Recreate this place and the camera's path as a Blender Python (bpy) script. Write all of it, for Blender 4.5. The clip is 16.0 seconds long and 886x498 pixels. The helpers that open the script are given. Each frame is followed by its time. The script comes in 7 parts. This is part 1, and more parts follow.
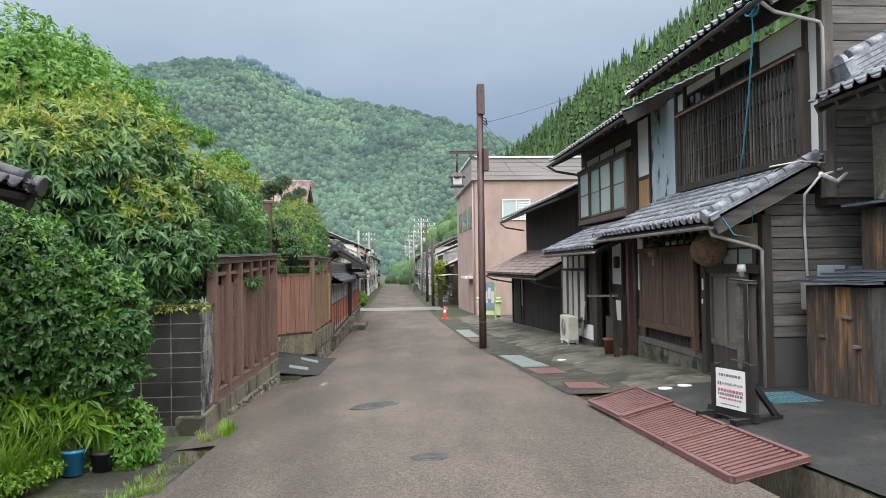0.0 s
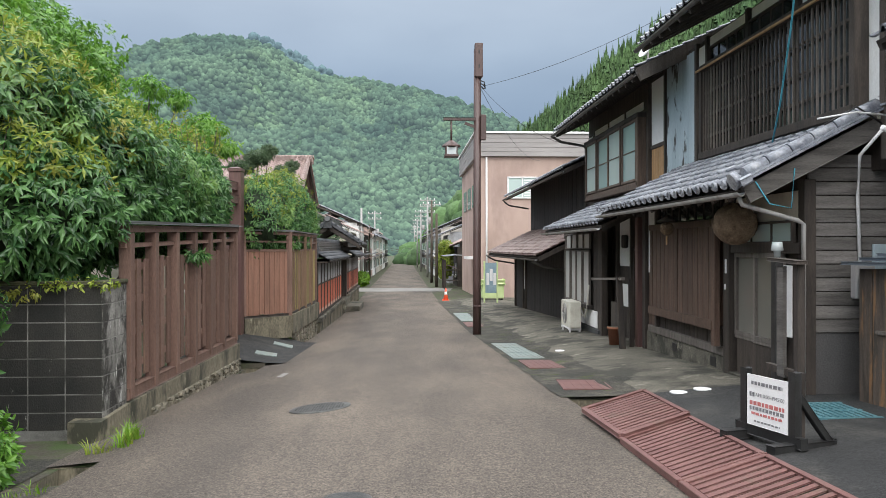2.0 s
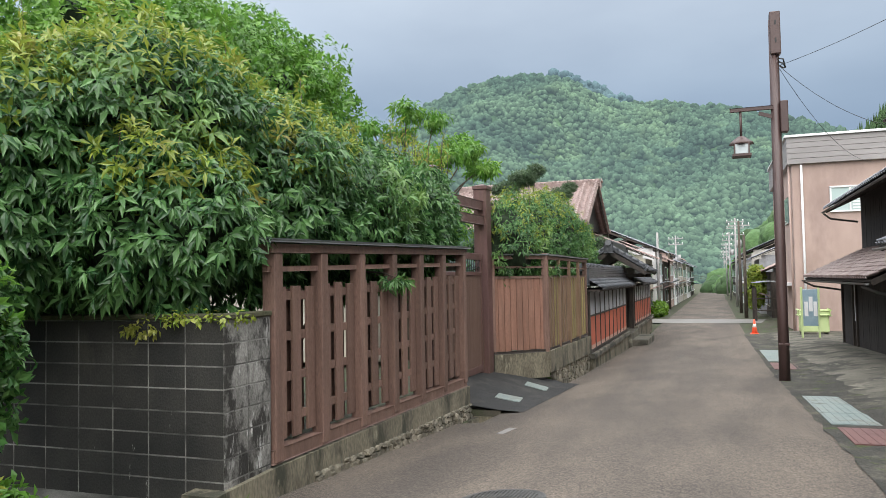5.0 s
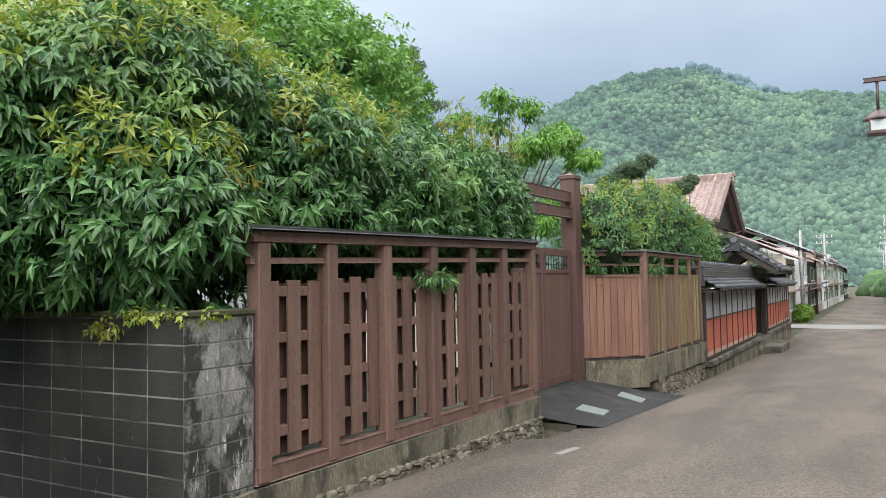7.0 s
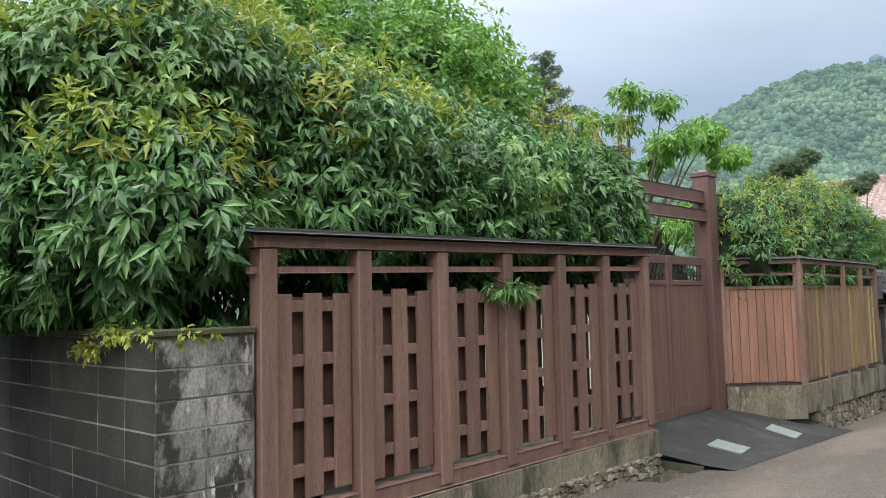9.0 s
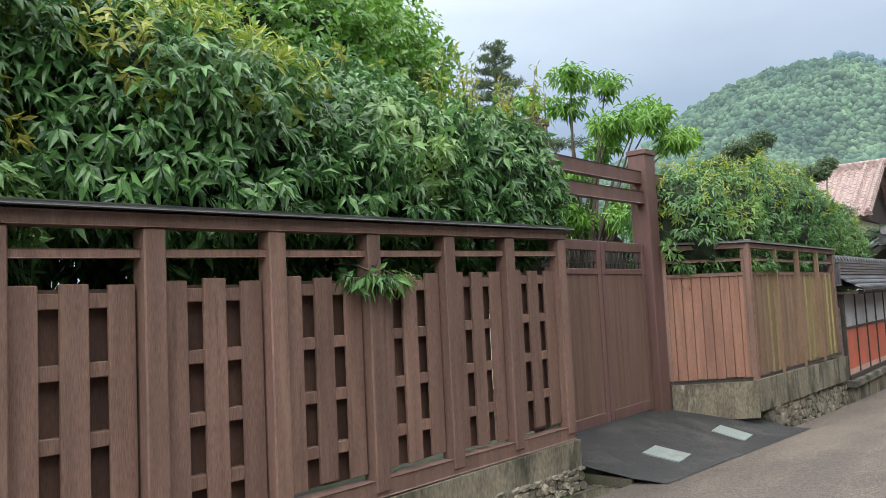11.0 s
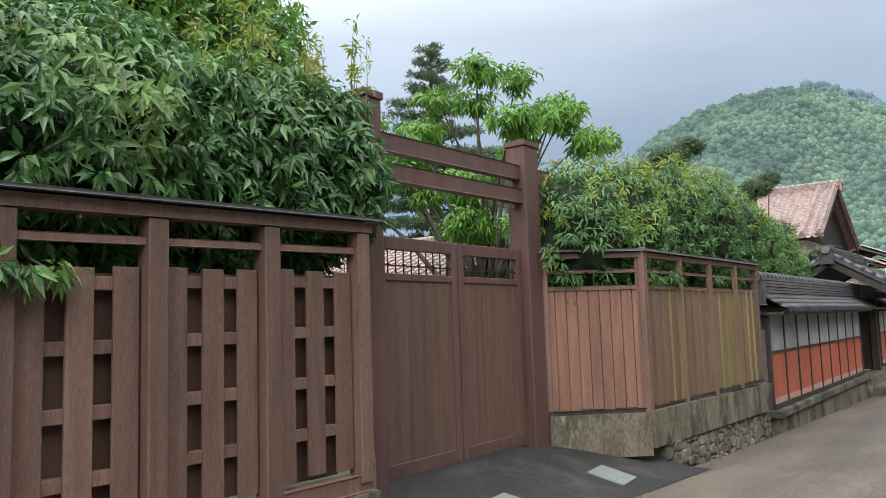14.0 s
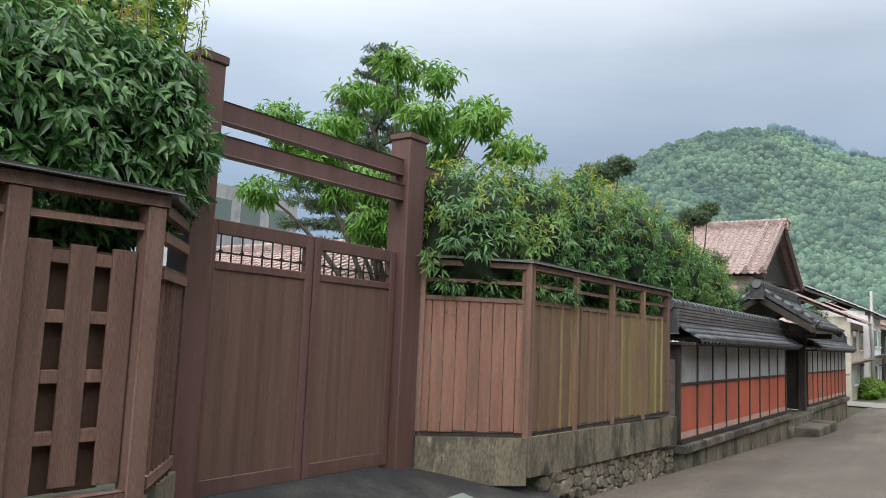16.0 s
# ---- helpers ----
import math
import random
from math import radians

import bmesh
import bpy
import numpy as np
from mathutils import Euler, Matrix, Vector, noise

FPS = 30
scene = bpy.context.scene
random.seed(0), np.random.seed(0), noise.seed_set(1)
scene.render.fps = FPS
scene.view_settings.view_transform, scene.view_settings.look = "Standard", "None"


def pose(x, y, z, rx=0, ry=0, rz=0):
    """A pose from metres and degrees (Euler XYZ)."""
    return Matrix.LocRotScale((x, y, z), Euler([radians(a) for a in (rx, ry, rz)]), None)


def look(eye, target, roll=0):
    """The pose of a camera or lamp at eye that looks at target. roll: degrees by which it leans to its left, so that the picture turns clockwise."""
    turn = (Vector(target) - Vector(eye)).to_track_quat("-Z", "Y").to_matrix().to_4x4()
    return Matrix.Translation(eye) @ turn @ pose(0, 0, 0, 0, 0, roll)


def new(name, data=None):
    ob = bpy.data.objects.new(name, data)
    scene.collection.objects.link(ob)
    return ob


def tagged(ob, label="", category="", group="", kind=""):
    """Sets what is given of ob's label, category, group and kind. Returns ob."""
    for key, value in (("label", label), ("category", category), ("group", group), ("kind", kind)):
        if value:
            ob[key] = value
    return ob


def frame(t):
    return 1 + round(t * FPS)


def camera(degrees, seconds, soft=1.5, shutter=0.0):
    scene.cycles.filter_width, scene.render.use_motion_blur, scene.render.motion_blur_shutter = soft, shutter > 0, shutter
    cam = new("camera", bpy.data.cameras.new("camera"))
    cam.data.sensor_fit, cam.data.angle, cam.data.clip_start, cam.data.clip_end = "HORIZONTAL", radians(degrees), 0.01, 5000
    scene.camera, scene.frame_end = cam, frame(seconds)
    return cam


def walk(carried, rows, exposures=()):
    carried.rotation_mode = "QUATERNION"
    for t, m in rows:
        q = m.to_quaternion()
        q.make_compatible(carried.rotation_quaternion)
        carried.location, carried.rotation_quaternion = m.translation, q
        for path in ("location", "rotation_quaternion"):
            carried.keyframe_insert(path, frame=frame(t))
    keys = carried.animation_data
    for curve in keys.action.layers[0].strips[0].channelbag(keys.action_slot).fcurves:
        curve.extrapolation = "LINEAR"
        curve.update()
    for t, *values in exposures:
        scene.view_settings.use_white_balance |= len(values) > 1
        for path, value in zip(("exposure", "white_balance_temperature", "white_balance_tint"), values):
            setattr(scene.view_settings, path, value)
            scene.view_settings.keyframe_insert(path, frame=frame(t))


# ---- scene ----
cam = camera(60.6, 16.0, soft=0.8)
METRES, EYE, TILT, LEAN, TURN = 14.2, 1.42, 0.0, 0.0, -3.8
ROWS = [
    (0.0, 0.0, 0.0, 0.0, 0.02, 1.31, 0.9),
    (0.5, 0.0096, 0.0354, -0.0025, 0.3, -2.39, -3.18),
    (1.0, 0.0219, 0.0724, -0.0028, 0.13, -1.48, -2.35),
    (1.5, 0.0337, 0.11, -0.0045, 0.51, 0.11, 0.11),
    (2.0, 0.0386, 0.1464, -0.0075, 0.84, -0.09, 0.05),
    (2.5, 0.045, 0.1821, -0.0091, 2.38, -0.39, 1.87),
    (3.0, 0.0513, 0.2178, -0.0118, 3.81, -0.45, 1.21),
    (3.5, 0.0589, 0.2558, -0.0114, 4.06, 0.95, 1.52),
    (4.0, 0.0651, 0.2906, -0.0117, 12.12, 2.06, 1.04),
    (4.5, 0.0687, 0.3263, -0.0134, 19.49, 2.31, 0.92),
    (7.0, 0.1005, 0.4717, -0.0217, 33.55, 2.74, 0.98),
    (7.5, 0.1032, 0.4994, -0.0241, 40.47, 2.86, 0.76),
    (8.0, 0.0995, 0.526, -0.0248, 47.79, 2.73, 0.44),
    (8.5, 0.0951, 0.5548, -0.0234, 46.58, 3.02, 0.85),
    (9.0, 0.096, 0.5838, -0.0244, 45.53, 4.16, 1.24),
    (9.5, 0.0912, 0.6136, -0.0266, 43.43, 4.39, 1.92),
    (12.0, 0.0733, 0.7593, -0.0351, 43.94, 4.31, 3.38),
    (12.5, 0.0708, 0.7897, -0.035, 41.92, 4.56, 3.69),
    (13.0, 0.0723, 0.8183, -0.0369, 41.93, 4.48, 2.45),
    (13.5, 0.0724, 0.8488, -0.0385, 41.82, 5.56, 2.35),
    (14.0, 0.0811, 0.8781, -0.0423, 41.71, 5.62, 1.82),
    (14.5, 0.0886, 0.9074, -0.0442, 41.0, 5.28, -0.22),
    (15.0, 0.0945, 0.9367, -0.0439, 38.58, 6.24, -2.96),
    (15.5, 0.1021, 0.9595, -0.0454, 38.69, 6.51, -3.39),
    (16.0, 0.1028, 0.9793, -0.0472, 38.6, 6.61, -2.32),
]
EXPOSURES = [(0.0, -0.02), (0.5, 0.0), (1.0, 0.16), (1.5, 0.08), (2.0, -0.05), (3.0, -0.02), (3.5, 0.03), (4.5, -0.05), (7.0, 0.18), (8.5, 0.25), (9.5, 0.16), (12.0, 0.24), (12.5, 0.2), (13.5, 0.04), (14.0, 0.02), (14.5, 0.14), (15.2, -0.06), (16.0, -0.08)]
walk(cam, [(t, pose(0, 0, EYE, TILT, LEAN, TURN) @ pose(METRES * x, METRES * y, METRES * z, 90 + pitch, roll, yaw)) for t, x, y, z, yaw, pitch, roll in ROWS], exposures=EXPOSURES)

# ---- world, sun, exposure ----
world = bpy.data.worlds.new("world")
scene.world = world
world.use_nodes = True
wn = world.node_tree
bgn = wn.nodes["Background"]
sky = wn.nodes.new("ShaderNodeTexSky")
sky.sky_type, sky.sun_disc = "NISHITA", False
SUN_EL, SUN_AZ = 44, 172      # degrees; azimuth from +y towards +x
sky.sun_elevation, sky.sun_rotation = radians(SUN_EL), radians(SUN_AZ)
sky.dust_density, sky.air_density = 2.0, 1.0
wtc = wn.nodes.new("ShaderNodeTexCoord")
wmap = wn.nodes.new("ShaderNodeMapping")
wmap.inputs["Scale"].default_value = (1.2, 1.2, 3.2)
cloud = wn.nodes.new("ShaderNodeTexNoise")
cloud.inputs["Scale"].default_value, cloud.inputs["Detail"].default_value = 2.1, 5
sep = wn.nodes.new("ShaderNodeSeparateXYZ")
grad = wn.nodes.new("ShaderNodeValToRGB")
grad.color_ramp.elements[0].position, grad.color_ramp.elements[0].color = 0.0, (4.2, 5.2, 6.2, 1)
grad.color_ramp.elements[1].position, grad.color_ramp.elements[1].color = 1.0, (34.0, 35.0, 36.0, 1)
for gp_, gc_ in ((0.14, (3.0, 4.1, 5.7, 1)), (0.22, (3.9, 5.0, 6.5, 1)), (0.36, (6.4, 7.4, 8.7, 1)), (0.43, (10.0, 10.8, 11.8, 1)), (0.54, (18.0, 18.6, 19.6, 1)), (0.75, (31.0, 31.8, 33.0, 1))):
    ge_ = grad.color_ramp.elements.new(gp_)
    ge_.color = gc_
cmix = wn.nodes.new("ShaderNodeMixRGB")
cmix.blend_type = "MULTIPLY"
cmix.inputs[0].default_value = 1
cramp = wn.nodes.new("ShaderNodeValToRGB")
cramp.color_ramp.elements[0].position, cramp.color_ramp.elements[0].color = 0.32, (0.86, 0.87, 0.89, 1)
cramp.color_ramp.elements[1].position, cramp.color_ramp.elements[1].color = 0.72, (1.1, 1.09, 1.07, 1)
west = wn.nodes.new("ShaderNodeMapRange")
west.inputs["From Min"].default_value, west.inputs["From Max"].default_value = -0.25, -0.95
west.inputs["To Min"].default_value, west.inputs["To Max"].default_value = 1.0, 1.3
west.interpolation_type = "SMOOTHSTEP"
wmul = wn.nodes.new("ShaderNodeMixRGB")
wmul.blend_type = "MULTIPLY"
wmul.inputs[0].default_value = 1
smix = wn.nodes.new("ShaderNodeMixRGB")
smix.inputs[0].default_value = 0.88
for a_, b_ in ((wtc.outputs["Generated"], wmap.inputs[0]), (wmap.outputs[0], cloud.inputs["Vector"]), (wtc.outputs["Generated"], sep.inputs[0]),
               (sep.outputs[2], grad.inputs[0]), (cloud.outputs["Fac"], cramp.inputs[0]), (grad.outputs[0], cmix.inputs[1]), (cramp.outputs[0], cmix.inputs[2]),
               (sky.outputs[0], smix.inputs[1]), (sep.outputs[0], west.inputs[0]), (west.outputs[0], wmul.inputs[2]), (cmix.outputs[0], wmul.inputs[1]), (wmul.outputs[0], smix.inputs[2]), (smix.outputs[0], bgn.inputs["Color"])):
    wn.links.new(a_, b_)
bgn.inputs["Strength"].default_value = 0.1
sun = new("sun", bpy.data.lights.new("sun", "SUN"))
sun.data.energy, sun.data.angle, sun.data.color = 3.3, radians(75), (1.0, 0.97, 0.92)
ca, sa, ce = math.cos(radians(SUN_AZ)), math.sin(radians(SUN_AZ)), math.cos(radians(SUN_EL))
sun.matrix_world = look((sa * ce * 50, ca * ce * 50, math.sin(radians(SUN_EL)) * 50), (0, 0, 0))


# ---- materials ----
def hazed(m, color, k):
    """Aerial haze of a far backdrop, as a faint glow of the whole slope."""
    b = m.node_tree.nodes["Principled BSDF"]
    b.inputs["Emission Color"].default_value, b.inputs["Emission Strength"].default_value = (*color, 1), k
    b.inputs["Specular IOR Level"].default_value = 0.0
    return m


def mk(name, c1, c2, scale=6.0, stretch=(1, 1, 1), rough=0.8, bump=0.3, fine=60.0, rnd=0.0, stain=None, stain_scale=1.2, stain_amt=(0.5, 0.75), metal=0.0, island=0.0, bump_dist=0.01, grain=0.3, stain2=None):
    """Two-scale varied surface: base noise, fine grain with relief, optional stains, variation from piece to piece."""
    m = bpy.data.materials.new(name)
    m.use_nodes = True
    nt = m.node_tree
    n, l = nt.nodes, nt.links
    b = n["Principled BSDF"]
    geo = n.new("ShaderNodeNewGeometry")
    mp = n.new("ShaderNodeMapping")
    mp.inputs["Scale"].default_value = stretch
    l.new(geo.outputs["Position"], mp.inputs[0])
    t1 = n.new("ShaderNodeTexNoise")
    t1.inputs["Scale"].default_value, t1.inputs["Detail"].default_value = scale, 4
    l.new(mp.outputs[0], t1.inputs["Vector"])
    r1 = n.new("ShaderNodeValToRGB")
    r1.color_ramp.elements[0].position, r1.color_ramp.elements[0].color = 0.3, (*c1, 1)
    r1.color_ramp.elements[1].position, r1.color_ramp.elements[1].color = 0.7, (*c2, 1)
    l.new(t1.outputs["Fac"], r1.inputs[0])
    t2 = n.new("ShaderNodeTexNoise")
    t2.inputs["Scale"].default_value, t2.inputs["Detail"].default_value = fine, 3
    l.new(mp.outputs[0], t2.inputs["Vector"])
    mul = n.new("ShaderNodeMapRange")
    mul.inputs["From Min"].default_value, mul.inputs["From Max"].default_value = 0.25, 0.75
    mul.inputs["To Min"].default_value, mul.inputs["To Max"].default_value = 1 - grain, 1 + grain
    l.new(t2.outputs["Fac"], mul.inputs[0])
    mm = n.new("ShaderNodeMixRGB")
    mm.blend_type = "MULTIPLY"
    mm.inputs[0].default_value = 1
    l.new(r1.outputs[0], mm.inputs[1])
    l.new(mul.outputs[0], mm.inputs[2])
    out = mm.outputs[0]
    if stain:
        t3 = n.new("ShaderNodeTexNoise")
        t3.inputs["Scale"].default_value, t3.inputs["Detail"].default_value = stain_scale, 6
        t3.inputs["Roughness"].default_value = 0.65
        l.new(mp.outputs[0], t3.inputs["Vector"])
        r3 = n.new("ShaderNodeMapRange")
        r3.inputs["From Min"].default_value, r3.inputs["From Max"].default_value = stain_amt
        l.new(t3.outputs["Fac"], r3.inputs[0])
        ms = n.new("ShaderNodeMixRGB")
        ms.inputs[2].default_value = (*stain, 1)
        l.new(r3.outputs[0], ms.inputs[0])
        l.new(out, ms.inputs[1])
        out = ms.outputs[0]
    if stain2:
        c_, sc_, amt_, str_ = stain2
        mp2 = n.new("ShaderNodeMapping")
        mp2.inputs["Scale"].default_value = str_
        mp2.inputs["Location"].default_value = (7.3, 2.1, 4.7)
        l.new(geo.outputs["Position"], mp2.inputs[0])
        t4 = n.new("ShaderNodeTexNoise")
        t4.inputs["Scale"].default_value, t4.inputs["Detail"].default_value = sc_, 7
        t4.inputs["Roughness"].default_value = 0.7
        l.new(mp2.outputs[0], t4.inputs["Vector"])
        r4 = n.new("ShaderNodeMapRange")
        r4.inputs["From Min"].default_value, r4.inputs["From Max"].default_value = amt_
        l.new(t4.outputs["Fac"], r4.inputs[0])
        m4 = n.new("ShaderNodeMixRGB")
        m4.inputs[2].default_value = (*c_, 1)
        l.new(r4.outputs[0], m4.inputs[0])
        l.new(out, m4.inputs[1])
        out = m4.outputs[0]
    if rnd or island:
        src = n.new("ShaderNodeObjectInfo").outputs["Random"] if rnd else geo.outputs["Random Per Island"]
        mr = n.new("ShaderNodeMapRange")
        k = rnd or island
        mr.inputs["To Min"].default_value, mr.inputs["To Max"].default_value = 1 - k, 1 + k
        l.new(src, mr.inputs[0])
        mv = n.new("ShaderNodeMixRGB")
        mv.blend_type = "MULTIPLY"
        mv.inputs[0].default_value = 1
        l.new(out, mv.inputs[1])
        l.new(mr.outputs[0], mv.inputs[2])
        out = mv.outputs[0]
    l.new(out, b.inputs["Base Color"])
    b.inputs["Roughness"].default_value = rough
    b.inputs["Metallic"].default_value = metal
    if bump:
        bp = n.new("ShaderNodeBump")
        bp.inputs["Strength"].default_value, bp.inputs["Distance"].default_value = bump, bump_dist
        l.new(t2.outputs["Fac"], bp.inputs["Height"])
        l.new(bp.outputs[0], b.inputs["Normal"])
    return m


def mk_leaf(name, c1, c2, c3, clump=0.9):
    """Leaf: colour from leaf to leaf and from clump to clump, some light through it."""
    m = bpy.data.materials.new(name)
    m.use_nodes = True
    n, l = m.node_tree.nodes, m.node_tree.links
    b = n["Principled BSDF"]
    geo = n.new("ShaderNodeNewGeometry")
    r = n.new("ShaderNodeValToRGB")
    r.color_ramp.elements[0].color, r.color_ramp.elements[1].color = (*c1, 1), (*c2, 1)
    l.new(geo.outputs["Random Per Island"], r.inputs[0])
    t = n.new("ShaderNodeTexNoise")
    t.inputs["Scale"].default_value, t.inputs["Detail"].default_value = clump, 3
    l.new(geo.outputs["Position"], t.inputs["Vector"])
    mr = n.new("ShaderNodeMapRange")
    mr.inputs["From Min"].default_value, mr.inputs["From Max"].default_value = 0.54, 0.8
    l.new(t.outputs["Fac"], mr.inputs[0])
    mx = n.new("ShaderNodeMixRGB")
    mx.inputs[2].default_value = (*c3, 1)
    l.new(mr.outputs[0], mx.inputs[0])
    l.new(r.outputs[0], mx.inputs[1])
    l.new(mx.outputs[0], b.inputs["Base Color"])
    b.inputs["Roughness"].default_value = 0.27
    tr = n.new("ShaderNodeBsdfTranslucent")
    l.new(mx.outputs[0], tr.inputs["Color"])
    ad = n.new("ShaderNodeMixShader")
    ad.inputs[0].default_value = 0.36
    l.new(b.outputs[0], ad.inputs[1])
    l.new(tr.outputs[0], ad.inputs[2])
    l.new(ad.outputs[0], n["Material Output"].inputs["Surface"])
    return m


def aggregate(m, scale, low, high, depth):
    """Stones of the aggregate in a laid surface: lighter and darker chips of their own, worn proud."""
    n, l = m.node_tree.nodes, m.node_tree.links
    b = n["Principled BSDF"]
    geo = n.new("ShaderNodeNewGeometry")
    vo = n.new("ShaderNodeTexVoronoi")
    vo.inputs["Scale"].default_value = scale
    l.new(geo.outputs["Position"], vo.inputs["Vector"])
    sp = n.new("ShaderNodeSeparateColor")
    l.new(vo.outputs["Color"], sp.inputs[0])
    co = n.new("ShaderNodeTexNoise")
    co.inputs["Scale"].default_value, co.inputs["Detail"].default_value = scale * 0.3, 5
    co.inputs["Roughness"].default_value = 0.85
    l.new(geo.outputs["Position"], co.inputs["Vector"])
    ad = n.new("ShaderNodeMath")
    ad.operation = "ADD"
    l.new(sp.outputs[0], ad.inputs[0])
    l.new(co.outputs["Fac"], ad.inputs[1])
    mr = n.new("ShaderNodeMapRange")
    mr.inputs["From Min"].default_value, mr.inputs["From Max"].default_value = 0.5, 1.6
    mr.inputs["To Min"].default_value, mr.inputs["To Max"].default_value = low, high
    l.new(ad.outputs[0], mr.inputs[0])
    mx = n.new("ShaderNodeMixRGB")
    mx.blend_type = "MULTIPLY"
    mx.inputs[0].default_value = 1
    l.new(b.inputs["Base Color"].links[0].from_socket, mx.inputs[1])
    l.new(mr.outputs[0], mx.inputs[2])
    l.new(mx.outputs[0], b.inputs["Base Color"])
    bp = n.new("ShaderNodeBump")
    bp.inputs["Strength"].default_value, bp.inputs["Distance"].default_value = 1.0, depth
    l.new(ad.outputs[0], bp.inputs["Height"])
    l.new(bp.outputs[0], b.inputs["Normal"])
    return m


def mk_glass(name, color=(0.62, 0.7, 0.7), rough=0.12):
    m = bpy.data.materials.new(name)
    m.use_nodes = True
    b = m.node_tree.nodes["Principled BSDF"]
    b.inputs["Base Color"].default_value = (*color, 1)
    b.inputs["Roughness"].default_value = rough
    b.inputs["IOR"].default_value = 1.5
    return m


ASPHALT = aggregate(mk("asphalt", (0.068, 0.056, 0.046), (0.112, 0.092, 0.074), 0.8, (1, 0.3, 1), 0.8, 1.0, 75, stain=(0.17, 0.138, 0.108), stain_scale=0.55, stain_amt=(0.45, 0.75), grain=0.4, stain2=((0.04, 0.037, 0.033), 0.9, (0.6, 0.78), (1, 0.2, 1))), 85, 0.45, 1.75, 0.006)
ASPHALT_DARK = aggregate(mk("asphalt_dark", (0.017, 0.0175, 0.018), (0.03, 0.0305, 0.0305), 1.5, (1, 1, 1), 0.85, 0.5, 70, stain=(0.07, 0.068, 0.06), stain_scale=1.4, stain2=((0.26, 0.25, 0.22), 26, (0.72, 0.76), (1, 1, 1))), 80, 0.5, 1.6, 0.005)
CONCRETE = mk("concrete", (0.078, 0.072, 0.056), (0.16, 0.147, 0.118), 1.2, (1, 1, 1), 0.9, 0.6, 50, stain=(0.04, 0.039, 0.03), stain_scale=1.1, stain_amt=(0.48, 0.58), grain=0.5, stain2=((0.25, 0.235, 0.185), 2.2, (0.58, 0.68), (1, 1, 1)))
CONCRETE_BASE = mk("concrete_base", (0.1, 0.088, 0.062), (0.21, 0.185, 0.132), 2.5, (1, 1, 0.4), 0.9, 0.6, 40, stain=(0.04, 0.04, 0.026), stain_scale=2.2, stain_amt=(0.48, 0.6), grain=0.4, stain2=((0.32, 0.29, 0.21), 3.0, (0.6, 0.7), (1, 1, 0.35)))
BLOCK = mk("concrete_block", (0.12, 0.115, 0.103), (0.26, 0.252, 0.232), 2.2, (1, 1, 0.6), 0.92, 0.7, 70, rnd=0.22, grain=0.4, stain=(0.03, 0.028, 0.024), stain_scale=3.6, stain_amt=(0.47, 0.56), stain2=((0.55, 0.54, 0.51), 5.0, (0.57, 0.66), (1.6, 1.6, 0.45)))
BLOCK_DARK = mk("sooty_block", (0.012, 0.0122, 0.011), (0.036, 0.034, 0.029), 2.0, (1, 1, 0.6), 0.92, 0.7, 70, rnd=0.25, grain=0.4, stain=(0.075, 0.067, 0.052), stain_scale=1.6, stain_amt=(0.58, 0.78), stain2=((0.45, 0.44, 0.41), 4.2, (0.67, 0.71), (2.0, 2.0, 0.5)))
MORTAR = mk("mortar", (0.02, 0.02, 0.018), (0.27, 0.262, 0.243), 1.7, (1, 1, 2.4), 0.95, 0.4, 80)
STONE = mk("rubble_stone", (0.1, 0.09, 0.065), (0.24, 0.21, 0.16), 3.0, (1, 1, 1), 0.9, 0.6, 45, rnd=0.3, stain=(0.05, 0.05, 0.035), stain_scale=4)
MOSS = mk("moss", (0.035, 0.04, 0.018), (0.09, 0.085, 0.045), 9, (1, 1, 1), 0.95, 0.8, 90)
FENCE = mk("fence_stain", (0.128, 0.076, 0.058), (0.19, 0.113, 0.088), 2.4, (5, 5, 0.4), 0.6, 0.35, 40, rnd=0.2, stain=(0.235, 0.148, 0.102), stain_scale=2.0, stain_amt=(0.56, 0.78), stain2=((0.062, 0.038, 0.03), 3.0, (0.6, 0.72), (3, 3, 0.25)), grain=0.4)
# Back boards' stain, deepened for the shade in the weave's gaps.
FENCE_BACK = mk("fence_back_shaded", (0.066, 0.036, 0.026), (0.108, 0.058, 0.042), 3.0, (3, 3, 0.5), 0.7, 0.2, 40, rnd=0.25)
GATEPAINT = mk("gate_paint", (0.098, 0.053, 0.05), (0.142, 0.078, 0.071), 1.6, (5, 5, 0.4), 0.5, 0.2, 40, stain=(0.1, 0.06, 0.036), stain_scale=1.4, rnd=0.05, grain=0.22, stain2=((0.19, 0.125, 0.105), 5.0, (0.66, 0.75), (4, 4, 0.2)))
GATEWOOD = mk("gate_leaf_wood", (0.105, 0.062, 0.046), (0.155, 0.094, 0.072), 2.0, (6, 6, 0.3), 0.6, 0.25, 40, rnd=0.06, grain=0.25, stain=(0.085, 0.05, 0.036), stain_scale=1.6, stain2=((0.21, 0.15, 0.12), 5.0, (0.64, 0.74), (5, 5, 0.2)))
PLANK_RED = mk("plank_red", (0.2, 0.098, 0.066), (0.275, 0.145, 0.102), 2.4, (5, 5, 0.4), 0.7, 0.3, 40, rnd=0.12, stain=(0.15, 0.085, 0.06), stain_scale=2.0)
PLANK_MIX = mk("plank_brown_green", (0.155, 0.095, 0.062), (0.225, 0.145, 0.098), 2.4, (5, 5, 0.4), 0.75, 0.3, 40, rnd=0.15, stain=(0.17, 0.135, 0.06), stain_scale=1.6, stain_amt=(0.5, 0.75))
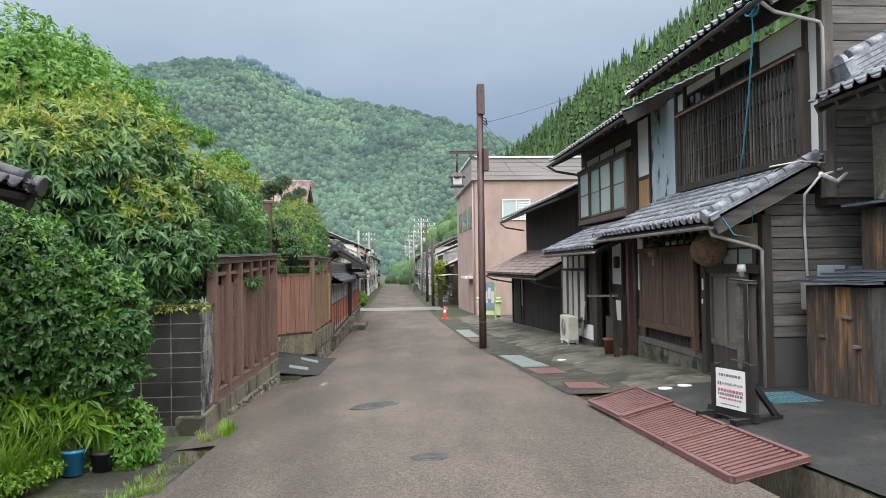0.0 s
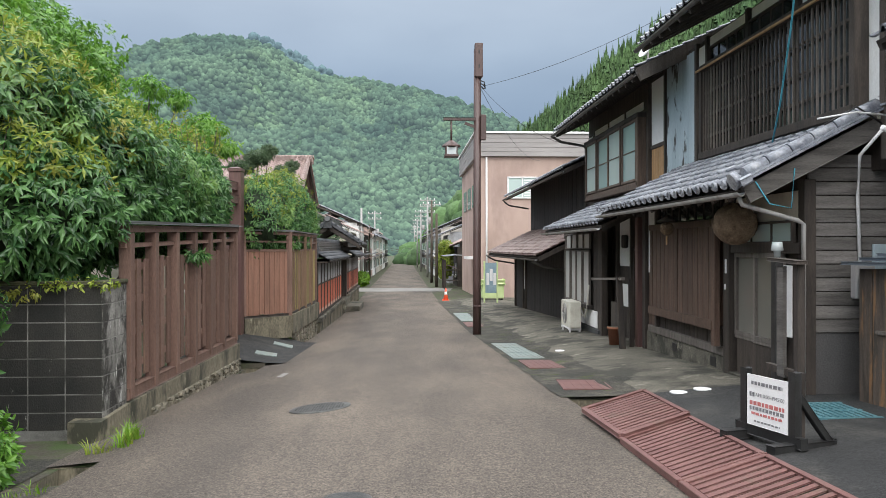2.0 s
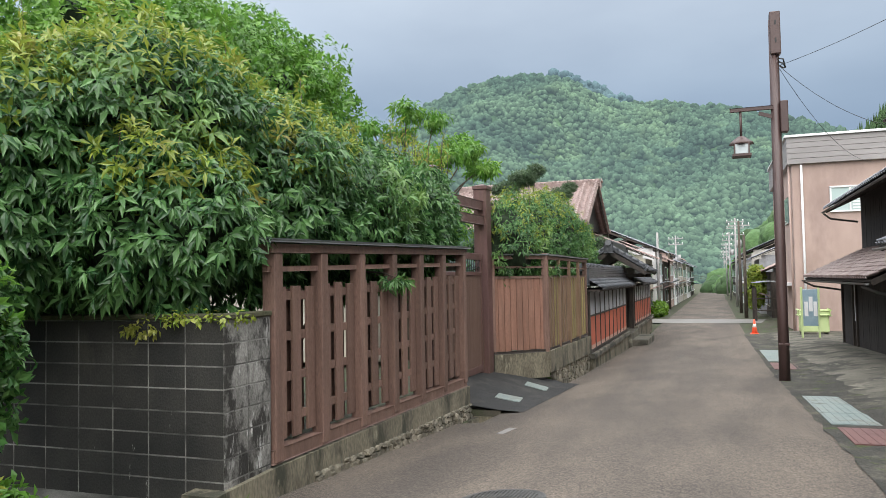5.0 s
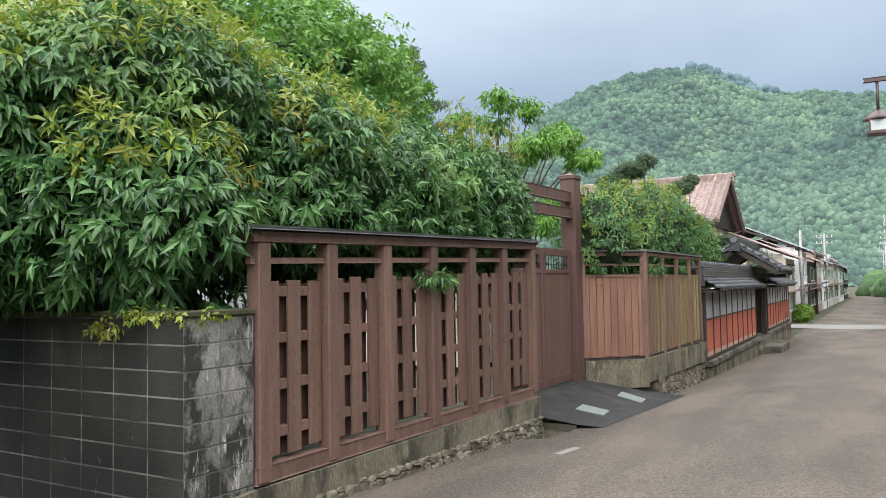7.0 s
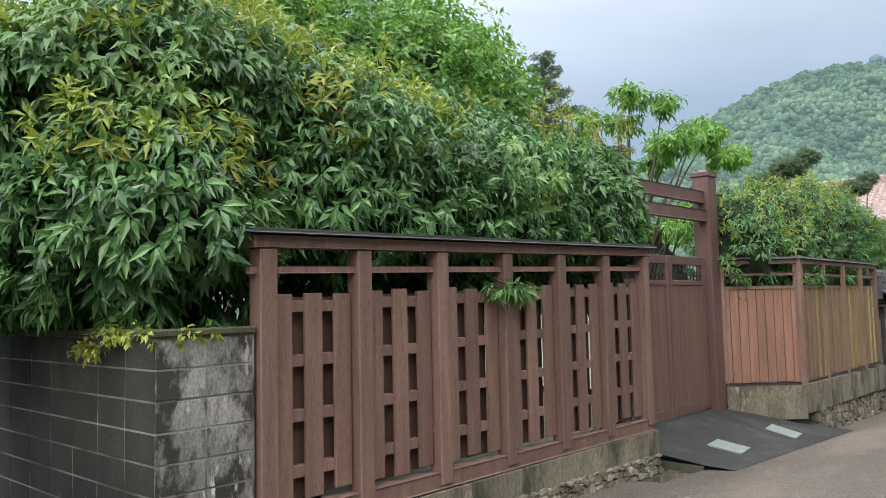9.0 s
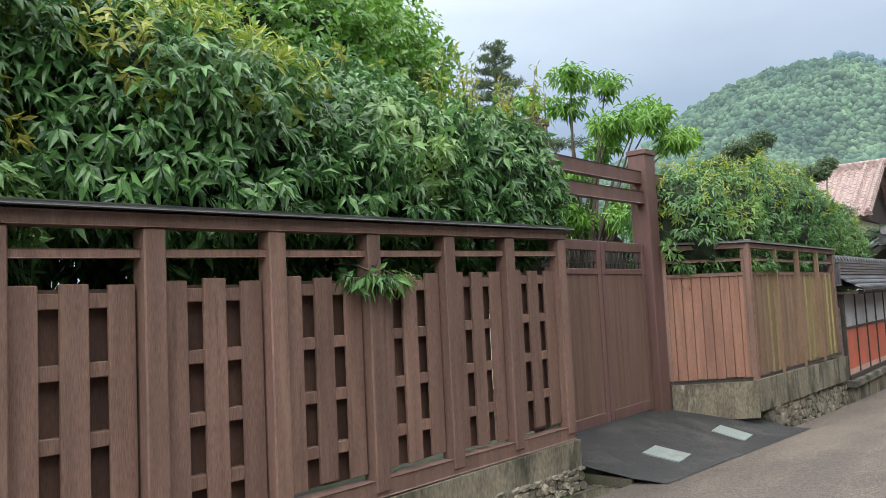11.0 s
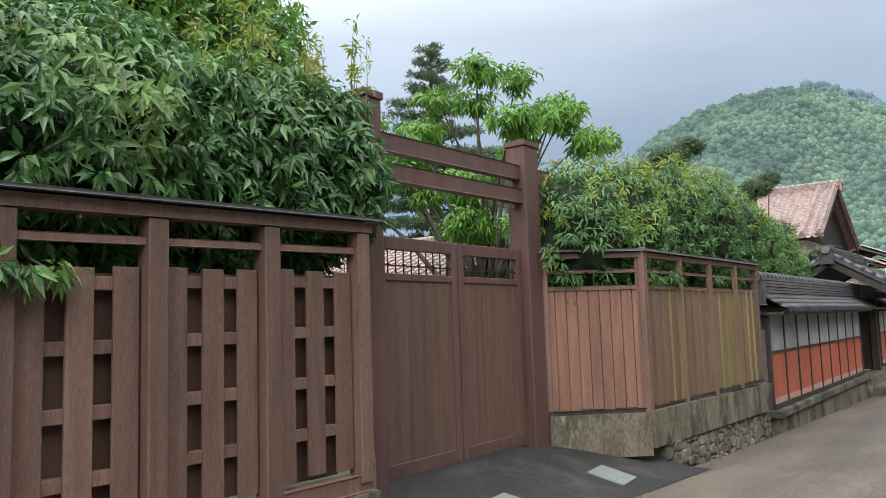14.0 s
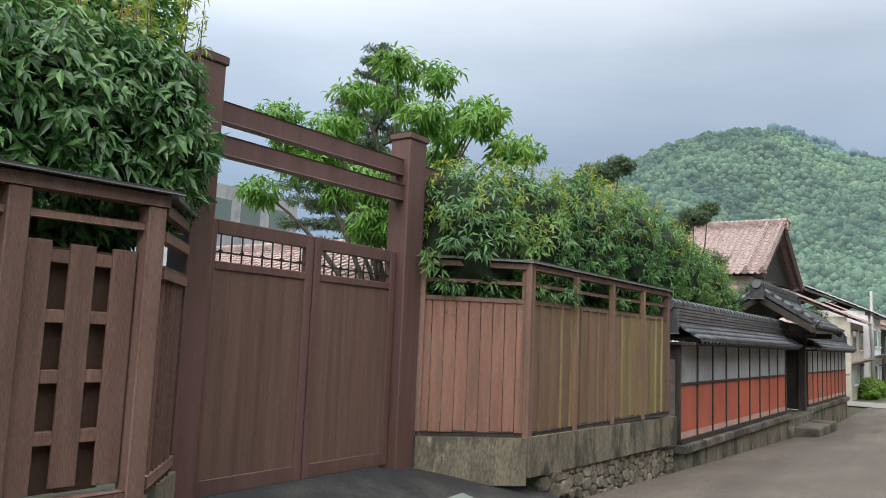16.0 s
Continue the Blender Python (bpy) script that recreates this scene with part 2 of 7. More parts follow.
PLANK_OLIVE = mk("plank_olive", (0.155, 0.105, 0.06), (0.225, 0.165, 0.09), 2.4, (5, 5, 0.4), 0.75, 0.3, 40, rnd=0.2, stain=(0.19, 0.165, 0.055), stain_scale=1.6, stain_amt=(0.42, 0.7))
PLANK_STRIP = mk("pale_cover_strip", (0.2, 0.15, 0.07), (0.31, 0.255, 0.115), 3.0, (4, 4, 0.4), 0.75, 0.2, 40, rnd=0.3)
TIN = mk("grey_tin", (0.13, 0.14, 0.14), (0.22, 0.23, 0.23), 4, (1, 0.3, 1), 0.45, 0.15, 50, metal=0.4, stain=(0.1, 0.09, 0.07), stain_scale=3, grain=0.07)
DARKWOOD = mk("dark_wood", (0.024, 0.019, 0.016), (0.064, 0.05, 0.041), 3.0, (4, 4, 0.5), 0.75, 0.3, 45, rnd=0.25, stain=(0.085, 0.067, 0.053), stain_scale=1.6, stain_amt=(0.58, 0.8))
DARKWOOD_H = mk("dark_wood_level", (0.085, 0.078, 0.072), (0.195, 0.18, 0.168), 3.0, (0.5, 0.5, 5), 0.8, 0.5, 45, rnd=0.3, stain=(0.15, 0.14, 0.128), stain_scale=2.0, stain_amt=(0.5, 0.75), stain2=((0.04, 0.036, 0.033), 4.0, (0.58, 0.7), (0.4, 0.4, 6)))
SHUTTERWOOD = mk("shutter_wood", (0.06, 0.036, 0.026), (0.115, 0.07, 0.05), 4.0, (5, 5, 0.5), 0.7, 0.3, 45, rnd=0.2)
SHEDWOOD = mk("weathered_shed_wood", (0.03, 0.024, 0.02), (0.09, 0.07, 0.055), 2.5, (5, 5, 0.6), 0.8, 0.4, 40, rnd=0.3, stain=(0.3, 0.15, 0.055), stain_scale=1.5, stain_amt=(0.5, 0.68))
PALEWOOD = mk("pale_wood", (0.34, 0.19, 0.08), (0.5, 0.31, 0.15), 3.0, (5, 5, 0.5), 0.6, 0.2, 45, rnd=0.15)
PLASTER = mk("white_plaster", (0.76, 0.76, 0.75), (0.84, 0.84, 0.83), 2.0, (1, 1, 0.6), 0.85, 0.12, 60, stain=(0.45, 0.43, 0.4), stain_scale=1.4, stain_amt=(0.6, 0.9), grain=0.07)
PLASTER_OLD = mk("cream_plaster", (0.46, 0.43, 0.36), (0.56, 0.53, 0.45), 2.0, (1, 1, 0.6), 0.85, 0.15, 60, stain=(0.3, 0.27, 0.22), stain_scale=1.4, grain=0.07)
TILE = mk("grey_roof_tile", (0.11, 0.118, 0.14), (0.24, 0.255, 0.285), 4, (1, 1, 1), 0.22, 0.12, 40, rnd=0.35, stain=(0.32, 0.33, 0.345), stain_scale=6)
TILE_BLACK = mk("black_roof_tile", (0.028, 0.03, 0.036), (0.075, 0.08, 0.09), 4, (1, 1, 1), 0.36, 0.15, 40, rnd=0.35, stain=(0.13, 0.135, 0.14), stain_scale=5)
TILE_RED = mk("red_brown_tile", (0.22, 0.15, 0.135), (0.33, 0.245, 0.222), 3, (1, 1, 1), 0.5, 0.2, 30, rnd=0.2, island=0.0, stain=(0.43, 0.345, 0.315), stain_scale=4)
TILE_OLDRED = mk("old_red_tile", (0.13, 0.075, 0.065), (0.3, 0.24, 0.22), 2.0, (1, 1, 1), 0.5, 0.2, 30, rnd=0.3)
CORRUGATED = mk("corrugated_blue", (0.34, 0.42, 0.46), (0.46, 0.54, 0.58), 2.0, (1, 1, 0.3), 0.5, 0.1, 40, metal=0.2, stain=(0.07, 0.07, 0.065), stain_scale=3.2, stain_amt=(0.56, 0.62), grain=0.07)
PINKWALL = mk("pink_render", (0.38, 0.275, 0.235), (0.47, 0.35, 0.305), 1.0, (1, 1, 0.4), 0.9, 0.15, 40, stain=(0.3, 0.215, 0.19), stain_scale=0.7, grain=0.07)
METALBAND = mk("grey_band", (0.27, 0.25, 0.245), (0.36, 0.335, 0.33), 0.8, (0.5, 0.5, 3), 0.6, 0.1, 20, grain=0.07)
REDPANEL = mk("red_panel", (0.36, 0.075, 0.04), (0.47, 0.115, 0.06), 1.5, (1, 1, 0.5), 0.75, 0.15, 40, stain=(0.3, 0.12, 0.09), stain_scale=2.0, rnd=0.08, grain=0.07)
GREYPANEL = mk("grey_panel", (0.3, 0.31, 0.33), (0.4, 0.41, 0.43), 1.5, (1, 1, 0.5), 0.85, 0.12, 40, stain=(0.2, 0.2, 0.2), stain_scale=2.0, grain=0.07)
GRATERED = mk("red_oxide_steel", (0.125, 0.058, 0.053), (0.19, 0.094, 0.085), 3, (1, 1, 1), 0.6, 0.3, 70, stain=(0.13, 0.08, 0.064), stain_scale=3, stain_amt=(0.55, 0.7))
PLATEGREEN = mk("galvanised_plate", (0.2, 0.25, 0.24), (0.3, 0.35, 0.33), 3, (1, 1, 1), 0.5, 0.2, 60, metal=0.3, stain=(0.15, 0.14, 0.11), stain_scale=3)
IRON = mk("cast_iron", (0.05, 0.05, 0.048), (0.12, 0.118, 0.112), 8, (1, 1, 1), 0.5, 0.4, 60, metal=0.5)
POLEBROWN = mk("brown_painted_steel", (0.062, 0.036, 0.033), (0.088, 0.052, 0.047), 2, (1, 1, 0.4), 0.45, 0.1, 30, grain=0.07)
BLACK = mk("black_paint", (0.012, 0.012, 0.012), (0.025, 0.025, 0.025), 4, rough=0.5, bump=0.1)
WHITEP = mk("white_paint", (0.72, 0.72, 0.72), (0.8, 0.8, 0.8), 4, rough=0.5, bump=0.05, grain=0.07)
GREYMETAL = mk("grey_pipe", (0.3, 0.29, 0.29), (0.42, 0.41, 0.4), 3, (1, 1, 0.3), 0.5, 0.1, 40, stain=(0.18, 0.16, 0.14), stain_scale=4, grain=0.07)
DARKMETAL = mk("dark_gutter", (0.06, 0.055, 0.05), (0.11, 0.1, 0.09), 3, rough=0.5, bump=0.1)
GLASS = mk_glass("window_glass", (0.16, 0.2, 0.2), 0.06)
GLASS_PALE = mk_glass("frosted_glass", (0.42, 0.52, 0.5), 0.3)
GLASS_DARK = mk_glass("dark_glass", (0.035, 0.04, 0.038), 0.08)
SOIL = mk("mossy_soil", (0.04, 0.036, 0.026), (0.09, 0.08, 0.06), 2.0, (1, 1, 1), 0.95, 0.8, 40, stain=(0.045, 0.075, 0.018), stain_scale=1.8, stain_amt=(0.45, 0.62))
BARK = mk("bark", (0.05, 0.04, 0.03), (0.11, 0.09, 0.07), 6, (2, 2, 0.5), 0.9, 0.6, 40)
CEDARBALL = mk("dried_cedar", (0.13, 0.085, 0.052), (0.25, 0.175, 0.11), 14, (1, 1, 1), 0.95, 1.0, 60, bump_dist=0.03)
PLASTIC_BLUE = mk("blue_plastic", (0.03, 0.25, 0.5), (0.05, 0.33, 0.6), 3, rough=0.4, bump=0.05, grain=0.07)
ORANGE = mk("orange_plastic", (0.75, 0.09, 0.035), (0.85, 0.14, 0.06), 3, rough=0.5, bump=0.05, grain=0.07)
TERRACOTTA = mk("terracotta", (0.2, 0.075, 0.04), (0.3, 0.12, 0.07), 4, rough=0.8, bump=0.2)
LIME = mk("lime_plastic", (0.5, 0.62, 0.28), (0.6, 0.7, 0.36), 2, rough=0.5, bump=0.05, grain=0.07)
BLUEROPE = mk("blue_rope", (0.05, 0.3, 0.42), (0.09, 0.4, 0.52), 30, rough=0.8, bump=0.2)
GREYWOOD = mk("grey_weathered_wood", (0.09, 0.078, 0.068), (0.17, 0.15, 0.135), 3.0, (4, 4, 0.5), 0.8, 0.3, 45, rnd=0.2)
LATTICE = mk("lattice_wood", (0.075, 0.064, 0.055), (0.17, 0.148, 0.13), 3.0, (6, 6, 0.5), 0.8, 0.2, 45, rnd=0.4)
GREYPAINT = mk("grey_painted_panel", (0.075, 0.072, 0.072), (0.11, 0.105, 0.105), 1.5, rough=0.7, bump=0.1)
BAYWOOD = mk("bay_window_wood", (0.075, 0.05, 0.038), (0.14, 0.1, 0.075), 3.0, (4, 4, 0.5), 0.7, 0.3, 45, rnd=0.2)
BLACKWOOD = mk("blackened_boards", (0.012, 0.01, 0.01), (0.032, 0.027, 0.025), 3.0, (4, 4, 0.5), 0.8, 0.3, 45, rnd=0.3)
SHEDWOOD_GREY = mk("grey_shed_wood", (0.05, 0.048, 0.046), (0.12, 0.115, 0.11), 2.5, (5, 5, 0.6), 0.85, 0.4, 40, rnd=0.25)
TINBLUE = mk("blue_grey_tin", (0.12, 0.145, 0.18), (0.2, 0.23, 0.27), 3, (1, 0.4, 1), 0.4, 0.15, 40, metal=0.4, rnd=0.1, grain=0.07)
BASEGREY = mk("dark_grey_base", (0.05, 0.052, 0.055), (0.085, 0.088, 0.09), 2, rough=0.8, bump=0.15)
CREAMP = mk("cream_paint", (0.6, 0.58, 0.5), (0.68, 0.66, 0.58), 4, rough=0.5, bump=0.03, stain=(0.45, 0.42, 0.35), stain_scale=5, grain=0.07)
# Teal base colour stands in for sky reflected in the bay window panes.
GLASS_TEAL = mk_glass("sky_tinted_glass", (0.3, 0.42, 0.42), 0.15)
GLASS_WHITE = mk_glass("papered_glass", (0.55, 0.55, 0.53), 0.25)
GLASS_DOOR = mk_glass("door_glass", (0.17, 0.165, 0.145), 0.1)
LAMPGLASS = mk_glass("lamp_glass", (0.5, 0.55, 0.56), 0.2)
TEAL = mk("teal_plastic", (0.06, 0.16, 0.19), (0.1, 0.22, 0.25), 4, rough=0.5, bump=0.05)
TEXTGREY = mk("grey_ink", (0.16, 0.16, 0.17), (0.22, 0.22, 0.23), 4, rough=0.7, bump=0)
TEXTRED = mk("red_ink", (0.45, 0.13, 0.13), (0.52, 0.18, 0.17), 4, rough=0.7, bump=0)
POSTERRED = mk("red_poster", (0.6, 0.05, 0.03), (0.7, 0.08, 0.05), 4, rough=0.6, bump=0)
NOTICE = mk("notice_blue", (0.2, 0.3, 0.36), (0.3, 0.4, 0.46), 4, rough=0.6, bump=0.05)
PALEROAD = mk("pale_concrete_road", (0.18, 0.173, 0.162), (0.25, 0.243, 0.228), 0.6, rough=0.85, bump=0.2, fine=30)
PALEWALL = mk("pale_render", (0.5, 0.47, 0.42), (0.6, 0.57, 0.52), 1.0, (1, 1, 0.4), 0.9, 0.1, 40, stain=(0.4, 0.37, 0.33), stain_scale=0.8, grain=0.07)
ASPHALT_MOSS = aggregate(mk("mossy_asphalt", (0.028, 0.027, 0.022), (0.058, 0.054, 0.044), 1.6, rough=0.9, bump=0.6, fine=45, stain=(0.12, 0.108, 0.08), stain_scale=1.6, stain_amt=(0.52, 0.7), stain2=((0.055, 0.075, 0.015), 2.6, (0.56, 0.66), (1, 1, 1))), 70, 0.5, 1.7, 0.006)
LEAF_PINE = mk_leaf("pine_needle", (0.055, 0.1, 0.05), (0.11, 0.165, 0.08), (0.13, 0.175, 0.085), 0.9)
LEAF_BIG = mk_leaf("leaf_shrub", (0.028, 0.088, 0.03), (0.155, 0.315, 0.1), (0.23, 0.37, 0.085), 0.7)
LEAF_TREE = mk_leaf("leaf_tree", (0.08, 0.21, 0.03), (0.18, 0.37, 0.055), (0.22, 0.38, 0.06), 0.6)
LEAF_DARK = mk_leaf("leaf_dark", (0.03, 0.095, 0.025), (0.085, 0.19, 0.045), (0.06, 0.11, 0.03), 0.9)
LEAF_YELLOW = mk_leaf("leaf_yellow", (0.17, 0.27, 0.035), (0.32, 0.37, 0.06), (0.36, 0.25, 0.08), 1.2)
LEAF_GRASS = mk_leaf("leaf_grass", (0.1, 0.22, 0.02), (0.2, 0.36, 0.04), (0.28, 0.4, 0.06), 1.5)
# Near-black filler: the shade between leaves is put into its colour.
LEAF_SHADE = mk("foliage_shade", (0.006, 0.014, 0.005), (0.016, 0.034, 0.01), 7, rough=0.95, bump=0.8, fine=30)


# ---- building helpers ----
ORIGIN = {}


def zr(y):
    """Height of the road along the street."""
    ys, zs = (-300, -20, 0, 25, 48, 80, 150, 320), (4.0, 0.98, 0.0, -1.22, -1.83, -2.1, -2.45, -2.7)
    return float(np.interp(y, ys, zs))


def gz(x, y):
    """Height of the ground at a place: the road, and the frontage on the house side."""
    r = zr(y) + 0.1 * max(-2.6, min(0.0, x)) * min(1.0, max(0.0, (60 - y) / 20))
    if x <= 3.0:
        return r
    f = float(np.interp(y, (-30, 2, 10.4, 23, 45, 70), (zr(-30), zr(2) + 0.02, -0.38, -0.86, -1.62, zr(70))))
    k = min(1.0, (x - 3.0) / 2.2)
    return r + (f - r) * k * k * (3 - 2 * k)


def thing(name, loc, label, category, group="", kind=""):
    ob = new(name)
    ob.empty_display_size = 0.1
    ob.location = loc
    ORIGIN[ob.name] = Vector(loc)
    return tagged(ob, label, category, group, kind)


def part(name, bm, material, parent=None, label=""):
    """One mesh object out of bm, which is in world places; under parent if one is given."""
    me = bpy.data.meshes.new(name)
    if parent is not None:
        o = ORIGIN[parent.name]
        bmesh.ops.translate(bm, verts=bm.verts, vec=-o)
    bm.to_mesh(me)
    bm.free()
    me.materials.append(material)
    ob = new(name, me)
    if parent is not None:
        ob.parent = parent
        ORIGIN[ob.name] = o
    if label:
        ob["label"] = label
    return ob


def shared(name, me, parent, loc, rot=None, label=""):
    """A piece on shared mesh data, at a world place."""
    ob = new(name, me)
    ob.parent = parent
    ob.location = Vector(loc) - ORIGIN[parent.name]
    if rot is not None:
        ob.rotation_mode = "QUATERNION"
        ob.rotation_quaternion = rot
    if label:
        ob["label"] = label
    return ob


def box(bm, x0, y0, z0, x1, y1, z1, bev=0.0):
    vs = bmesh.ops.create_cube(bm, size=1)["verts"]
    for v in vs:
        v.co = Vector(((x0 + x1) / 2 + v.co.x * (x1 - x0), (y0 + y1) / 2 + v.co.y * (y1 - y0), (z0 + z1) / 2 + v.co.z * (z1 - z0)))
    if bev:
        es = {e for v in vs for e in v.link_edges}
        bmesh.ops.bevel(bm, geom=list(es), offset=bev, segments=1, affect="EDGES")
    return bm


def bx(name, x0, y0, z0, x1, y1, z1, material, parent=None, label="", bev=0.006):
    return part(name, box(bmesh.new(), x0, y0, z0, x1, y1, z1, bev), material, parent, label)


def beam(bm, p, q, w, h, up=(0, 0, 1), bev=0.0):
    """A bar from p to q, w wide and h high."""
    p, q = Vector(p), Vector(q)
    d = (q - p).normalized()
    s = d.cross(Vector(up)).normalized()
    u = s.cross(d)
    vs = bmesh.ops.create_cube(bm, size=1)["verts"]
    ln = (q - p).length
    for v in vs:
        v.co = (p + q) / 2 + d * v.co.x * ln + s * v.co.y * w + u * v.co.z * h
    if bev:
        bmesh.ops.bevel(bm, geom=list({e for v in vs for e in v.link_edges}), offset=bev, segments=1, affect="EDGES")
    return bm


def tube(bm, pts, r, seg=8):
    """A round pipe along points."""
    pts = [Vector(p) for p in pts]
    rings = []
    for i, p in enumerate(pts):
        d = (pts[min(i + 1, len(pts) - 1)] - pts[max(i - 1, 0)]).normalized()
        a = Vector((0, 0, 1)) if abs(d.z) < 0.9 else Vector((1, 0, 0))
        s = d.cross(a).normalized()
        u = s.cross(d)
        rr = r[i] if isinstance(r, (list, tuple)) else r
        rings.append([bm.verts.new(p + (s * math.cos(2 * math.pi * k / seg) + u * math.sin(2 * math.pi * k / seg)) * rr) for k in range(seg)])
    for a, b in zip(rings, rings[1:]):
        for k in range(seg):
            f = bm.faces.new((a[k], a[(k + 1) % seg], b[(k + 1) % seg], b[k]))
            f.smooth = True
    bm.faces.new(rings[0][::-1])
    bm.faces.new(rings[-1])
    return bm


def quadmesh(name, verts, faces, material, smooth=False):
    me = bpy.data.meshes.new(name)
    me.from_pydata([tuple(v) for v in verts], [], faces)
    me.materials.append(material)
    if smooth:
        me.polygons.foreach_set("use_smooth", [True] * len(me.polygons))
    return me


def prism(bm, poly, axis, a, b):
    """A solid out of a polygon in the plane across axis ('x' or 'y'), from a to b."""
    def pt(u, v, w):
        return (w, u, v) if axis == "x" else (u, w, v)
    lo = [bm.verts.new(pt(u, v, a)) for u, v in poly]
    hi = [bm.verts.new(pt(u, v, b)) for u, v in poly]
    n = len(poly)
    bm.faces.new(lo)
    bm.faces.new(hi[::-1])
    for i in range(n):
        bm.faces.new((lo[i], hi[i], hi[(i + 1) % n], lo[(i + 1) % n]))
    bmesh.ops.recalc_face_normals(bm, faces=bm.faces)
    return bm


TILES = {}


def tile_mesh(w, l, material, flat=False):
    """A pantile with a rolled profile, its foot along x, running up along y."""
    key = (round(w, 3), round(l, 3), material.name, flat)
    if key not in TILES:
        prof = [(0.0, 0.034), (0.1, 0.012), (0.3, 0.0), (0.55, 0.004), (0.72, 0.045), (0.86, 0.082), (1.0, 0.06)]
        if flat:
            prof = [(0, 0.012), (0.06, 0.004), (0.9, 0.004), (1.0, 0.016)]
        vs, fs = [], []
        n = len(prof)
        for yy, zz in ((0, 0.028), (l * 1.12, 0.0)):
            for top in (1, 0):
                for u, h in prof:
                    vs.append(((u - 0.5) * w * 1.04, yy, zz + h * w / 0.27 - (0 if top else 0.022)))
        for i in range(n - 1):
            fs.append((i, i + 1, 2 * n + i + 1, 2 * n + i))
            fs.append((i, n + i, n + i + 1, i + 1))
        fs.append((n - 1, 2 * n - 1, 4 * n - 1, 3 * n - 1))
        TILES[key] = quadmesh("roof_tile", vs, fs, material)
        for p in TILES[key].polygons:
            p.use_smooth = len(p.vertices) == 4 and p.index % 2 == 0
    return TILES[key]


def tiled_slope(parent, p, q, up, w, l, material, pieces=True, jitter=0.006):
    """Tiles in courses over a roof plane: foot line from p to q, up the vector up. As pieces of their own, or joined."""
    p, q, up = Vector(p), Vector(q), Vector(up)
    ex = (q - p).normalized()
    ey = up.normalized()
    ez = ex.cross(ey)
    if ez.z < 0:
        p, q = q, p
        ex = -ex
        ez = -ez
    nx, ny = max(1, round((q - p).length / w)), max(1, round(up.length / l))
    w, l = (q - p).length / nx, up.length / ny
    me = tile_mesh(w, l, material)
    rot = Matrix((ex, ey, ez)).transposed()
    rng = random.Random(nx * 31 + ny)
    vs, fs = [], []
    base = [v.co.copy() for v in me.vertices]
    for j in range(ny):
        for i in range(nx):
            at = p + ex * (i + 0.5) * w + ey * j * l + ez * (0.01 + rng.uniform(0, jitter))
            if pieces:
                shared("roof_tile", me, parent, at, rot.to_quaternion())
            else:
                k = len(vs)
                vs += [rot @ v + at for v in base]
                fs += [tuple(k + a for a in f.vertices) for f in me.polygons]
    if not pieces:
        o = ORIGIN[parent.name]
        ob = new("roof_tiles", quadmesh("roof_tiles", [v - o for v in vs], fs, material))
        ob.parent = parent
        tagged(ob, kind="stuff")


def ridge(parent, p, q, h, w, material, name="ridge"):
    """A ridge of stacked tiles with a round capping and end knobs."""
    p, q = Vector(p), Vector(q)
    bm = bmesh.new()
    nl = max(2, round(h / 0.07))
    for i in range(nl):
        k = 1 - 0.35 * i / nl
        beam(bm, p + Vector((0, 0, h * (i + 0.5) / nl)), q + Vector((0, 0, h * (i + 0.5) / nl)), w * k * (1.0 if i % 2 else 1.12), h / nl * 0.8)
    d = (q - p).normalized()
    n = max(2, round((q - p).length / 0.3))
    for i in range(n):
        a = p.lerp(q, i / n) + Vector((0, 0, h + 0.02))
        b = p.lerp(q, (i + 0.96) / n) + Vector((0, 0, h + 0.02))
        tube(bm, (a, b), (w * 0.34, w * 0.31), 10)
    for e, s in ((p, -1), (q, 1)):
        beam(bm, e + d * s * 0.0 + Vector((0, 0, h * 0.3)), e + d * s * 0.1 + Vector((0, 0, h * 0.3)), w * 1.3, h * 1.1, bev=0.02)
        tube(bm, (e + d * s * 0.08 + Vector((0, 0, h * 0.9)), e + d * s * 0.16 + Vector((0, 0, h * 0.95))), w * 0.42, 12)
    return part(name, bm, material, parent)


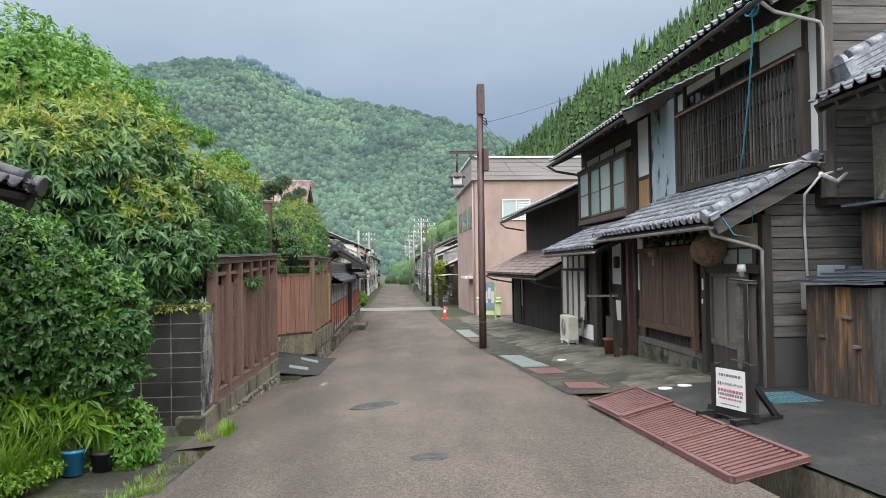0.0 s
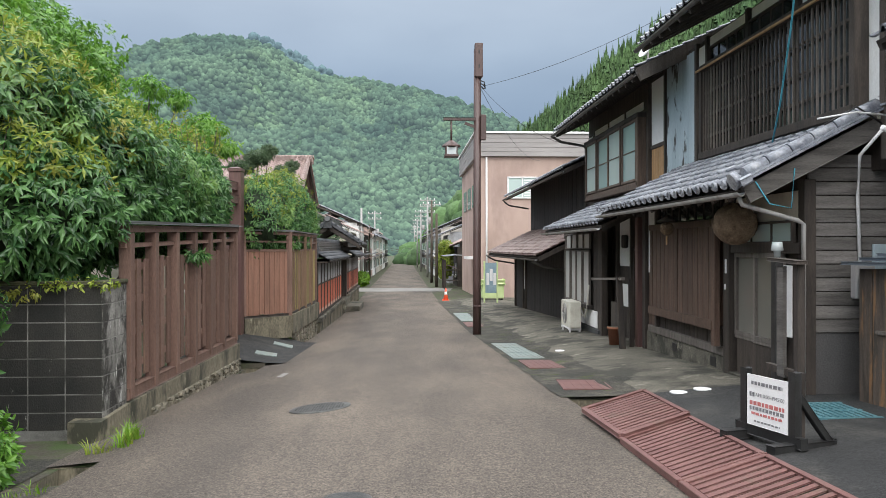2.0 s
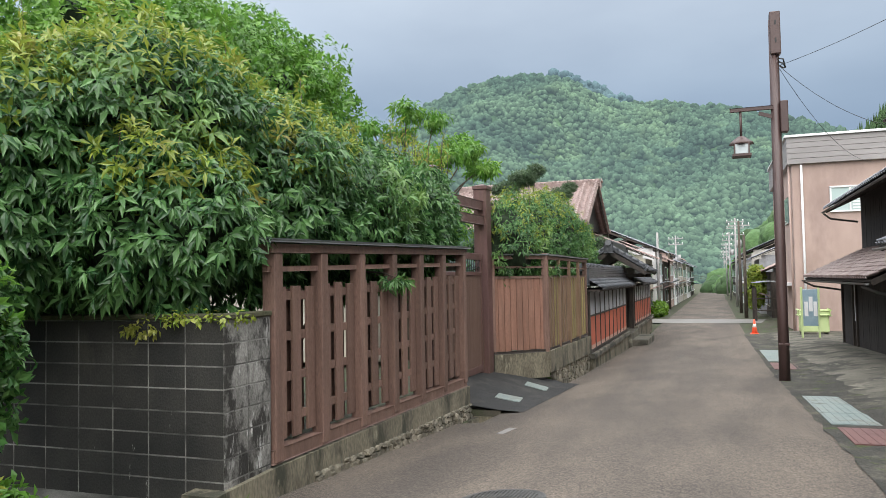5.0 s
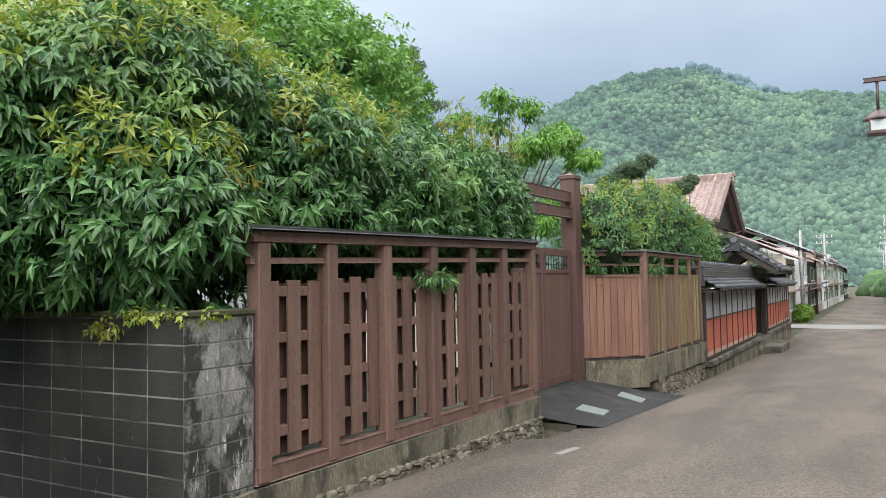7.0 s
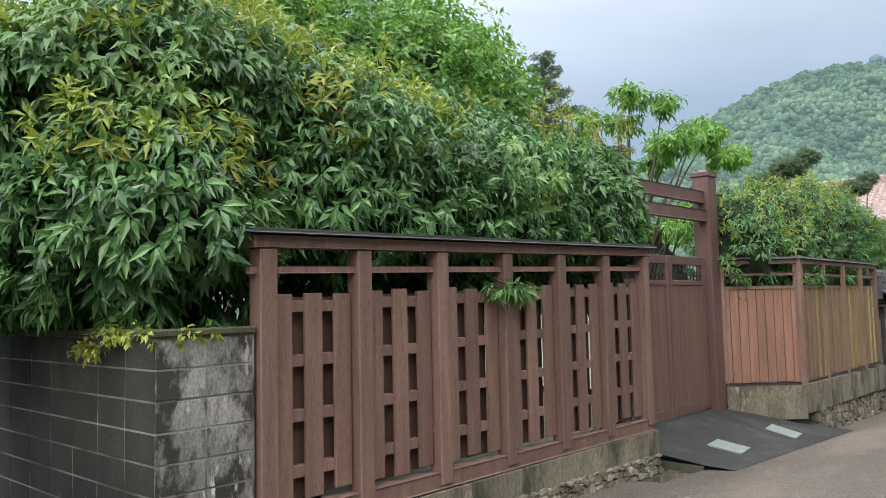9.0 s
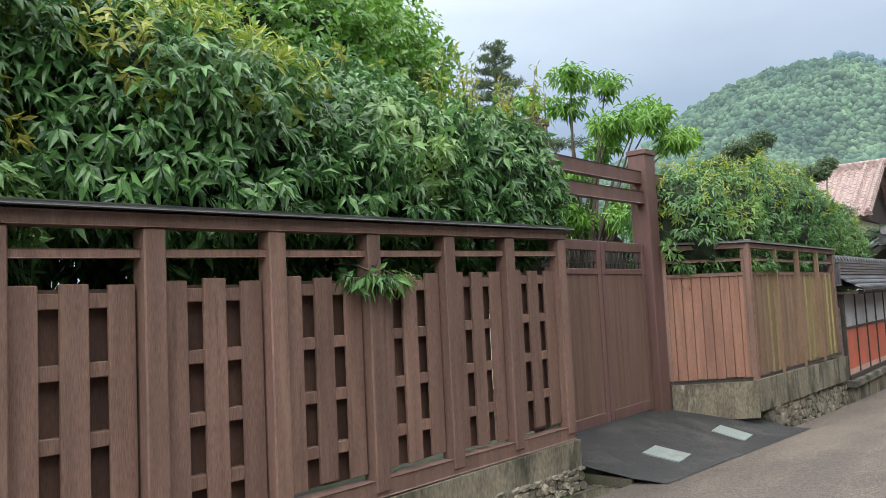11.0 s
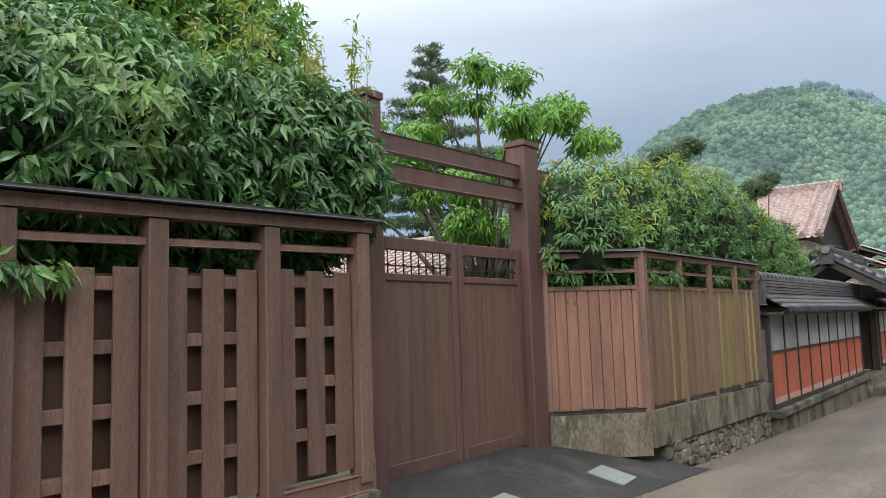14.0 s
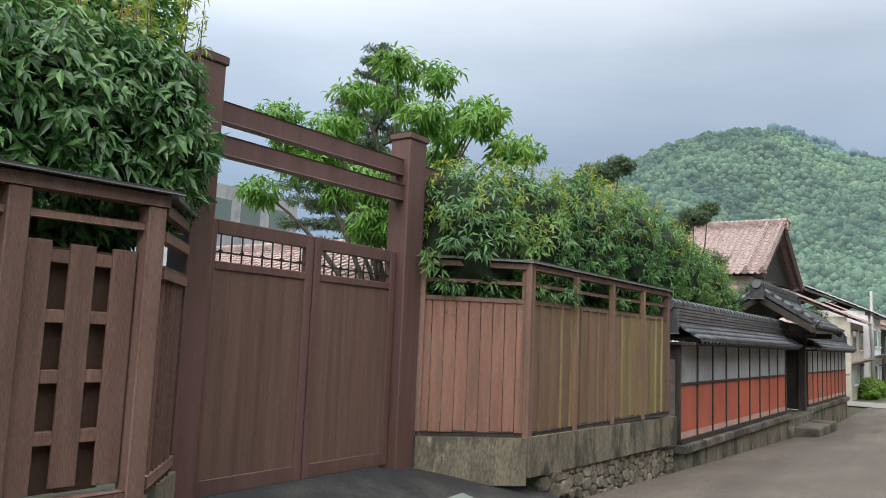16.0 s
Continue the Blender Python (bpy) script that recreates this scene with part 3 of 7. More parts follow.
def leaf_mass(name, blobs, count, length, material, parent, rng, droop=0.6, per=7, width=0.26, shell=0.35, floor_z=None, keep=None):
    """Sprigs of single leaves over a union of uneven blobs (x, y, z, rx, ry, rz)."""
    vs, fs = [], []
    wts = [b[3] * b[4] + b[4] * b[5] + b[3] * b[5] for b in blobs]
    made = tries = 0
    while made < count and tries < count * 6:
        tries += 1
        b = rng.choices(blobs, wts)[0]
        d = Vector((rng.gauss(0, 1), rng.gauss(0, 1), rng.gauss(0, 1))).normalized()
        k = 1 - shell * rng.random() ** 2
        wob = 1 + 0.22 * noise.noise(Vector((b[0], b[1], b[2])) + d * 2.3) + 0.12 * noise.noise(d * 6 + Vector((b[1], b[0], b[2])))
        c = Vector((b[0] + d.x * b[3] * k * wob, b[1] + d.y * b[4] * k * wob, b[2] + d.z * b[5] * k * wob))
        if floor_z is not None and c.z < floor_z:
            continue
        if keep is not None and not keep(c):
            continue
        if any(o is not b and ((c.x - o[0]) / o[3]) ** 2 + ((c.y - o[1]) / o[4]) ** 2 + ((c.z - o[2]) / o[5]) ** 2 < 0.42 for o in blobs):
            continue
        made += 1
        out = Vector((d.x / b[3], d.y / b[4], d.z / b[5])).normalized()
        axis = (out + Vector((rng.uniform(-0.5, 0.5), rng.uniform(-0.5, 0.5), rng.uniform(-0.2, 0.5)))).normalized()
        s0 = axis.cross(Vector((0.13, 0.31, 0.94))).normalized()
        u0 = axis.cross(s0)
        for j in range(per):
            a = 2 * math.pi * (j + rng.random()) / per
            dirn = (axis * rng.uniform(0.1, 0.8) + (s0 * math.cos(a) + u0 * math.sin(a)) * rng.uniform(0.6, 1.0) + Vector((0, 0, -droop * rng.uniform(0.4, 1.3)))).normalized()
            ln = length * rng.uniform(0.6, 1.25)
            side = dirn.cross(axis + Vector((rng.uniform(-0.4, 0.4), rng.uniform(-0.4, 0.4), 0.3))).normalized() * ln * width * 0.5
            nrm = side.cross(dirn).normalized()
            st = c + dirn * ln * 0.08 - axis * rng.uniform(0, 0.12)
            m1 = st + dirn * ln * 0.45 + nrm * ln * 0.05
            tip = st + dirn * ln + Vector((0, 0, -ln * 0.18 * droop))
            i0 = len(vs)
            vs += [st, m1 + side + nrm * ln * 0.06, tip, m1 - side + nrm * ln * 0.06, m1]
            fs += [(i0, i0 + 4, i0 + 1), (i0 + 4, i0 + 2, i0 + 1), (i0, i0 + 3, i0 + 4), (i0 + 4, i0 + 3, i0 + 2)]
    o = ORIGIN[parent.name]
    ob = new(name, quadmesh(name, [v - o for v in vs], fs, material))
    ob.parent = parent
    return ob


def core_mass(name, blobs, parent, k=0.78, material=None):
    """Shade inside a dense shrub, added as uneven near-black lumps."""
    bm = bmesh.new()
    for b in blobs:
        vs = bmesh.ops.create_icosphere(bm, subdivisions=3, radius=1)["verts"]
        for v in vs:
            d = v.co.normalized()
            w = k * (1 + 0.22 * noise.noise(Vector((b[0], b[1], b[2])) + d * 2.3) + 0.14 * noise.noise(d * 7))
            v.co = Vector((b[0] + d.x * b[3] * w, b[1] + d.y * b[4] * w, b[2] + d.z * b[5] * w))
    return part(name, bm, material or LEAF_SHADE, parent)


# ---- ground, road, mountains ----
LT = (-2.5, -2.12)            # left gutter, across
RT = (2.72, 3.42)             # right drain, across


def sheet(name, xs, ys, lift, material, holes=(), smooth=True):
    vs, fs, ix = [], [], {}
    for j, y in enumerate(ys):
        for i, x in enumerate(xs):
            ix[i, j] = len(vs)
            vs.append((x, y, gz(x, y) + lift))
    for j in range(len(ys) - 1):
        for i in range(len(xs) - 1):
            cx, cy = (xs[i] + xs[i + 1]) / 2, (ys[j] + ys[j + 1]) / 2
            if any(a < cx < b and c < cy < d for a, b, c, d in holes):
                continue
            fs.append((ix[i, j], ix[i + 1, j], ix[i + 1, j + 1], ix[i, j + 1]))
    return new(name, quadmesh(name, vs, fs, material, smooth))


HOLES = ((*LT, 16.4, 17.5), (*LT, 23.0, 50.0), (*RT, -6.0, 11.4), (*LT, 8.5, 9.2))
GY = sorted({-120.0, -60.0, -30.0, -15.0, -6.0, 0.0, 8.5, 9.2, 11.4, 16.4, 17.5, 23.0, 50.0, 5.0, 14.0, 20.0, 28.0, 35.0, 42.0, 58.0, 66.0, 80.0, 110.0, 150.0, 230.0, 330.0, 1500.0})
ground = sheet("ground", [-1500, -200, -60, -20, -8, -4, LT[0], LT[1], -1.9, 0, 1.5, RT[0], 3.0, RT[1], 4.0, 4.6, 5.2, 8, 20, 60, 200, 1500], GY, -0.03, SOIL, HOLES)
tagged(ground, "mossy soil and verge along the street", "ground", kind="structure")
road = sheet("road", [-2.12, -1.0, 0, 1.0, 2.0, 2.72], sorted({float(v) for v in range(-30, 331, 2)}), 0.0, ASPHALT)
edge = sheet("road_edge", [-2.62, -2.3, -2.12], [9.2, 10.6, 12.0, 14.0, 16.0, 16.4], 0.001, ASPHALT)
tagged(edge, "asphalt running up to the fence footing", "road", kind="structure")
tagged(road, "worn grey-brown asphalt street sloping gently down", "road", kind="structure")
pave = sheet("pavement", [2.72, 3.0, 3.42, 3.7, 4.0, 4.4, 4.8, 5.2, 9.0], sorted({11.4, 12.0, *[float(v) for v in range(13, 48)]}), 0.004, CONCRETE)
tagged(pave, "stained old concrete frontage before the houses", "pavement", kind="structure")
apron = sheet("pavement_near", [2.72, 3.42, 3.7, 4.0, 4.4, 4.8, 5.2, 9.0], sorted({-6.0, *[float(v) for v in range(-30, 12)], 11.4}), 0.004, ASPHALT_DARK, HOLES)
tagged(apron, "dark asphalt frontage beside the drain", "pavement", kind="structure")


def channel(name, x0, x1, y0, y1, depth, label):
    th = thing(name, (x0, y0, zr(y0) - depth), label, "gutter", kind="structure")
    n = max(2, int((y1 - y0) / 1.2))
    for nm, a, b, c, d in (("channel_bed", x0, x1, -depth - 0.08, -depth), ("channel_side", x0 - 0.1, x0, -depth - 0.08, -0.034), ("channel_side", x1, x1 + 0.1, -depth - 0.08, -0.034)):
        bm = bmesh.new()
        for i in range(n):
            ya, yb = y0 + (y1 - y0) * i / n, y0 + (y1 - y0) * (i + 1) / n
            beam(bm, ((a + b) / 2, ya, gz((a + b) / 2, ya) + (c + d) / 2), ((a + b) / 2, yb, gz((a + b) / 2, yb) + (c + d) / 2), b - a, d - c)
        part(nm, bm, CONCRETE_BASE if "side" in nm else SOIL, th)
    for ye in (y0 - 0.06, y1 + 0.06):
        zz = gz((x0 + x1) / 2, ye)
        bx("channel_end", x0 - 0.1, ye - 0.05, zz - depth - 0.1, x1 + 0.1, ye + 0.05, zz - 0.035, CONCRETE_BASE, th, bev=0)
    return th


channel("gutter", *LT, 16.4, 17.5, 0.5, "dark open concrete gutter beside the gate bridge")
channel("gutter", *LT, 23.0, 50.0, 0.4, "narrow concrete gutter along the street edge")
channel("gutter", *LT, 8.5, 9.2, 0.35, "dark mossy gutter opening by the verge")
channel("drain", *RT, -6.0, 11.4, 0.6, "deep concrete roadside drain")


def mountain(name, crest, foot, material, label, lump, rows=90, seed=3):
    """A wooded slope: crest and foot polylines (x, y, z), joined by a sheet with tree-sized relief."""
    cols = 260

    def along(line, t):
        ts = np.linspace(0, 1, len(line))
        return Vector([float(np.interp(t, ts, [p[i] for p in line])) for i in range(3)])
    vs, fs = [], []
    for j in range(rows + 1):
        for i in range(cols + 1):
            u, v = i / cols, j / rows
            a, b = along(crest, u), along(foot, u)
            p = b.lerp(a, v ** 0.8)
            q = Vector((p.x / (lump * 9), p.y / (lump * 9), p.z / (lump * 9)))
            spur = noise.fractal(q + Vector((seed, 0, 0)), 1.0, 2.0, 3) * lump * 2.4 * math.sin(math.pi * min(1, v * 1.02)) ** 0.7
            d = noise.voronoi(Vector((p.x / lump, p.y / lump, p.z / lump)))[0][0]
            p.z += spur + (0.55 - d) * lump * 0.9
            p.y += noise.noise(p / lump) * lump * 0.4
            vs.append(p)
    for j in range(rows):
        for i in range(cols):
            k = j * (cols + 1) + i
            fs.append((k, k + 1, k + cols + 2, k + cols + 1))
    ob = new(name, quadmesh(name, vs, fs, material, True))
    return tagged(ob, label, "mountain", kind="structure")


# Haze is also in the base colours: muted greens, the ridge tinted blue.
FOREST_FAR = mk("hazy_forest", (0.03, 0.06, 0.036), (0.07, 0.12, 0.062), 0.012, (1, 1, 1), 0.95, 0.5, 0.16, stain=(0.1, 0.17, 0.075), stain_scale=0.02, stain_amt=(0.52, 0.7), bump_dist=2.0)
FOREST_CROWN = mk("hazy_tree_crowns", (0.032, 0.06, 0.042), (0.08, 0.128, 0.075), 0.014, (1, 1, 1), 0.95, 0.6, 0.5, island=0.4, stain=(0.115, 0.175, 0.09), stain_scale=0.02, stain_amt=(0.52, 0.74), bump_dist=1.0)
FOREST_BACK = mk("haze_tinted_forest", (0.07, 0.115, 0.13), (0.09, 0.14, 0.145), 0.03, (1, 1, 1), 0.95, 0.3, 0.2, bump_dist=2.0)
FOREST_NEAR = mk("near_forest", (0.04, 0.09, 0.025), (0.09, 0.16, 0.045), 0.05, (1, 1, 1), 0.95, 0.6, 0.3, bump_dist=1.0)
FOREST_CEDAR = mk("cedar_crowns", (0.04, 0.085, 0.032), (0.085, 0.15, 0.052), 0.08, (1, 1, 1), 0.95, 0.8, 1.2, island=0.4, bump_dist=0.4)


def dirp(az, el, dist):
    """A far place by its bearing (degrees right of +y), elevation and distance from the street's head."""
    return (1.1 + math.sin(radians(az)) * dist, 3.5 + math.cos(radians(az)) * dist, 1.26 + math.tan(radians(el)) * dist)


def crowns(name, slope, count, size, material, label, cone=False, seed=1, low=0.0, sub=2):
    """Tree crowns standing on a slope's mesh, one mesh of uneven lumps or tapering cones."""
    rg = random.Random(seed)
    bm = bmesh.new()
    bmesh.ops.create_icosphere(bm, subdivisions=sub, radius=1)
    if cone:
        bm.free()
        bm = bmesh.new()
        for z0, r0 in ((0.0, 0.34), (0.22, 0.29), (0.42, 0.23), (0.6, 0.16), (0.78, 0.09)):
            bmesh.ops.create_cone(bm, cap_ends=False, segments=7, radius1=r0, radius2=r0 * 0.25, depth=0.3, matrix=Matrix.Translation((0, 0, z0 + 0.15)))
    bm.verts.ensure_lookup_table()
    base = np.array([v.co[:] for v in bm.verts])
    faces = [tuple(v.index for v in f.verts) for f in bm.faces]
    bm.free()
    me = slope.data
    polys = me.polygons
    vs, fs = [], []
    for i in range(count):
        c = polys[rg.randrange(int(len(polys) * low), len(polys))].center
        s = size * rg.uniform(0.6, 1.3)
        a = rg.uniform(0, 6.28)
        rot = np.array(((math.cos(a), -math.sin(a), 0), (math.sin(a), math.cos(a), 0), (0, 0, 1)))
        sc = np.array((s * 0.6, s * 0.6, s * rg.uniform(0.9, 1.2))) if cone else np.array((s * 0.5, s * 0.5, s * 0.5 * rg.uniform(0.8, 1.3)))
        wob = 1 + np.random.RandomState(i).uniform(-0.22, 0.22, (len(base), 1))
        p = (base * wob * sc) @ rot.T + np.array(c) + np.array((rg.uniform(-1, 1) * size * 0.4, rg.uniform(-1, 1) * size * 0.4, -s * 0.12 if cone else s * 0.1))
        k = len(vs)
        vs += p.tolist()
        fs += [tuple(k + q for q in f) for f in faces]
    ob = new(name, quadmesh(name, vs, fs, material, not cone))
    return tagged(ob, label, "forest", kind="stuff")


# Emission stands in for aerial haze over the far slopes.
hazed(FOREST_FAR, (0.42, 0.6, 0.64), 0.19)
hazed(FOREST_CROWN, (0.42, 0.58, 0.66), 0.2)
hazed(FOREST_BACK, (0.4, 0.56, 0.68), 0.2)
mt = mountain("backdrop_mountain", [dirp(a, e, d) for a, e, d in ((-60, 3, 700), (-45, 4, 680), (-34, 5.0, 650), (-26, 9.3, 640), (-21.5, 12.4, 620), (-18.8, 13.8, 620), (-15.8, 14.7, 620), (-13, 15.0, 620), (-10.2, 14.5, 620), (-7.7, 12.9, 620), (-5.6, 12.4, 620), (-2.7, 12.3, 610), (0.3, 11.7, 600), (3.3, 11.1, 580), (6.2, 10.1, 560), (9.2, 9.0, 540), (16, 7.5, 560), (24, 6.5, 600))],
         [dirp(a, e, d) for a, e, d in ((-60, -1, 420), (-40, -1, 400), (-20, -0.8, 390), (-5, -0.8, 390), (5, -0.8, 400), (14, -0.8, 400), (24, -0.8, 400))], FOREST_FAR, "broad wooded mountain, glowing faintly for haze", 8.0)
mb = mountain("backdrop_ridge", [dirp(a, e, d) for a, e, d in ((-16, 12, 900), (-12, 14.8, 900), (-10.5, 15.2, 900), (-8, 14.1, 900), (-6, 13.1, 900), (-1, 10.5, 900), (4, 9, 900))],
         [dirp(a, 5, 860) for a in (-16, -8, 4)], FOREST_BACK, "far wooded ridge, tinted blue for haze", 8.0, 20)
hl = mountain("hillside", [dirp(a, e, d) for a, e, d in ((5.5, 1.0, 190), (8, 7.0, 180), (10.6, 8.9, 165), (12.6, 10.5, 150), (15.5, 12.9, 140), (18.2, 14.4, 130), (21, 16.0, 125), (23.5, 17.4, 120), (30, 24, 115), (45, 32, 110), (70, 34, 110), (110, 30, 120))],
         [dirp(a, -2, d) for a, d in ((5.5, 130), (10, 95), (20, 75), (40, 60), (70, 60), (110, 70))], FOREST_NEAR, "steep cedar-covered hillside behind the houses", 2.6, 60, 8)
hf = mountain("hillside_far", [dirp(a, e, d) for a, e, d in ((0.5, -1.0, 210), (2.2, -0.6, 205), (3.2, 2.2, 200), (5, 3.6, 190), (7, 4.5, 190), (10, 6, 190))],
         [dirp(a, -1.4, d) for a, d in ((0.5, 170), (5, 150), (10, 140))], FOREST_NEAR, "wooded foot of the hill beyond the street", 3.0, 24, 5)
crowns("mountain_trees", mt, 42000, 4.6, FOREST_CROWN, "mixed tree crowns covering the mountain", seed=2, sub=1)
crowns("ridge_trees", mb, 900, 10.0, FOREST_BACK, "far tree crowns along the haze-tinted ridge", seed=3, sub=1)
crowns("hillside_cedars", hl, 7500, 3.4, FOREST_CEDAR, "tall cedars standing close on the hillside", True, 4)
crowns("hillside_far_trees", hf, 500, 6.0, FOREST_CEDAR, "mixed trees at the foot of the hill", False, 5)


# ---- block wall ----
WX = -2.62                     # street face of fence and wall
WY0, WY1, WTOP = 10.56, 11.28, 0.93
bwall = thing("wall_block", (WX, WY0, zr(WY0) - 0.3), "low weathered concrete block garden wall, sooty with pale streaks", "wall", kind="structure")
bx("wall_core", -13.5, WY0 - 0.012, -0.9, WX - 0.004, WY0 + 0.14, WTOP, MORTAR, bwall)
bx("wall_core", WX - 0.13, WY0 + 0.14, -0.9, WX - 0.004, WY1, WTOP, MORTAR, bwall)
BH, BL = 0.198, 0.4
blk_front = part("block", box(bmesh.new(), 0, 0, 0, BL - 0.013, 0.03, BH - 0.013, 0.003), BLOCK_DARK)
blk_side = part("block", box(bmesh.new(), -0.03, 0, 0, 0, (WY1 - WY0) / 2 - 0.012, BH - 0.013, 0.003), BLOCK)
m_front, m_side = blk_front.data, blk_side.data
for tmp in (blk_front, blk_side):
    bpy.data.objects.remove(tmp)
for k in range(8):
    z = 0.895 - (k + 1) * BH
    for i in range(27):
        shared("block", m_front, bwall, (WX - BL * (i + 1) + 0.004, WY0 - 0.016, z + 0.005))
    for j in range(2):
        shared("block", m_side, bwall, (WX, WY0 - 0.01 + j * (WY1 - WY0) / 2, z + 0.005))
bx("coping", -13.5, WY0 - 0.04, WTOP - 0.03, WX + 0.02, WY0 + 0.16, WTOP + 0.02, MOSS, bwall, "mossy coping", 0.01)
bx("coping", WX - 0.15, WY0 + 0.16, WTOP - 0.03, WX + 0.02, WY1, WTOP + 0.02, MOSS, bwall, "mossy coping", 0.01)

# ---- woven board fence ----
fence = thing("board_fence", (WX, 11.3, -0.6), "brown-stained basket-weave board fence with a tin-capped open top", "fence")
POSTS = (11.38, 12.30, 13.24, 14.21, 15.18, 16.14, 17.14)
PW = 0.075


def ft(y):
    return 1.50 + 0.022 * (y - 11.3)


for y in POSTS:
    bm = box(bmesh.new(), WX - 0.11, y - PW, -0.5, WX + 0.035, y + PW, ft(y), 0.01)
    part("post", bm, FENCE, fence)
part("bottom_rail", beam(bmesh.new(), (WX - 0.05, 11.28, -0.44), (WX - 0.05, 17.22, -0.5), 0.13, 0.14, bev=0.01), FENCE, fence)
for name_, dz_, w_, h_, mat_ in (("top_rail", 0.045, 0.16, 0.085, FENCE), ("middle_rail", -0.155, 0.06, 0.055, FENCE)):
    part(name_, beam(bmesh.new(), (WX - 0.04, 11.25, ft(11.25) + dz_), (WX - 0.04, 17.24, ft(17.24) + dz_), w_, h_, bev=0.006), mat_, fence)
for k in range(4):
    x = WX - 0.15 + k * 0.072
    dz = 0.115 + (0.018 if k in (1, 2) else 0)
    part("tin_strip", beam(bmesh.new(), (x, 11.15, ft(11.15) + dz), (x, 17.32, ft(17.32) + dz), 0.066, 0.022, bev=0.006), TIN, fence, "grey tin capping strip")
rng = random.Random(4)
for a, b in zip(POSTS, POSTS[1:]):
    y0, y1 = a + PW, b - PW
    wd = (y1 - y0)
    bwid, gap = wd * 0.215, wd * 0.155
    top = ft((a + b) / 2) - 0.33
    y = y0 + wd * 0.02
    for j in range(3):
        zb = -0.31 - 0.0115 * (y - 11.3) + rng.uniform(-0.025, 0.015)
        bx("board", WX - 0.075, y, zb, WX - 0.045, y + bwid, top + rng.uniform(-0.012, 0.012), FENCE, fence, bev=0.004)
        if j < 2:
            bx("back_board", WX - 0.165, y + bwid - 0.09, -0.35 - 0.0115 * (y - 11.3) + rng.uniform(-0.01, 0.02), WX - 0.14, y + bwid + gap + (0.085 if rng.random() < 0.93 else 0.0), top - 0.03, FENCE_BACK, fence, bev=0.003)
            for k in range(4):
                zz = top - 0.1 - k * 0.405
                bx("batten", WX - 0.14, y + bwid - 0.02, zz - 0.045, WX - 0.062, y + bwid + gap + 0.02, zz + 0.045, FENCE, fence, bev=0.004)
        y += bwid + gap
found = thing("fence_foundation", (WX, 11.3, -0.9), "mossy concrete footing on rubble stones under the fence", "wall", kind="structure")
bm = bmesh.new()
prism(bm, [(WY0 - 0.2, zr(WY0) - 0.5), (WY0 - 0.2, -0.56), (11.28, -0.53), (17.26, -0.58), (17.26, -1.5)], "x", WX - 0.3, WX + 0.05)
part("footing", bm, CONCRETE_BASE, found)
# rubble stones between footing and road
rub = []
for i in range(6):
    bm = bmesh.new()
    vs_ = bmesh.ops.create_icosphere(bm, subdivisions=2, radius=1)["verts"]
    for v in vs_:
        d = v.co.copy()
        f_ = 1 + 0.25 * noise.noise(d * 1.3 + Vector((i * 7, 0, 0)))
        v.co = Vector((max(-0.7, min(0.7, d.x)) * f_, max(-0.75, min(0.75, d.y)) * f_, max(-0.75, min(0.75, d.z)) * f_))
    tmp = part("stone", bm, STONE)
    rub.append(tmp.data)
    bpy.data.objects.remove(tmp)


def stones(parent, y0, y1, x, zlo, zhi, size):
    """Rubble laid in uneven rows on a face; zlo and zhi are functions of y."""
    rg = random.Random(int(y0 * 10))
    y = y0
    while y < y1:
        z = zlo(y)
        w = size * rg.uniform(0.8, 1.5)
        while z < zhi(y) - 0.02:
            h = min(size * rg.uniform(0.6, 1.1), zhi(y) - z)
            ob = shared("stone", rub[rg.randrange(6)], parent, (x + rg.uniform(-0.02, 0.02), y + w / 2 + rg.uniform(-0.02, 0.02), z + h / 2), Euler((rg.uniform(-0.2, 0.2), 0, 0)).to_quaternion())
            ob.scale = (0.09, w * 0.66, max(0.03, h * 0.68))
            z += h
        y += w


stones(found, 12.0, 17.25, WX + 0.03, lambda y: gz(-2.5, y) - 0.03, lambda y: gz(-2.5, y) + (y - 11.0) * 0.026 + 0.06, 0.11)

# ---- gate ----
GX = -3.5
gate = thing("wooden_gate", (GX, 19.7, -0.85), "tall purple-brown double-leaf wooden gate with barred top, closed", "gate")
for y0, y1 in ((17.98, 18.26), (21.14, 21.5)):
    bm = box(bmesh.new(), GX - 0.16, y0, -1.1, GX + 0.14, y1, 3.22, 0.012)
    post = part("gate_post", bm, GATEPAINT, gate)
    bm = box(bmesh.new(), GX - 0.18, y0 - 0.02, 3.22, GX + 0.16, y1 + 0.02, 3.3, 0.01)
    vs_ = [bm.verts.new(c) for c in ((GX - 0.18, y0 - 0.02, 3.3), (GX + 0.16, y0 - 0.02, 3.3), (GX + 0.16, y1 + 0.02, 3.3), (GX - 0.18, y1 + 0.02, 3.3), (GX, (y0 + y1) / 2, 3.36))]
    for i in range(4):
        bm.faces.new((vs_[i], vs_[(i + 1) % 4], vs_[4]))
    part("post_cap", bm, GATEPAINT, post)
part("crossbeam", beam(bmesh.new(), (GX, 17.6, 2.8), (GX, 22.15, 2.86), 0.11, 0.2, bev=0.012), GATEPAINT, gate)
part("crossbeam", beam(bmesh.new(), (GX + 0.02, 17.6, 2.47), (GX + 0.02, 22.1, 2.53), 0.12, 0.19, bev=0.012), GATEPAINT, gate)
LB, LT_ = -0.8, 1.78
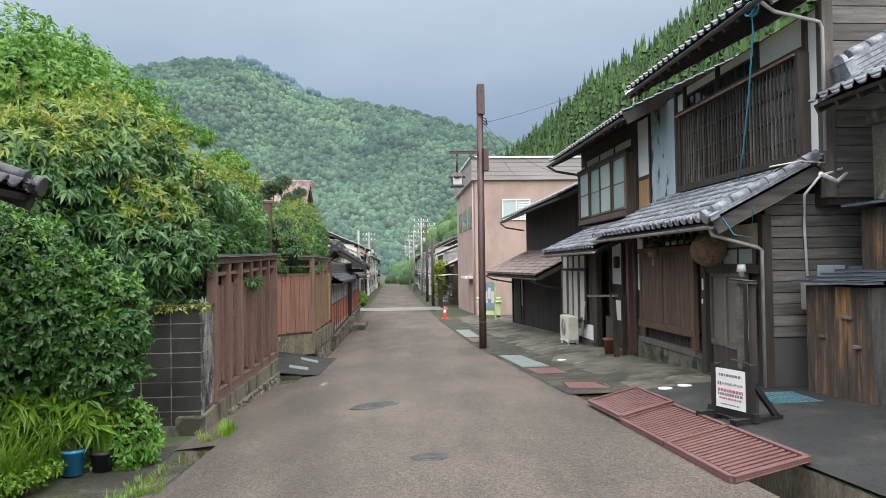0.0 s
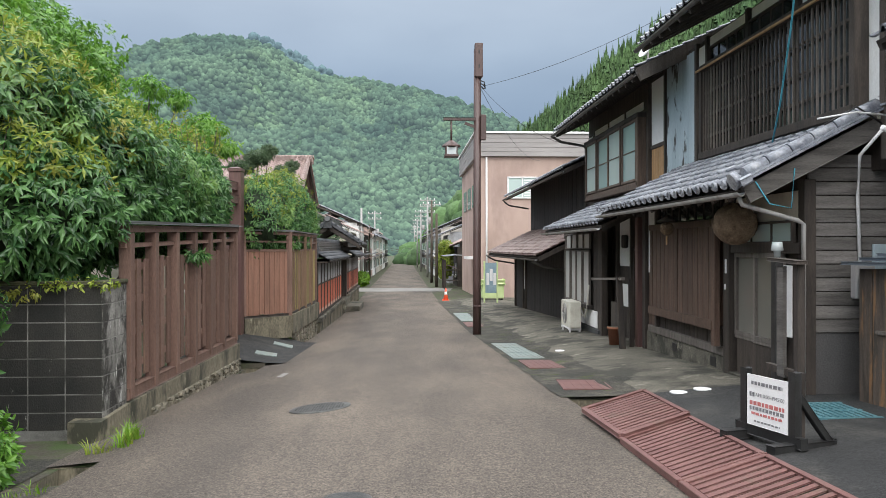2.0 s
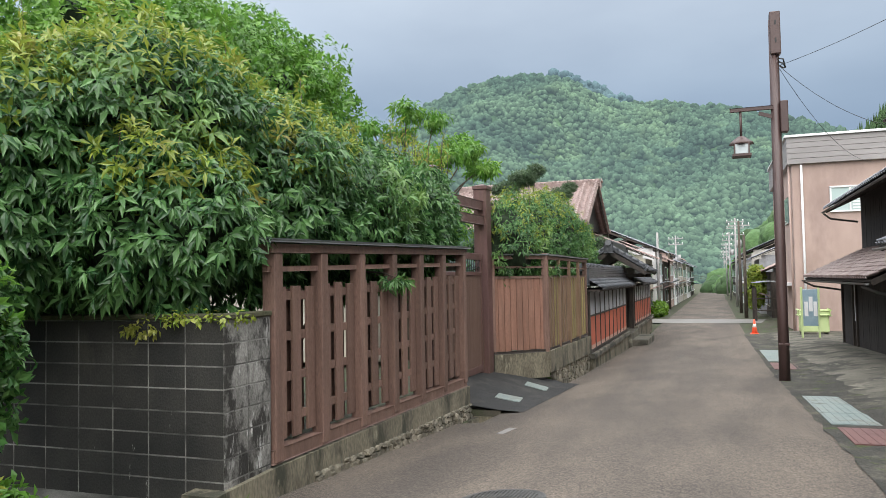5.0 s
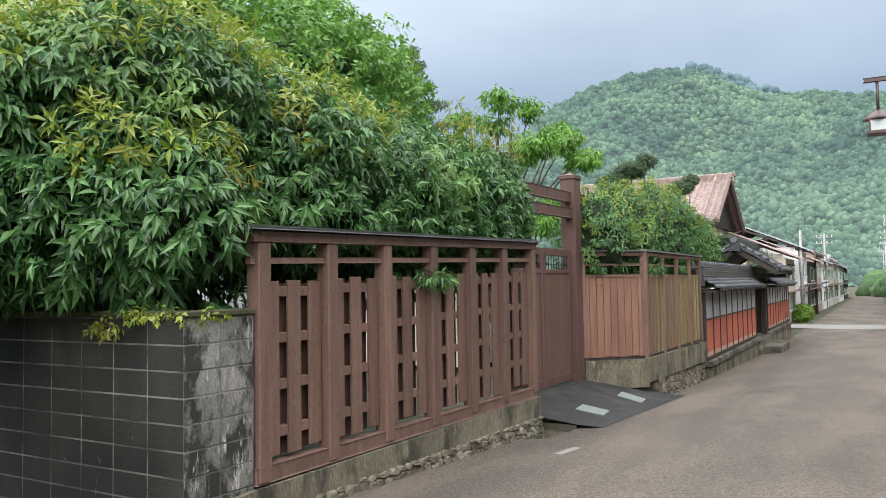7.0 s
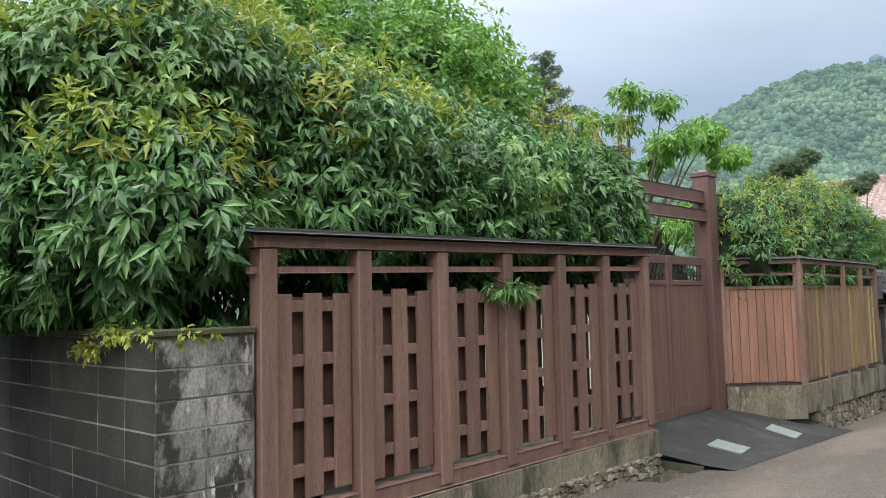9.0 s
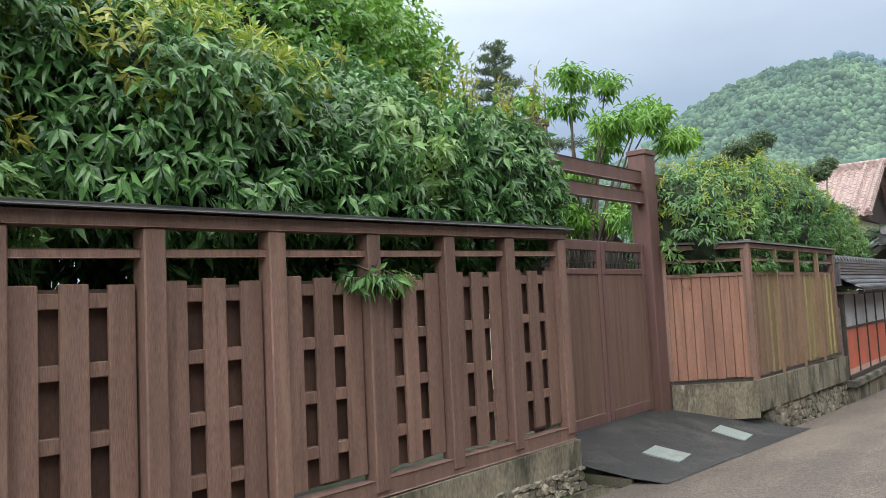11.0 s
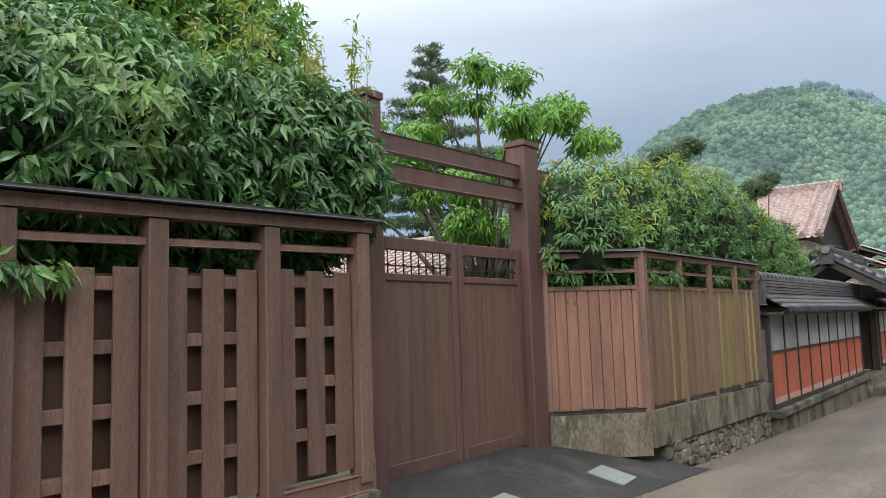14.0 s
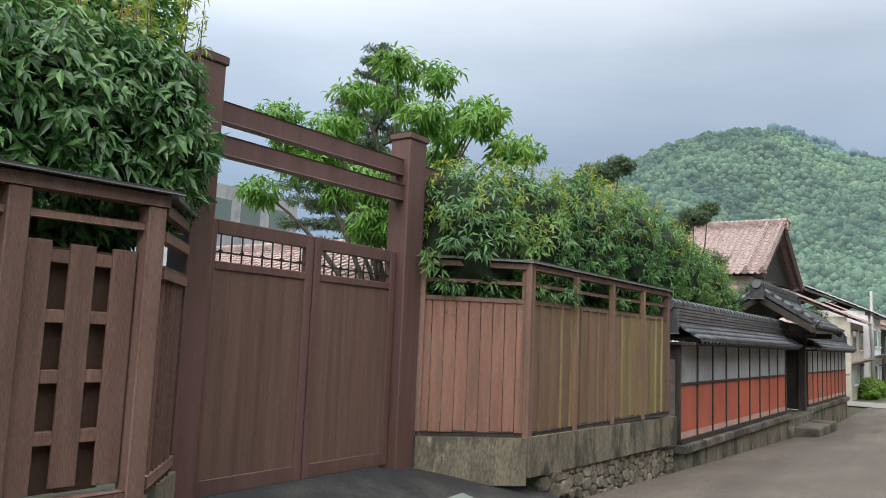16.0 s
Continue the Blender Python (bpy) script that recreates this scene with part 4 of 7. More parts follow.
for y0, y1 in ((18.28, 19.68), (19.7, 21.12)):
    leaf = bx("gate_leaf", GX - 0.03, y0 + 0.1, LB + 0.1, GX + 0.0, y1 - 0.1, 1.36, GATEPAINT, gate)
    for nm, a in (("stile", (y0, LB, y0 + 0.11, LT_)), ("stile", (y1 - 0.11, LB, y1, LT_)), ("rail", (y0 + 0.11, LT_ - 0.14, y1 - 0.11, LT_)), ("rail", (y0 + 0.11, 1.3, y1 - 0.11, 1.38)), ("rail", (y0 + 0.11, LB, y1 - 0.11, LB + 0.15))):
        bx(nm, GX - 0.045, a[0], a[1], GX + 0.025, a[2], a[3], GATEPAINT, leaf)
    nb = 6
    for i in range(nb):
        ya, yb = y0 + 0.11 + (y1 - y0 - 0.22) * i / nb, y0 + 0.11 + (y1 - y0 - 0.22) * (i + 1) / nb
        bx("leaf_board", GX - 0.02, ya + 0.0005, LB + 0.15, GX + 0.008, yb - 0.0005, 1.3, GATEWOOD, leaf, bev=0.0015)
    for i in range(9):
        yy = y0 + 0.11 + (y1 - y0 - 0.22) * (i + 0.5) / 9
        bm = tube(bmesh.new(), ((GX, yy, 1.38), (GX, yy, LT_ - 0.14)), 0.009, 6)
        part("bar", bm, BLACK, leaf)
        if i % 2 == 0:
            part("bar_collar", box(bmesh.new(), GX - 0.015, yy - 0.015, 1.47, GX + 0.015, yy + 0.015, 1.49), BLACK, leaf)
    bx("bar_rail", GX - 0.01, y0 + 0.11, 1.46, GX + 0.01, y1 - 0.11, 1.475, BLACK, leaf, bev=0)
bx("sill", GX - 0.14, 18.26, -0.96, GX + 0.12, 21.14, -0.86, CONCRETE, gate)
# slatted return between fence end and gate post
ret = thing("slatted_return", (WX, 17.3, -0.5), "short brown slatted fence panel turning back to the gate post", "fence")
for i in range(6):
    t_ = (i + 0.5) / 6
    x, y = WX - 0.08 + (GX - WX + 0.3) * t_, 17.28 + 0.62 * t_
    part("slat", beam(bmesh.new(), (x, y, -0.5), (x, y, 1.2), 0.07, 0.03, up=(0.6, 0.8, 0), bev=0.004), FENCE, ret)
for z in (1.62, 1.42, 1.14, -0.4):
    part("rail", beam(bmesh.new(), (WX - 0.04, 17.24, z), (GX + 0.15, 17.96, z), 0.07, 0.08, bev=0.005), FENCE, ret)
part("tin_strip", beam(bmesh.new(), (WX - 0.04, 17.24, 1.72), (GX + 0.15, 17.96, 1.72), 0.2, 0.03, bev=0.006), TIN, ret, "grey tin capping strip")
bm = bmesh.new()
beam(bm, (WX - 0.1, 17.2, -0.75), (GX + 0.1, 17.98, -0.75), 0.16, 0.5)
part("footing", bm, CONCRETE_BASE, ret, "mossy concrete footing")
# asphalt bridge before the gate
def fz(x, y):
    """Height of the ramp before the gate: level with the street's crown, falling to the street edge."""
    a, b, c = -0.86, gz(-2.12, y) + 0.05, gz(-1.72, y)
    if x < -2.12:
        k = min(1.0, (-2.12 - x) / 1.25)
        return b * (1 - k) + a * k + 0.012
    k = min(1.0, (x + 2.12) / 0.4)
    return b * (1 - k) + c * k + 0.012 - 0.006 * k


fxs, fys = (-3.75, -3.4, -3.0, -2.75, -2.5, -2.3, -2.12, -1.92, -1.72), (17.3, 17.52, 18.3, 19.0, 19.7, 20.4, 21.2, 22.0, 22.6, 23.05)
fvs = [(x, y, fz(x, y)) for y in fys for x in fxs]
ffs = [(j * 9 + i, j * 9 + i + 1, j * 9 + i + 10, j * 9 + i + 9) for j in range(9) for i in range(8) if not (fys[j] < 17.51 and fxs[i] > -2.76)]
fore = new("forecourt", quadmesh("forecourt", fvs, ffs, ASPHALT_DARK, True))
# Dark soil colour on this concrete face puts the gutter hole's shade into it.
bx("channel_face", -2.75, 17.52, -1.7, -2.12, 17.56, -1.02, SOIL, None, bev=0)
tagged(bpy.data.objects["channel_face"], "concrete face of the small bridge, coloured dark for shade", "wall", kind="structure")
tagged(fore, "dark asphalt ramp before the gate", "forecourt", kind="structure")
for i, (x, y) in enumerate(((-2.32, 18.95), (-2.3, 21.2))):
    bm = bmesh.new()
    beam(bm, (x - 0.26, y, fz(x - 0.26, y) + 0.01), (x + 0.19, y + 0.05, fz(x + 0.19, y) + 0.01), 0.5, 0.014, bev=0.004)
    part_ = part("cover_plate", bm, PLATEGREEN)
    tagged(part_, "pale steel cover plate let into the forecourt", "cover plate", "forecourt plates")

# ---- plank fence ----
pf = thing("plank_fence", (-2.35, 22.6, -0.5), "tall close-boarded fence, red-brown and olive weathered planks", "fence")
CX, CY = -2.38, 22.55
A0 = Vector((GX + 0.1, 21.55, 0))
A1 = Vector((CX, CY, 0))
B1 = Vector((-2.3, 27.75, 0))


def plank_run(a, b, n, material, zb, zt, posts, label=""):
    d = (b - a).normalized()
    s = Vector((d.y, -d.x, 0))
    L = (b - a).length
    rg = random.Random(n)
    for i in range(n):
        p = a + d * (L * (i + 0.5) / n)
        bm = beam(bmesh.new(), (p.x, p.y, zb + rg.uniform(0, 0.03)), (p.x, p.y, zt + rg.uniform(-0.008, 0.008)), L / n - (0.02 if material is PLANK_OLIVE else 0.01), 0.024, up=(s.x, s.y, 0), bev=0.004)
        part("plank", bm, PLANK_MIX if material is PLANK_OLIVE and i < n * 0.55 else material, pf)
        q = a + d * (L * (i + 1) / n) + s * 0.022
        if material is PLANK_OLIVE and i < n - 1:
            part("cover_strip", beam(bmesh.new(), (q.x, q.y, zb), (q.x, q.y, zt), 0.03, 0.026, up=(s.x, s.y, 0), bev=0.003), PLANK_STRIP if rg.random() < 0.3 + 0.5 * i / n else PLANK_MIX, pf)
    for k in range(posts + 1):
        p = a + d * (L * k / posts)
        w = 0.12 if k in (0, posts) else 0.08
        p = p + (s * 0.045 if 0 < k < posts else Vector())
        part("post", beam(bmesh.new(), (p.x, p.y, zb - 0.05), (p.x, p.y, 1.68), w, w * 0.8, up=(s.x, s.y, 0), bev=0.006), PLANK_MIX if 0 < k < posts else FENCE, pf)
    e = d * 0.06
    for z, h, w, m_ in ((1.7, 0.07, 0.12, FENCE), (1.48, 0.05, 0.05, FENCE), (1.25, 0.06, 0.05, FENCE), (1.77, 0.035, 0.22, TIN)):
        part("rail" if m_ is FENCE else "tin_strip", beam(bmesh.new(), (a.x - e.x, a.y - e.y, z), (b.x + e.x, b.y + e.y, z), w, h, bev=0.006), m_, pf)
    part("bottom_rail", beam(bmesh.new(), (a.x, a.y, zb - 0.02), (b.x, b.y, zb - 0.02), 0.1, 0.06, bev=0.01), DARKWOOD, pf)


plank_run(A0, A1, 9, PLANK_RED, -0.44, 1.26, 1)
plank_run(A1, B1, 17, PLANK_OLIVE, -0.44, 1.24, 4)
part("corner_post", box(bmesh.new(), CX - 0.07, CY - 0.07, -0.5, CX + 0.07, CY + 0.07, 1.8, 0.01), FENCE, pf)
pff = thing("plank_fence_foundation", (-2.35, 22.6, -1.2), "mossy concrete footing on rubble stones under the plank fence", "wall", kind="structure")
bm = beam(bmesh.new(), (A0.x, A0.y, -0.78), (A1.x, A1.y, -0.78), 0.2, 0.58)
part("footing", bm, CONCRETE_BASE, pff)
bm = beam(bmesh.new(), (A1.x, A1.y - 0.05, -0.72), (B1.x, B1.y + 0.3, -0.79), 0.22, 0.5)
part("footing", bm, CONCRETE_BASE, pff)
bx("stone_core", CX - 0.3, 22.9, -1.8, CX + 0.02, 28.1, -0.95, SOIL, pff)
stones(pff, 22.9, 28.1, CX + 0.05, lambda y: gz(-2.5, y) - 0.3, lambda y: -0.95 - 0.012 * (y - 22.6), 0.2)


# ---- red-panelled garden wall and gatehouse ----
RX = -2.3


def red_wall(y0, y1, x, n):
    zt, zm, zb = 0.78, 0.02, -1.12
    w = thing("wall_red_panel", (x, y0, zb), "old wall with vermilion lower panels, grey upper panels, black tile coping", "wall", kind="structure")
    bx("wall_core", x - 0.25, y0, zb, x - 0.03, y1, zt, DARKWOOD, w)
    for i in range(n):
        a, b = y0 + (y1 - y0) * i / n + 0.035, y0 + (y1 - y0) * (i + 1) / n - 0.035
        bx("panel", x - 0.03, a, zb + 0.22, x - 0.01, b, zm - 0.02, REDPANEL, w, bev=0.002)
        bx("panel", x - 0.03, a, zm + 0.03, x - 0.01, b, zt, GREYPANEL, w, bev=0.002)
        bx("skirt_panel", x - 0.03, a, zb + 0.1, x - 0.008, b, zb + 0.22, SKIRT, w, bev=0.002)
    for i in range(n + 1):
        yy = y0 + (y1 - y0) * i / n
        bx("stud", x - 0.04, yy - 0.033, zb + 0.08, x + 0.012, yy + 0.033, zt, DARKWOOD, w, bev=0.004)
    bx("middle_rail", x - 0.04, y0, zm - 0.02, x + 0.016, y1, zm + 0.03, DARKWOOD, w, bev=0.004)
    bx("sill", x - 0.06, y0, zb, x + 0.03, y1, zb + 0.1, DARKWOOD, w)
    bx("stone_sill", x - 0.2, y0 - 0.1, zb - 0.16, x + 0.14, y1 + 0.1, zb, CONCRETE, w, "pale stone sill", 0.015)
    bx("footing", x - 0.3, y0, -2.3, x + 0.06, y1, zb - 0.16, CONCRETE_BASE, w)
    tiled_slope(w, (x + 0.42, y0 - 0.2, 0.84), (x + 0.42, y1 + 0.2, 0.84), (-0.52, 0, 0.3), 0.25, 0.21, TILE_BLACK)
    tiled_slope(w, (x - 0.72, y0 - 0.2, 0.84), (x - 0.72, y1 + 0.2, 0.84), (0.52, 0, 0.3), 0.25, 0.3, TILE_BLACK, pieces=False)
    bx("eave_board", x - 0.62, y0 - 0.15, 0.78, x + 0.34, y1 + 0.15, 0.84, DARKWOOD, w)
    for i in range(int((y1 - y0) / 0.25)):
        yy = y0 + 0.25 * i
        part("eave_disc", tube(bmesh.new(), ((x + 0.4, yy, 0.87), (x + 0.44, yy, 0.86)), 0.05, 8), TILE_BLACK, w)
    ridge(w, (x - 0.14, y0 - 0.25, 1.1), (x - 0.14, y1 + 0.25, 1.1), 0.46, 0.3, TILE_BLACK)
    return w


SKIRT = mk("faded_pink_skirt", (0.4, 0.24, 0.19), (0.5, 0.32, 0.26), 2, rough=0.85, bump=0.1)
red_wall(28.6, 38.6, RX, 9)
red_wall(42.3, 51.5, RX, 9)
bx("side_door", RX - 0.15, 27.95, -1.15, RX - 0.05, 28.45, 0.5, DARKWOOD_H, None, "", 0.01)
tagged(bpy.data.objects["side_door"], "narrow grey weathered plank door beside the fence", "door", kind="structure")
gh = thing("gatehouse", (RX, 40.4, -1.3), "small dark timber gatehouse with a black tiled gable roof", "gatehouse")
for yy in (38.75, 42.05):
    bx("gatehouse_post", RX - 0.24, yy - 0.11, -1.25, RX - 0.02, yy + 0.11, 1.6, DARKWOOD, gh)
    bx("bracket", RX - 0.3, yy - 0.08, 1.2, RX + 0.8, yy + 0.08, 1.36, DARKWOOD, gh)
for ya, yb in ((38.86, 40.39), (40.41, 41.94)):
    d_ = bx("door", RX - 0.86, ya, -1.2, RX - 0.8, yb, 1.4, DARKWOOD, gh)
    for k in range(5):
        yk = ya + (yb - ya) * (k + 0.5) / 5
        bx("door_board", RX - 0.8, yk - 0.13, -1.15, RX - 0.78, yk + 0.13, 1.3, DARKWOOD, d_, bev=0.004)
bx("side_wall", RX - 0.84, 38.64, -1.2, RX - 0.24, 38.76, 1.4, DARKWOOD, gh)
bx("side_wall", RX - 0.84, 42.04, -1.2, RX - 0.24, 42.16, 1.4, DARKWOOD, gh)
bx("lintel", RX - 0.3, 38.3, 1.4, RX + 0.02, 42.5, 1.62, DARKWOOD, gh)
bx("threshold", RX - 0.95, 38.6, -2.3, RX + 0.2, 42.2, -1.22, CONCRETE, gh, bev=0.02)
bx("step_slab", RX + 0.12, 38.8, -1.85, RX + 0.85, 42.4, -1.5, CONCRETE, gh, "worn pale stone step", 0.03)
GR = RX - 0.55
for s_ in (1, -1):
    tiled_slope(gh, (GR + s_ * 1.55, 37.7, 1.42), (GR + s_ * 1.55, 43.1, 1.42), (-s_ * 1.55, 0, 0.95), 0.27, 0.26, TILE_BLACK, pieces=s_ > 0)
    part("roof_boarding", beam(bmesh.new(), (GR + s_ * 1.5, 40.4, 1.4), (GR, 40.4, 2.31), 5.3, 0.06, up=(s_ * 0.52, 0, 0.85)), DARKWOOD, gh)
    for yy in (37.72, 43.08):
        part("bargeboard", beam(bmesh.new(), (GR + s_ * 1.5, yy, 1.36), (GR, yy, 2.27), 0.05, 0.17, bev=0.008), DARKWOOD, gh)
    ridge(gh, (GR + s_ * 1.45, 37.85, 1.52), (GR + s_ * 0.1, 37.85, 2.38), 0.12, 0.24, TILE_BLACK, "verge_tiles")
ridge(gh, (GR, 37.55, 2.33), (GR, 43.25, 2.33), 0.36, 0.3, TILE_BLACK)


# ---- houses across the street: shared builders ----
FX, UX = 5.3, 6.1             # street faces below and above


def pent(par, y0, y1, x_eave, z_eave, x_top, z_top, material, w=0.27, pieces=True, soffit=None, rafters=True):
    soffit = soffit or DARKWOOD
    tiled_slope(par, (x_eave, y0, z_eave), (x_eave, y1, z_eave), (x_top - x_eave, 0, z_top - z_eave), w, 0.25, material, pieces)
    n = Vector((z_top - z_eave, 0, -(x_top - x_eave))).normalized()
    part("roof_boarding", beam(bmesh.new(), (x_eave + 0.04, (y0 + y1) / 2, z_eave - 0.03), (x_top, (y0 + y1) / 2, z_top - 0.03), y1 - y0 - 0.04, 0.05, up=(-n.x, 0, -n.z)), soffit, par)
    k = max(2, int((y1 - y0) / 0.45)) if rafters else 1
    for i in range(k + 1):
        yy = y0 + 0.06 + (y1 - y0 - 0.12) * i / k
        part("rafter", beam(bmesh.new(), (x_eave + 0.06, yy, z_eave - 0.09), (x_top, yy, z_top - 0.09), 0.055, 0.075), soffit, par)


def gutter_pipe(par, x, y0, y1, z, material, r=0.05):
    """A half-round eaves gutter with brackets."""
    bm = bmesh.new()
    prof = [(x + r * math.cos(a), z + r * math.sin(a)) for a in [math.pi + math.pi * k / 6 for k in range(7)]]
    prof += [(x + (r - 0.008) * math.cos(a), z + (r - 0.008) * math.sin(a)) for a in [2 * math.pi - math.pi * k / 6 for k in range(7)]]
    prism(bm, prof, "y", y0, y1)
    part("eaves_gutter", bm, material, par)


def boards(par, plane, c, a0, a1, z0, z1, n, material, th=0.02, name="cladding_board", level=False, gap=0.006):
    """Separate boards over a wall face: plane 'x' (facing the street) or 'y' (facing up the road), upright or level."""
    rg = random.Random(int(abs(a0 * 17 + z0 * 5)))
    for i in range(n):
        if level:
            u0, u1, w0, w1 = a0, a1, z0 + (z1 - z0) * i / n, z0 + (z1 - z0) * (i + 1) / n - gap
        else:
            u0, u1, w0, w1 = a0 + (a1 - a0) * i / n, a0 + (a1 - a0) * (i + 1) / n - gap, z0 - rg.uniform(0, 0.01), z1
        t_ = th + rg.uniform(-0.004, 0.006)
        if plane == "x":
            bx(name, c - t_, u0, w0, c + 0.004, u1, w1, material, par, bev=0.003)
        else:
            bx(name, u0, c - t_, w0, u1, c + 0.004, w1, material, par, bev=0.003)


def sash(par, x, y0, y1, z0, z1, glass, wood, nv=1, nh=2, th=0.05, fr=0.05):
    """A glazed sash facing the street: frame, bars, panes."""
    s = bx("window", x - 0.012, y0 + fr, z0 + fr, x, y1 - fr, z1 - fr, glass, par, bev=0)
    for a in ((y0, z0, y0 + fr, z1), (y1 - fr, z0, y1, z1), (y0 + fr, z0, y1 - fr, z0 + fr), (y0 + fr, z1 - fr, y1 - fr, z1)):
        bx("window_frame", x - th, a[0], a[1], x + 0.01, a[2], a[3], wood, s, bev=0.004)
    for k in range(1, nh):
        zz = z0 + (z1 - z0) * k / nh
        bx("glazing_bar", x - 0.03, y0 + fr, zz - 0.012, x - 0.006, y1 - fr, zz + 0.012, wood, s, bev=0)
    for k in range(1, nv):
        yy = y0 + (y1 - y0) * k / nv
        bx("glazing_bar", x - 0.03, yy - 0.012, z0 + fr, x - 0.006, yy + 0.012, z1 - fr, wood, s, bev=0)
    return s


# ---- lattice house ----
h1 = thing("machiya_house", (FX, 14, -0.5), "old two-storey timber town house, plaster, lattice window, grey tiled roofs", "house")
bx("upper_wall", UX, 10.25, 2.2, 12, 16.3, 5.05, DARKWOOD, h1)
bx("lower_wall", FX + 0.05, 10.6, -0.7, 12, 16.9, 2.3, DARKWOOD, h1)
pent(h1, 10.35, 16.6, 4.48, 1.98, UX, 2.82, TILE)
for i in range(24):
    yy = 10.35 + 0.135 + 0.27 * i * 0.98
    part("eave_disc", tube(bmesh.new(), ((4.455, yy + 0.1, 2.06), (4.5, yy + 0.1, 2.07)), 0.046, 10), TILE, h1)
pent(h1, 9.9, 16.1, 5.1, 5.1, 8.6, 6.9, TILE, pieces=False)
gutter_pipe(h1, 4.44, 10.3, 16.6, 1.93, GREYMETAL)
gutter_pipe(h1, 5.05, 9.9, 16.1, 5.02, DARKMETAL)
# verge of the pent roof: rounded tiles and bargeboard
part("bargeboard", beam(bmesh.new(), (4.5, 10.33, 1.9), (6.1, 10.33, 2.72), 0.05, 0.2, bev=0.008), DARKWOOD_H, h1)
ridge(h1, (4.5, 10.36, 2.06), (6.05, 10.36, 2.86), 0.06, 0.24, TILE, "verge_tiles")
part("bargeboard", beam(bmesh.new(), (5.15, 9.92, 5.02), (8.6, 9.92, 6.8), 0.05, 0.22, bev=0.008), DARKWOOD_H, h1)
# upper storey
bx("plaster", UX - 0.02, 15.2, 2.95, UX - 0.001, 15.66, 4.95, PLASTER, h1)
bx("plaster", UX - 0.02, 10.3, 2.9, UX - 0.001, 10.62, 5.02, PLASTER, h1)
for a, b in ((10.64, 12.05), (12.2, 13.55), (13.7, 15.15)):
    bx("plaster", UX - 0.02, a, 4.86 if a > 11 else 4.6, UX - 0.001, b, 5.02, PLASTER, h1)
for y in (10.64, 12.12, 13.62, 15.2, 15.7, 10.26):
    bx("pillar", UX - 0.07, y - 0.05, 2.8, UX + 0.02, y + 0.05, 5.05, DARKWOOD, h1)
for a in (12.2, 13.7):
    sash(h1, UX - 0.015, a, a + 1.4, 4.52, 4.84, GLASS_DARK, DARKWOOD, 4, 1, fr=0.035)
lat = bx("lattice_window", UX - 0.06, 10.64, 2.95, UX - 0.03, 15.18, 4.48, GLASS_DARK, h1, "dark lattice window", 0)
for a in ((10.6, 2.86, 15.2, 2.98), (10.6, 4.4, 15.2, 4.5)):
    bx("lattice_beam", UX - 0.22, a[0], a[1], UX - 0.02, a[2], a[3], DARKWOOD, lat)
part("lattice_rod", beam(bmesh.new(), (UX - 0.24, 10.6, 4.42), (UX - 0.24, 15.25, 4.42), 0.03, 0.03), PALEWOOD, lat)
for y in (10.62, 15.16):
    bx("lattice_post", UX - 0.2, y - 0.05, 2.9, UX - 0.02, y + 0.05, 4.45, DARKWOOD, lat)
rg_ = random.Random(7)
for i in range(38):
    yy = 10.72 + 4.4 * i / 37
    bx("lattice_bar", UX - 0.17, yy - 0.012, 2.97, UX - 0.14, yy + 0.012, 4.41, LATTICE if rg_.random() < 0.8 else DARKWOOD, lat, bev=0.003)
for zz in (3.25, 3.62, 4.02):
    bx("lattice_rail", UX - 0.14, 10.66, zz - 0.018, UX - 0.12, 15.15, zz + 0.018, DARKWOOD, lat, bev=0)
bx("sill_board", UX - 0.1, 10.3, 2.76, UX, 15.7, 2.86, PLASTER_OLD, h1)
# side walls facing up the road
boards(h1, "y", 10.25, UX + 0.02, 9.0, 2.3, 6.0, 15, DARKWOOD_H, 0.025, level=True, gap=0.012)
bx("pillar", UX - 0.06, 10.16, 2.3, UX + 0.1, 10.3, 5.1, GREYWOOD, h1)
bx("lower_side_panel", FX + 0.05, 10.585, -0.7, 7.3, 10.6, 0.32, GREYPAINT, h1)
boards(h1, "y", 10.59, FX + 0.05, 7.4, 0.33, 2.4, 13, DARKWOOD_H, 0.025, level=True, gap=0.012)
bx("pillar", FX - 0.02, 10.52, -0.6, FX + 0.12, 10.66, 2.1, DARKWOOD, h1)
# lower front: door bay
X = FX
bx("plaster", X - 0.015, 10.66, 1.62, X + 0.05, 12.4, 1.98, PLASTER_OLD, h1)
sash(h1, X, 10.75, 12.4, 1.36, 1.64, GLASS_PALE, DARKWOOD, 3, 1, fr=0.03)
bx("lintel", X - 0.05, 10.6, 1.24, X + 0.05, 12.5, 1.37, DARKWOOD, h1)
bx("white_notice", X - 0.07, 10.72, 0.25, X - 0.05, 10.92, 1.1, WHITEP, h1)
for a, b, off in ((11.0, 11.75, 0.0), (11.68, 12.42, 0.05)):
    d_ = sash(h1, X + off, a, b, 0.1, 1.24, GLASS_DOOR, GREYWOOD, 1, 1, fr=0.06)
    bx("door_panel", X + off - 0.03, a + 0.05, -0.42, X + off, b - 0.05, 0.1, DARKWOOD, d_)
    bx("door_rail", X + off - 0.045, a, 0.06, X + off + 0.01, b, 0.14, GREYWOOD, d_)
bx("threshold", X - 0.08, 10.7, -0.52, X + 0.06, 12.5, -0.42, CONCRETE, h1)
bx("pillar", X - 0.08, 12.42, -0.52, X + 0.08, 12.6, 1.95, DARKWOOD, h1)
bx("nameplate", X - 0.095, 12.47, 0.95, X - 0.08, 12.52, 1.15, WHITEP, h1)
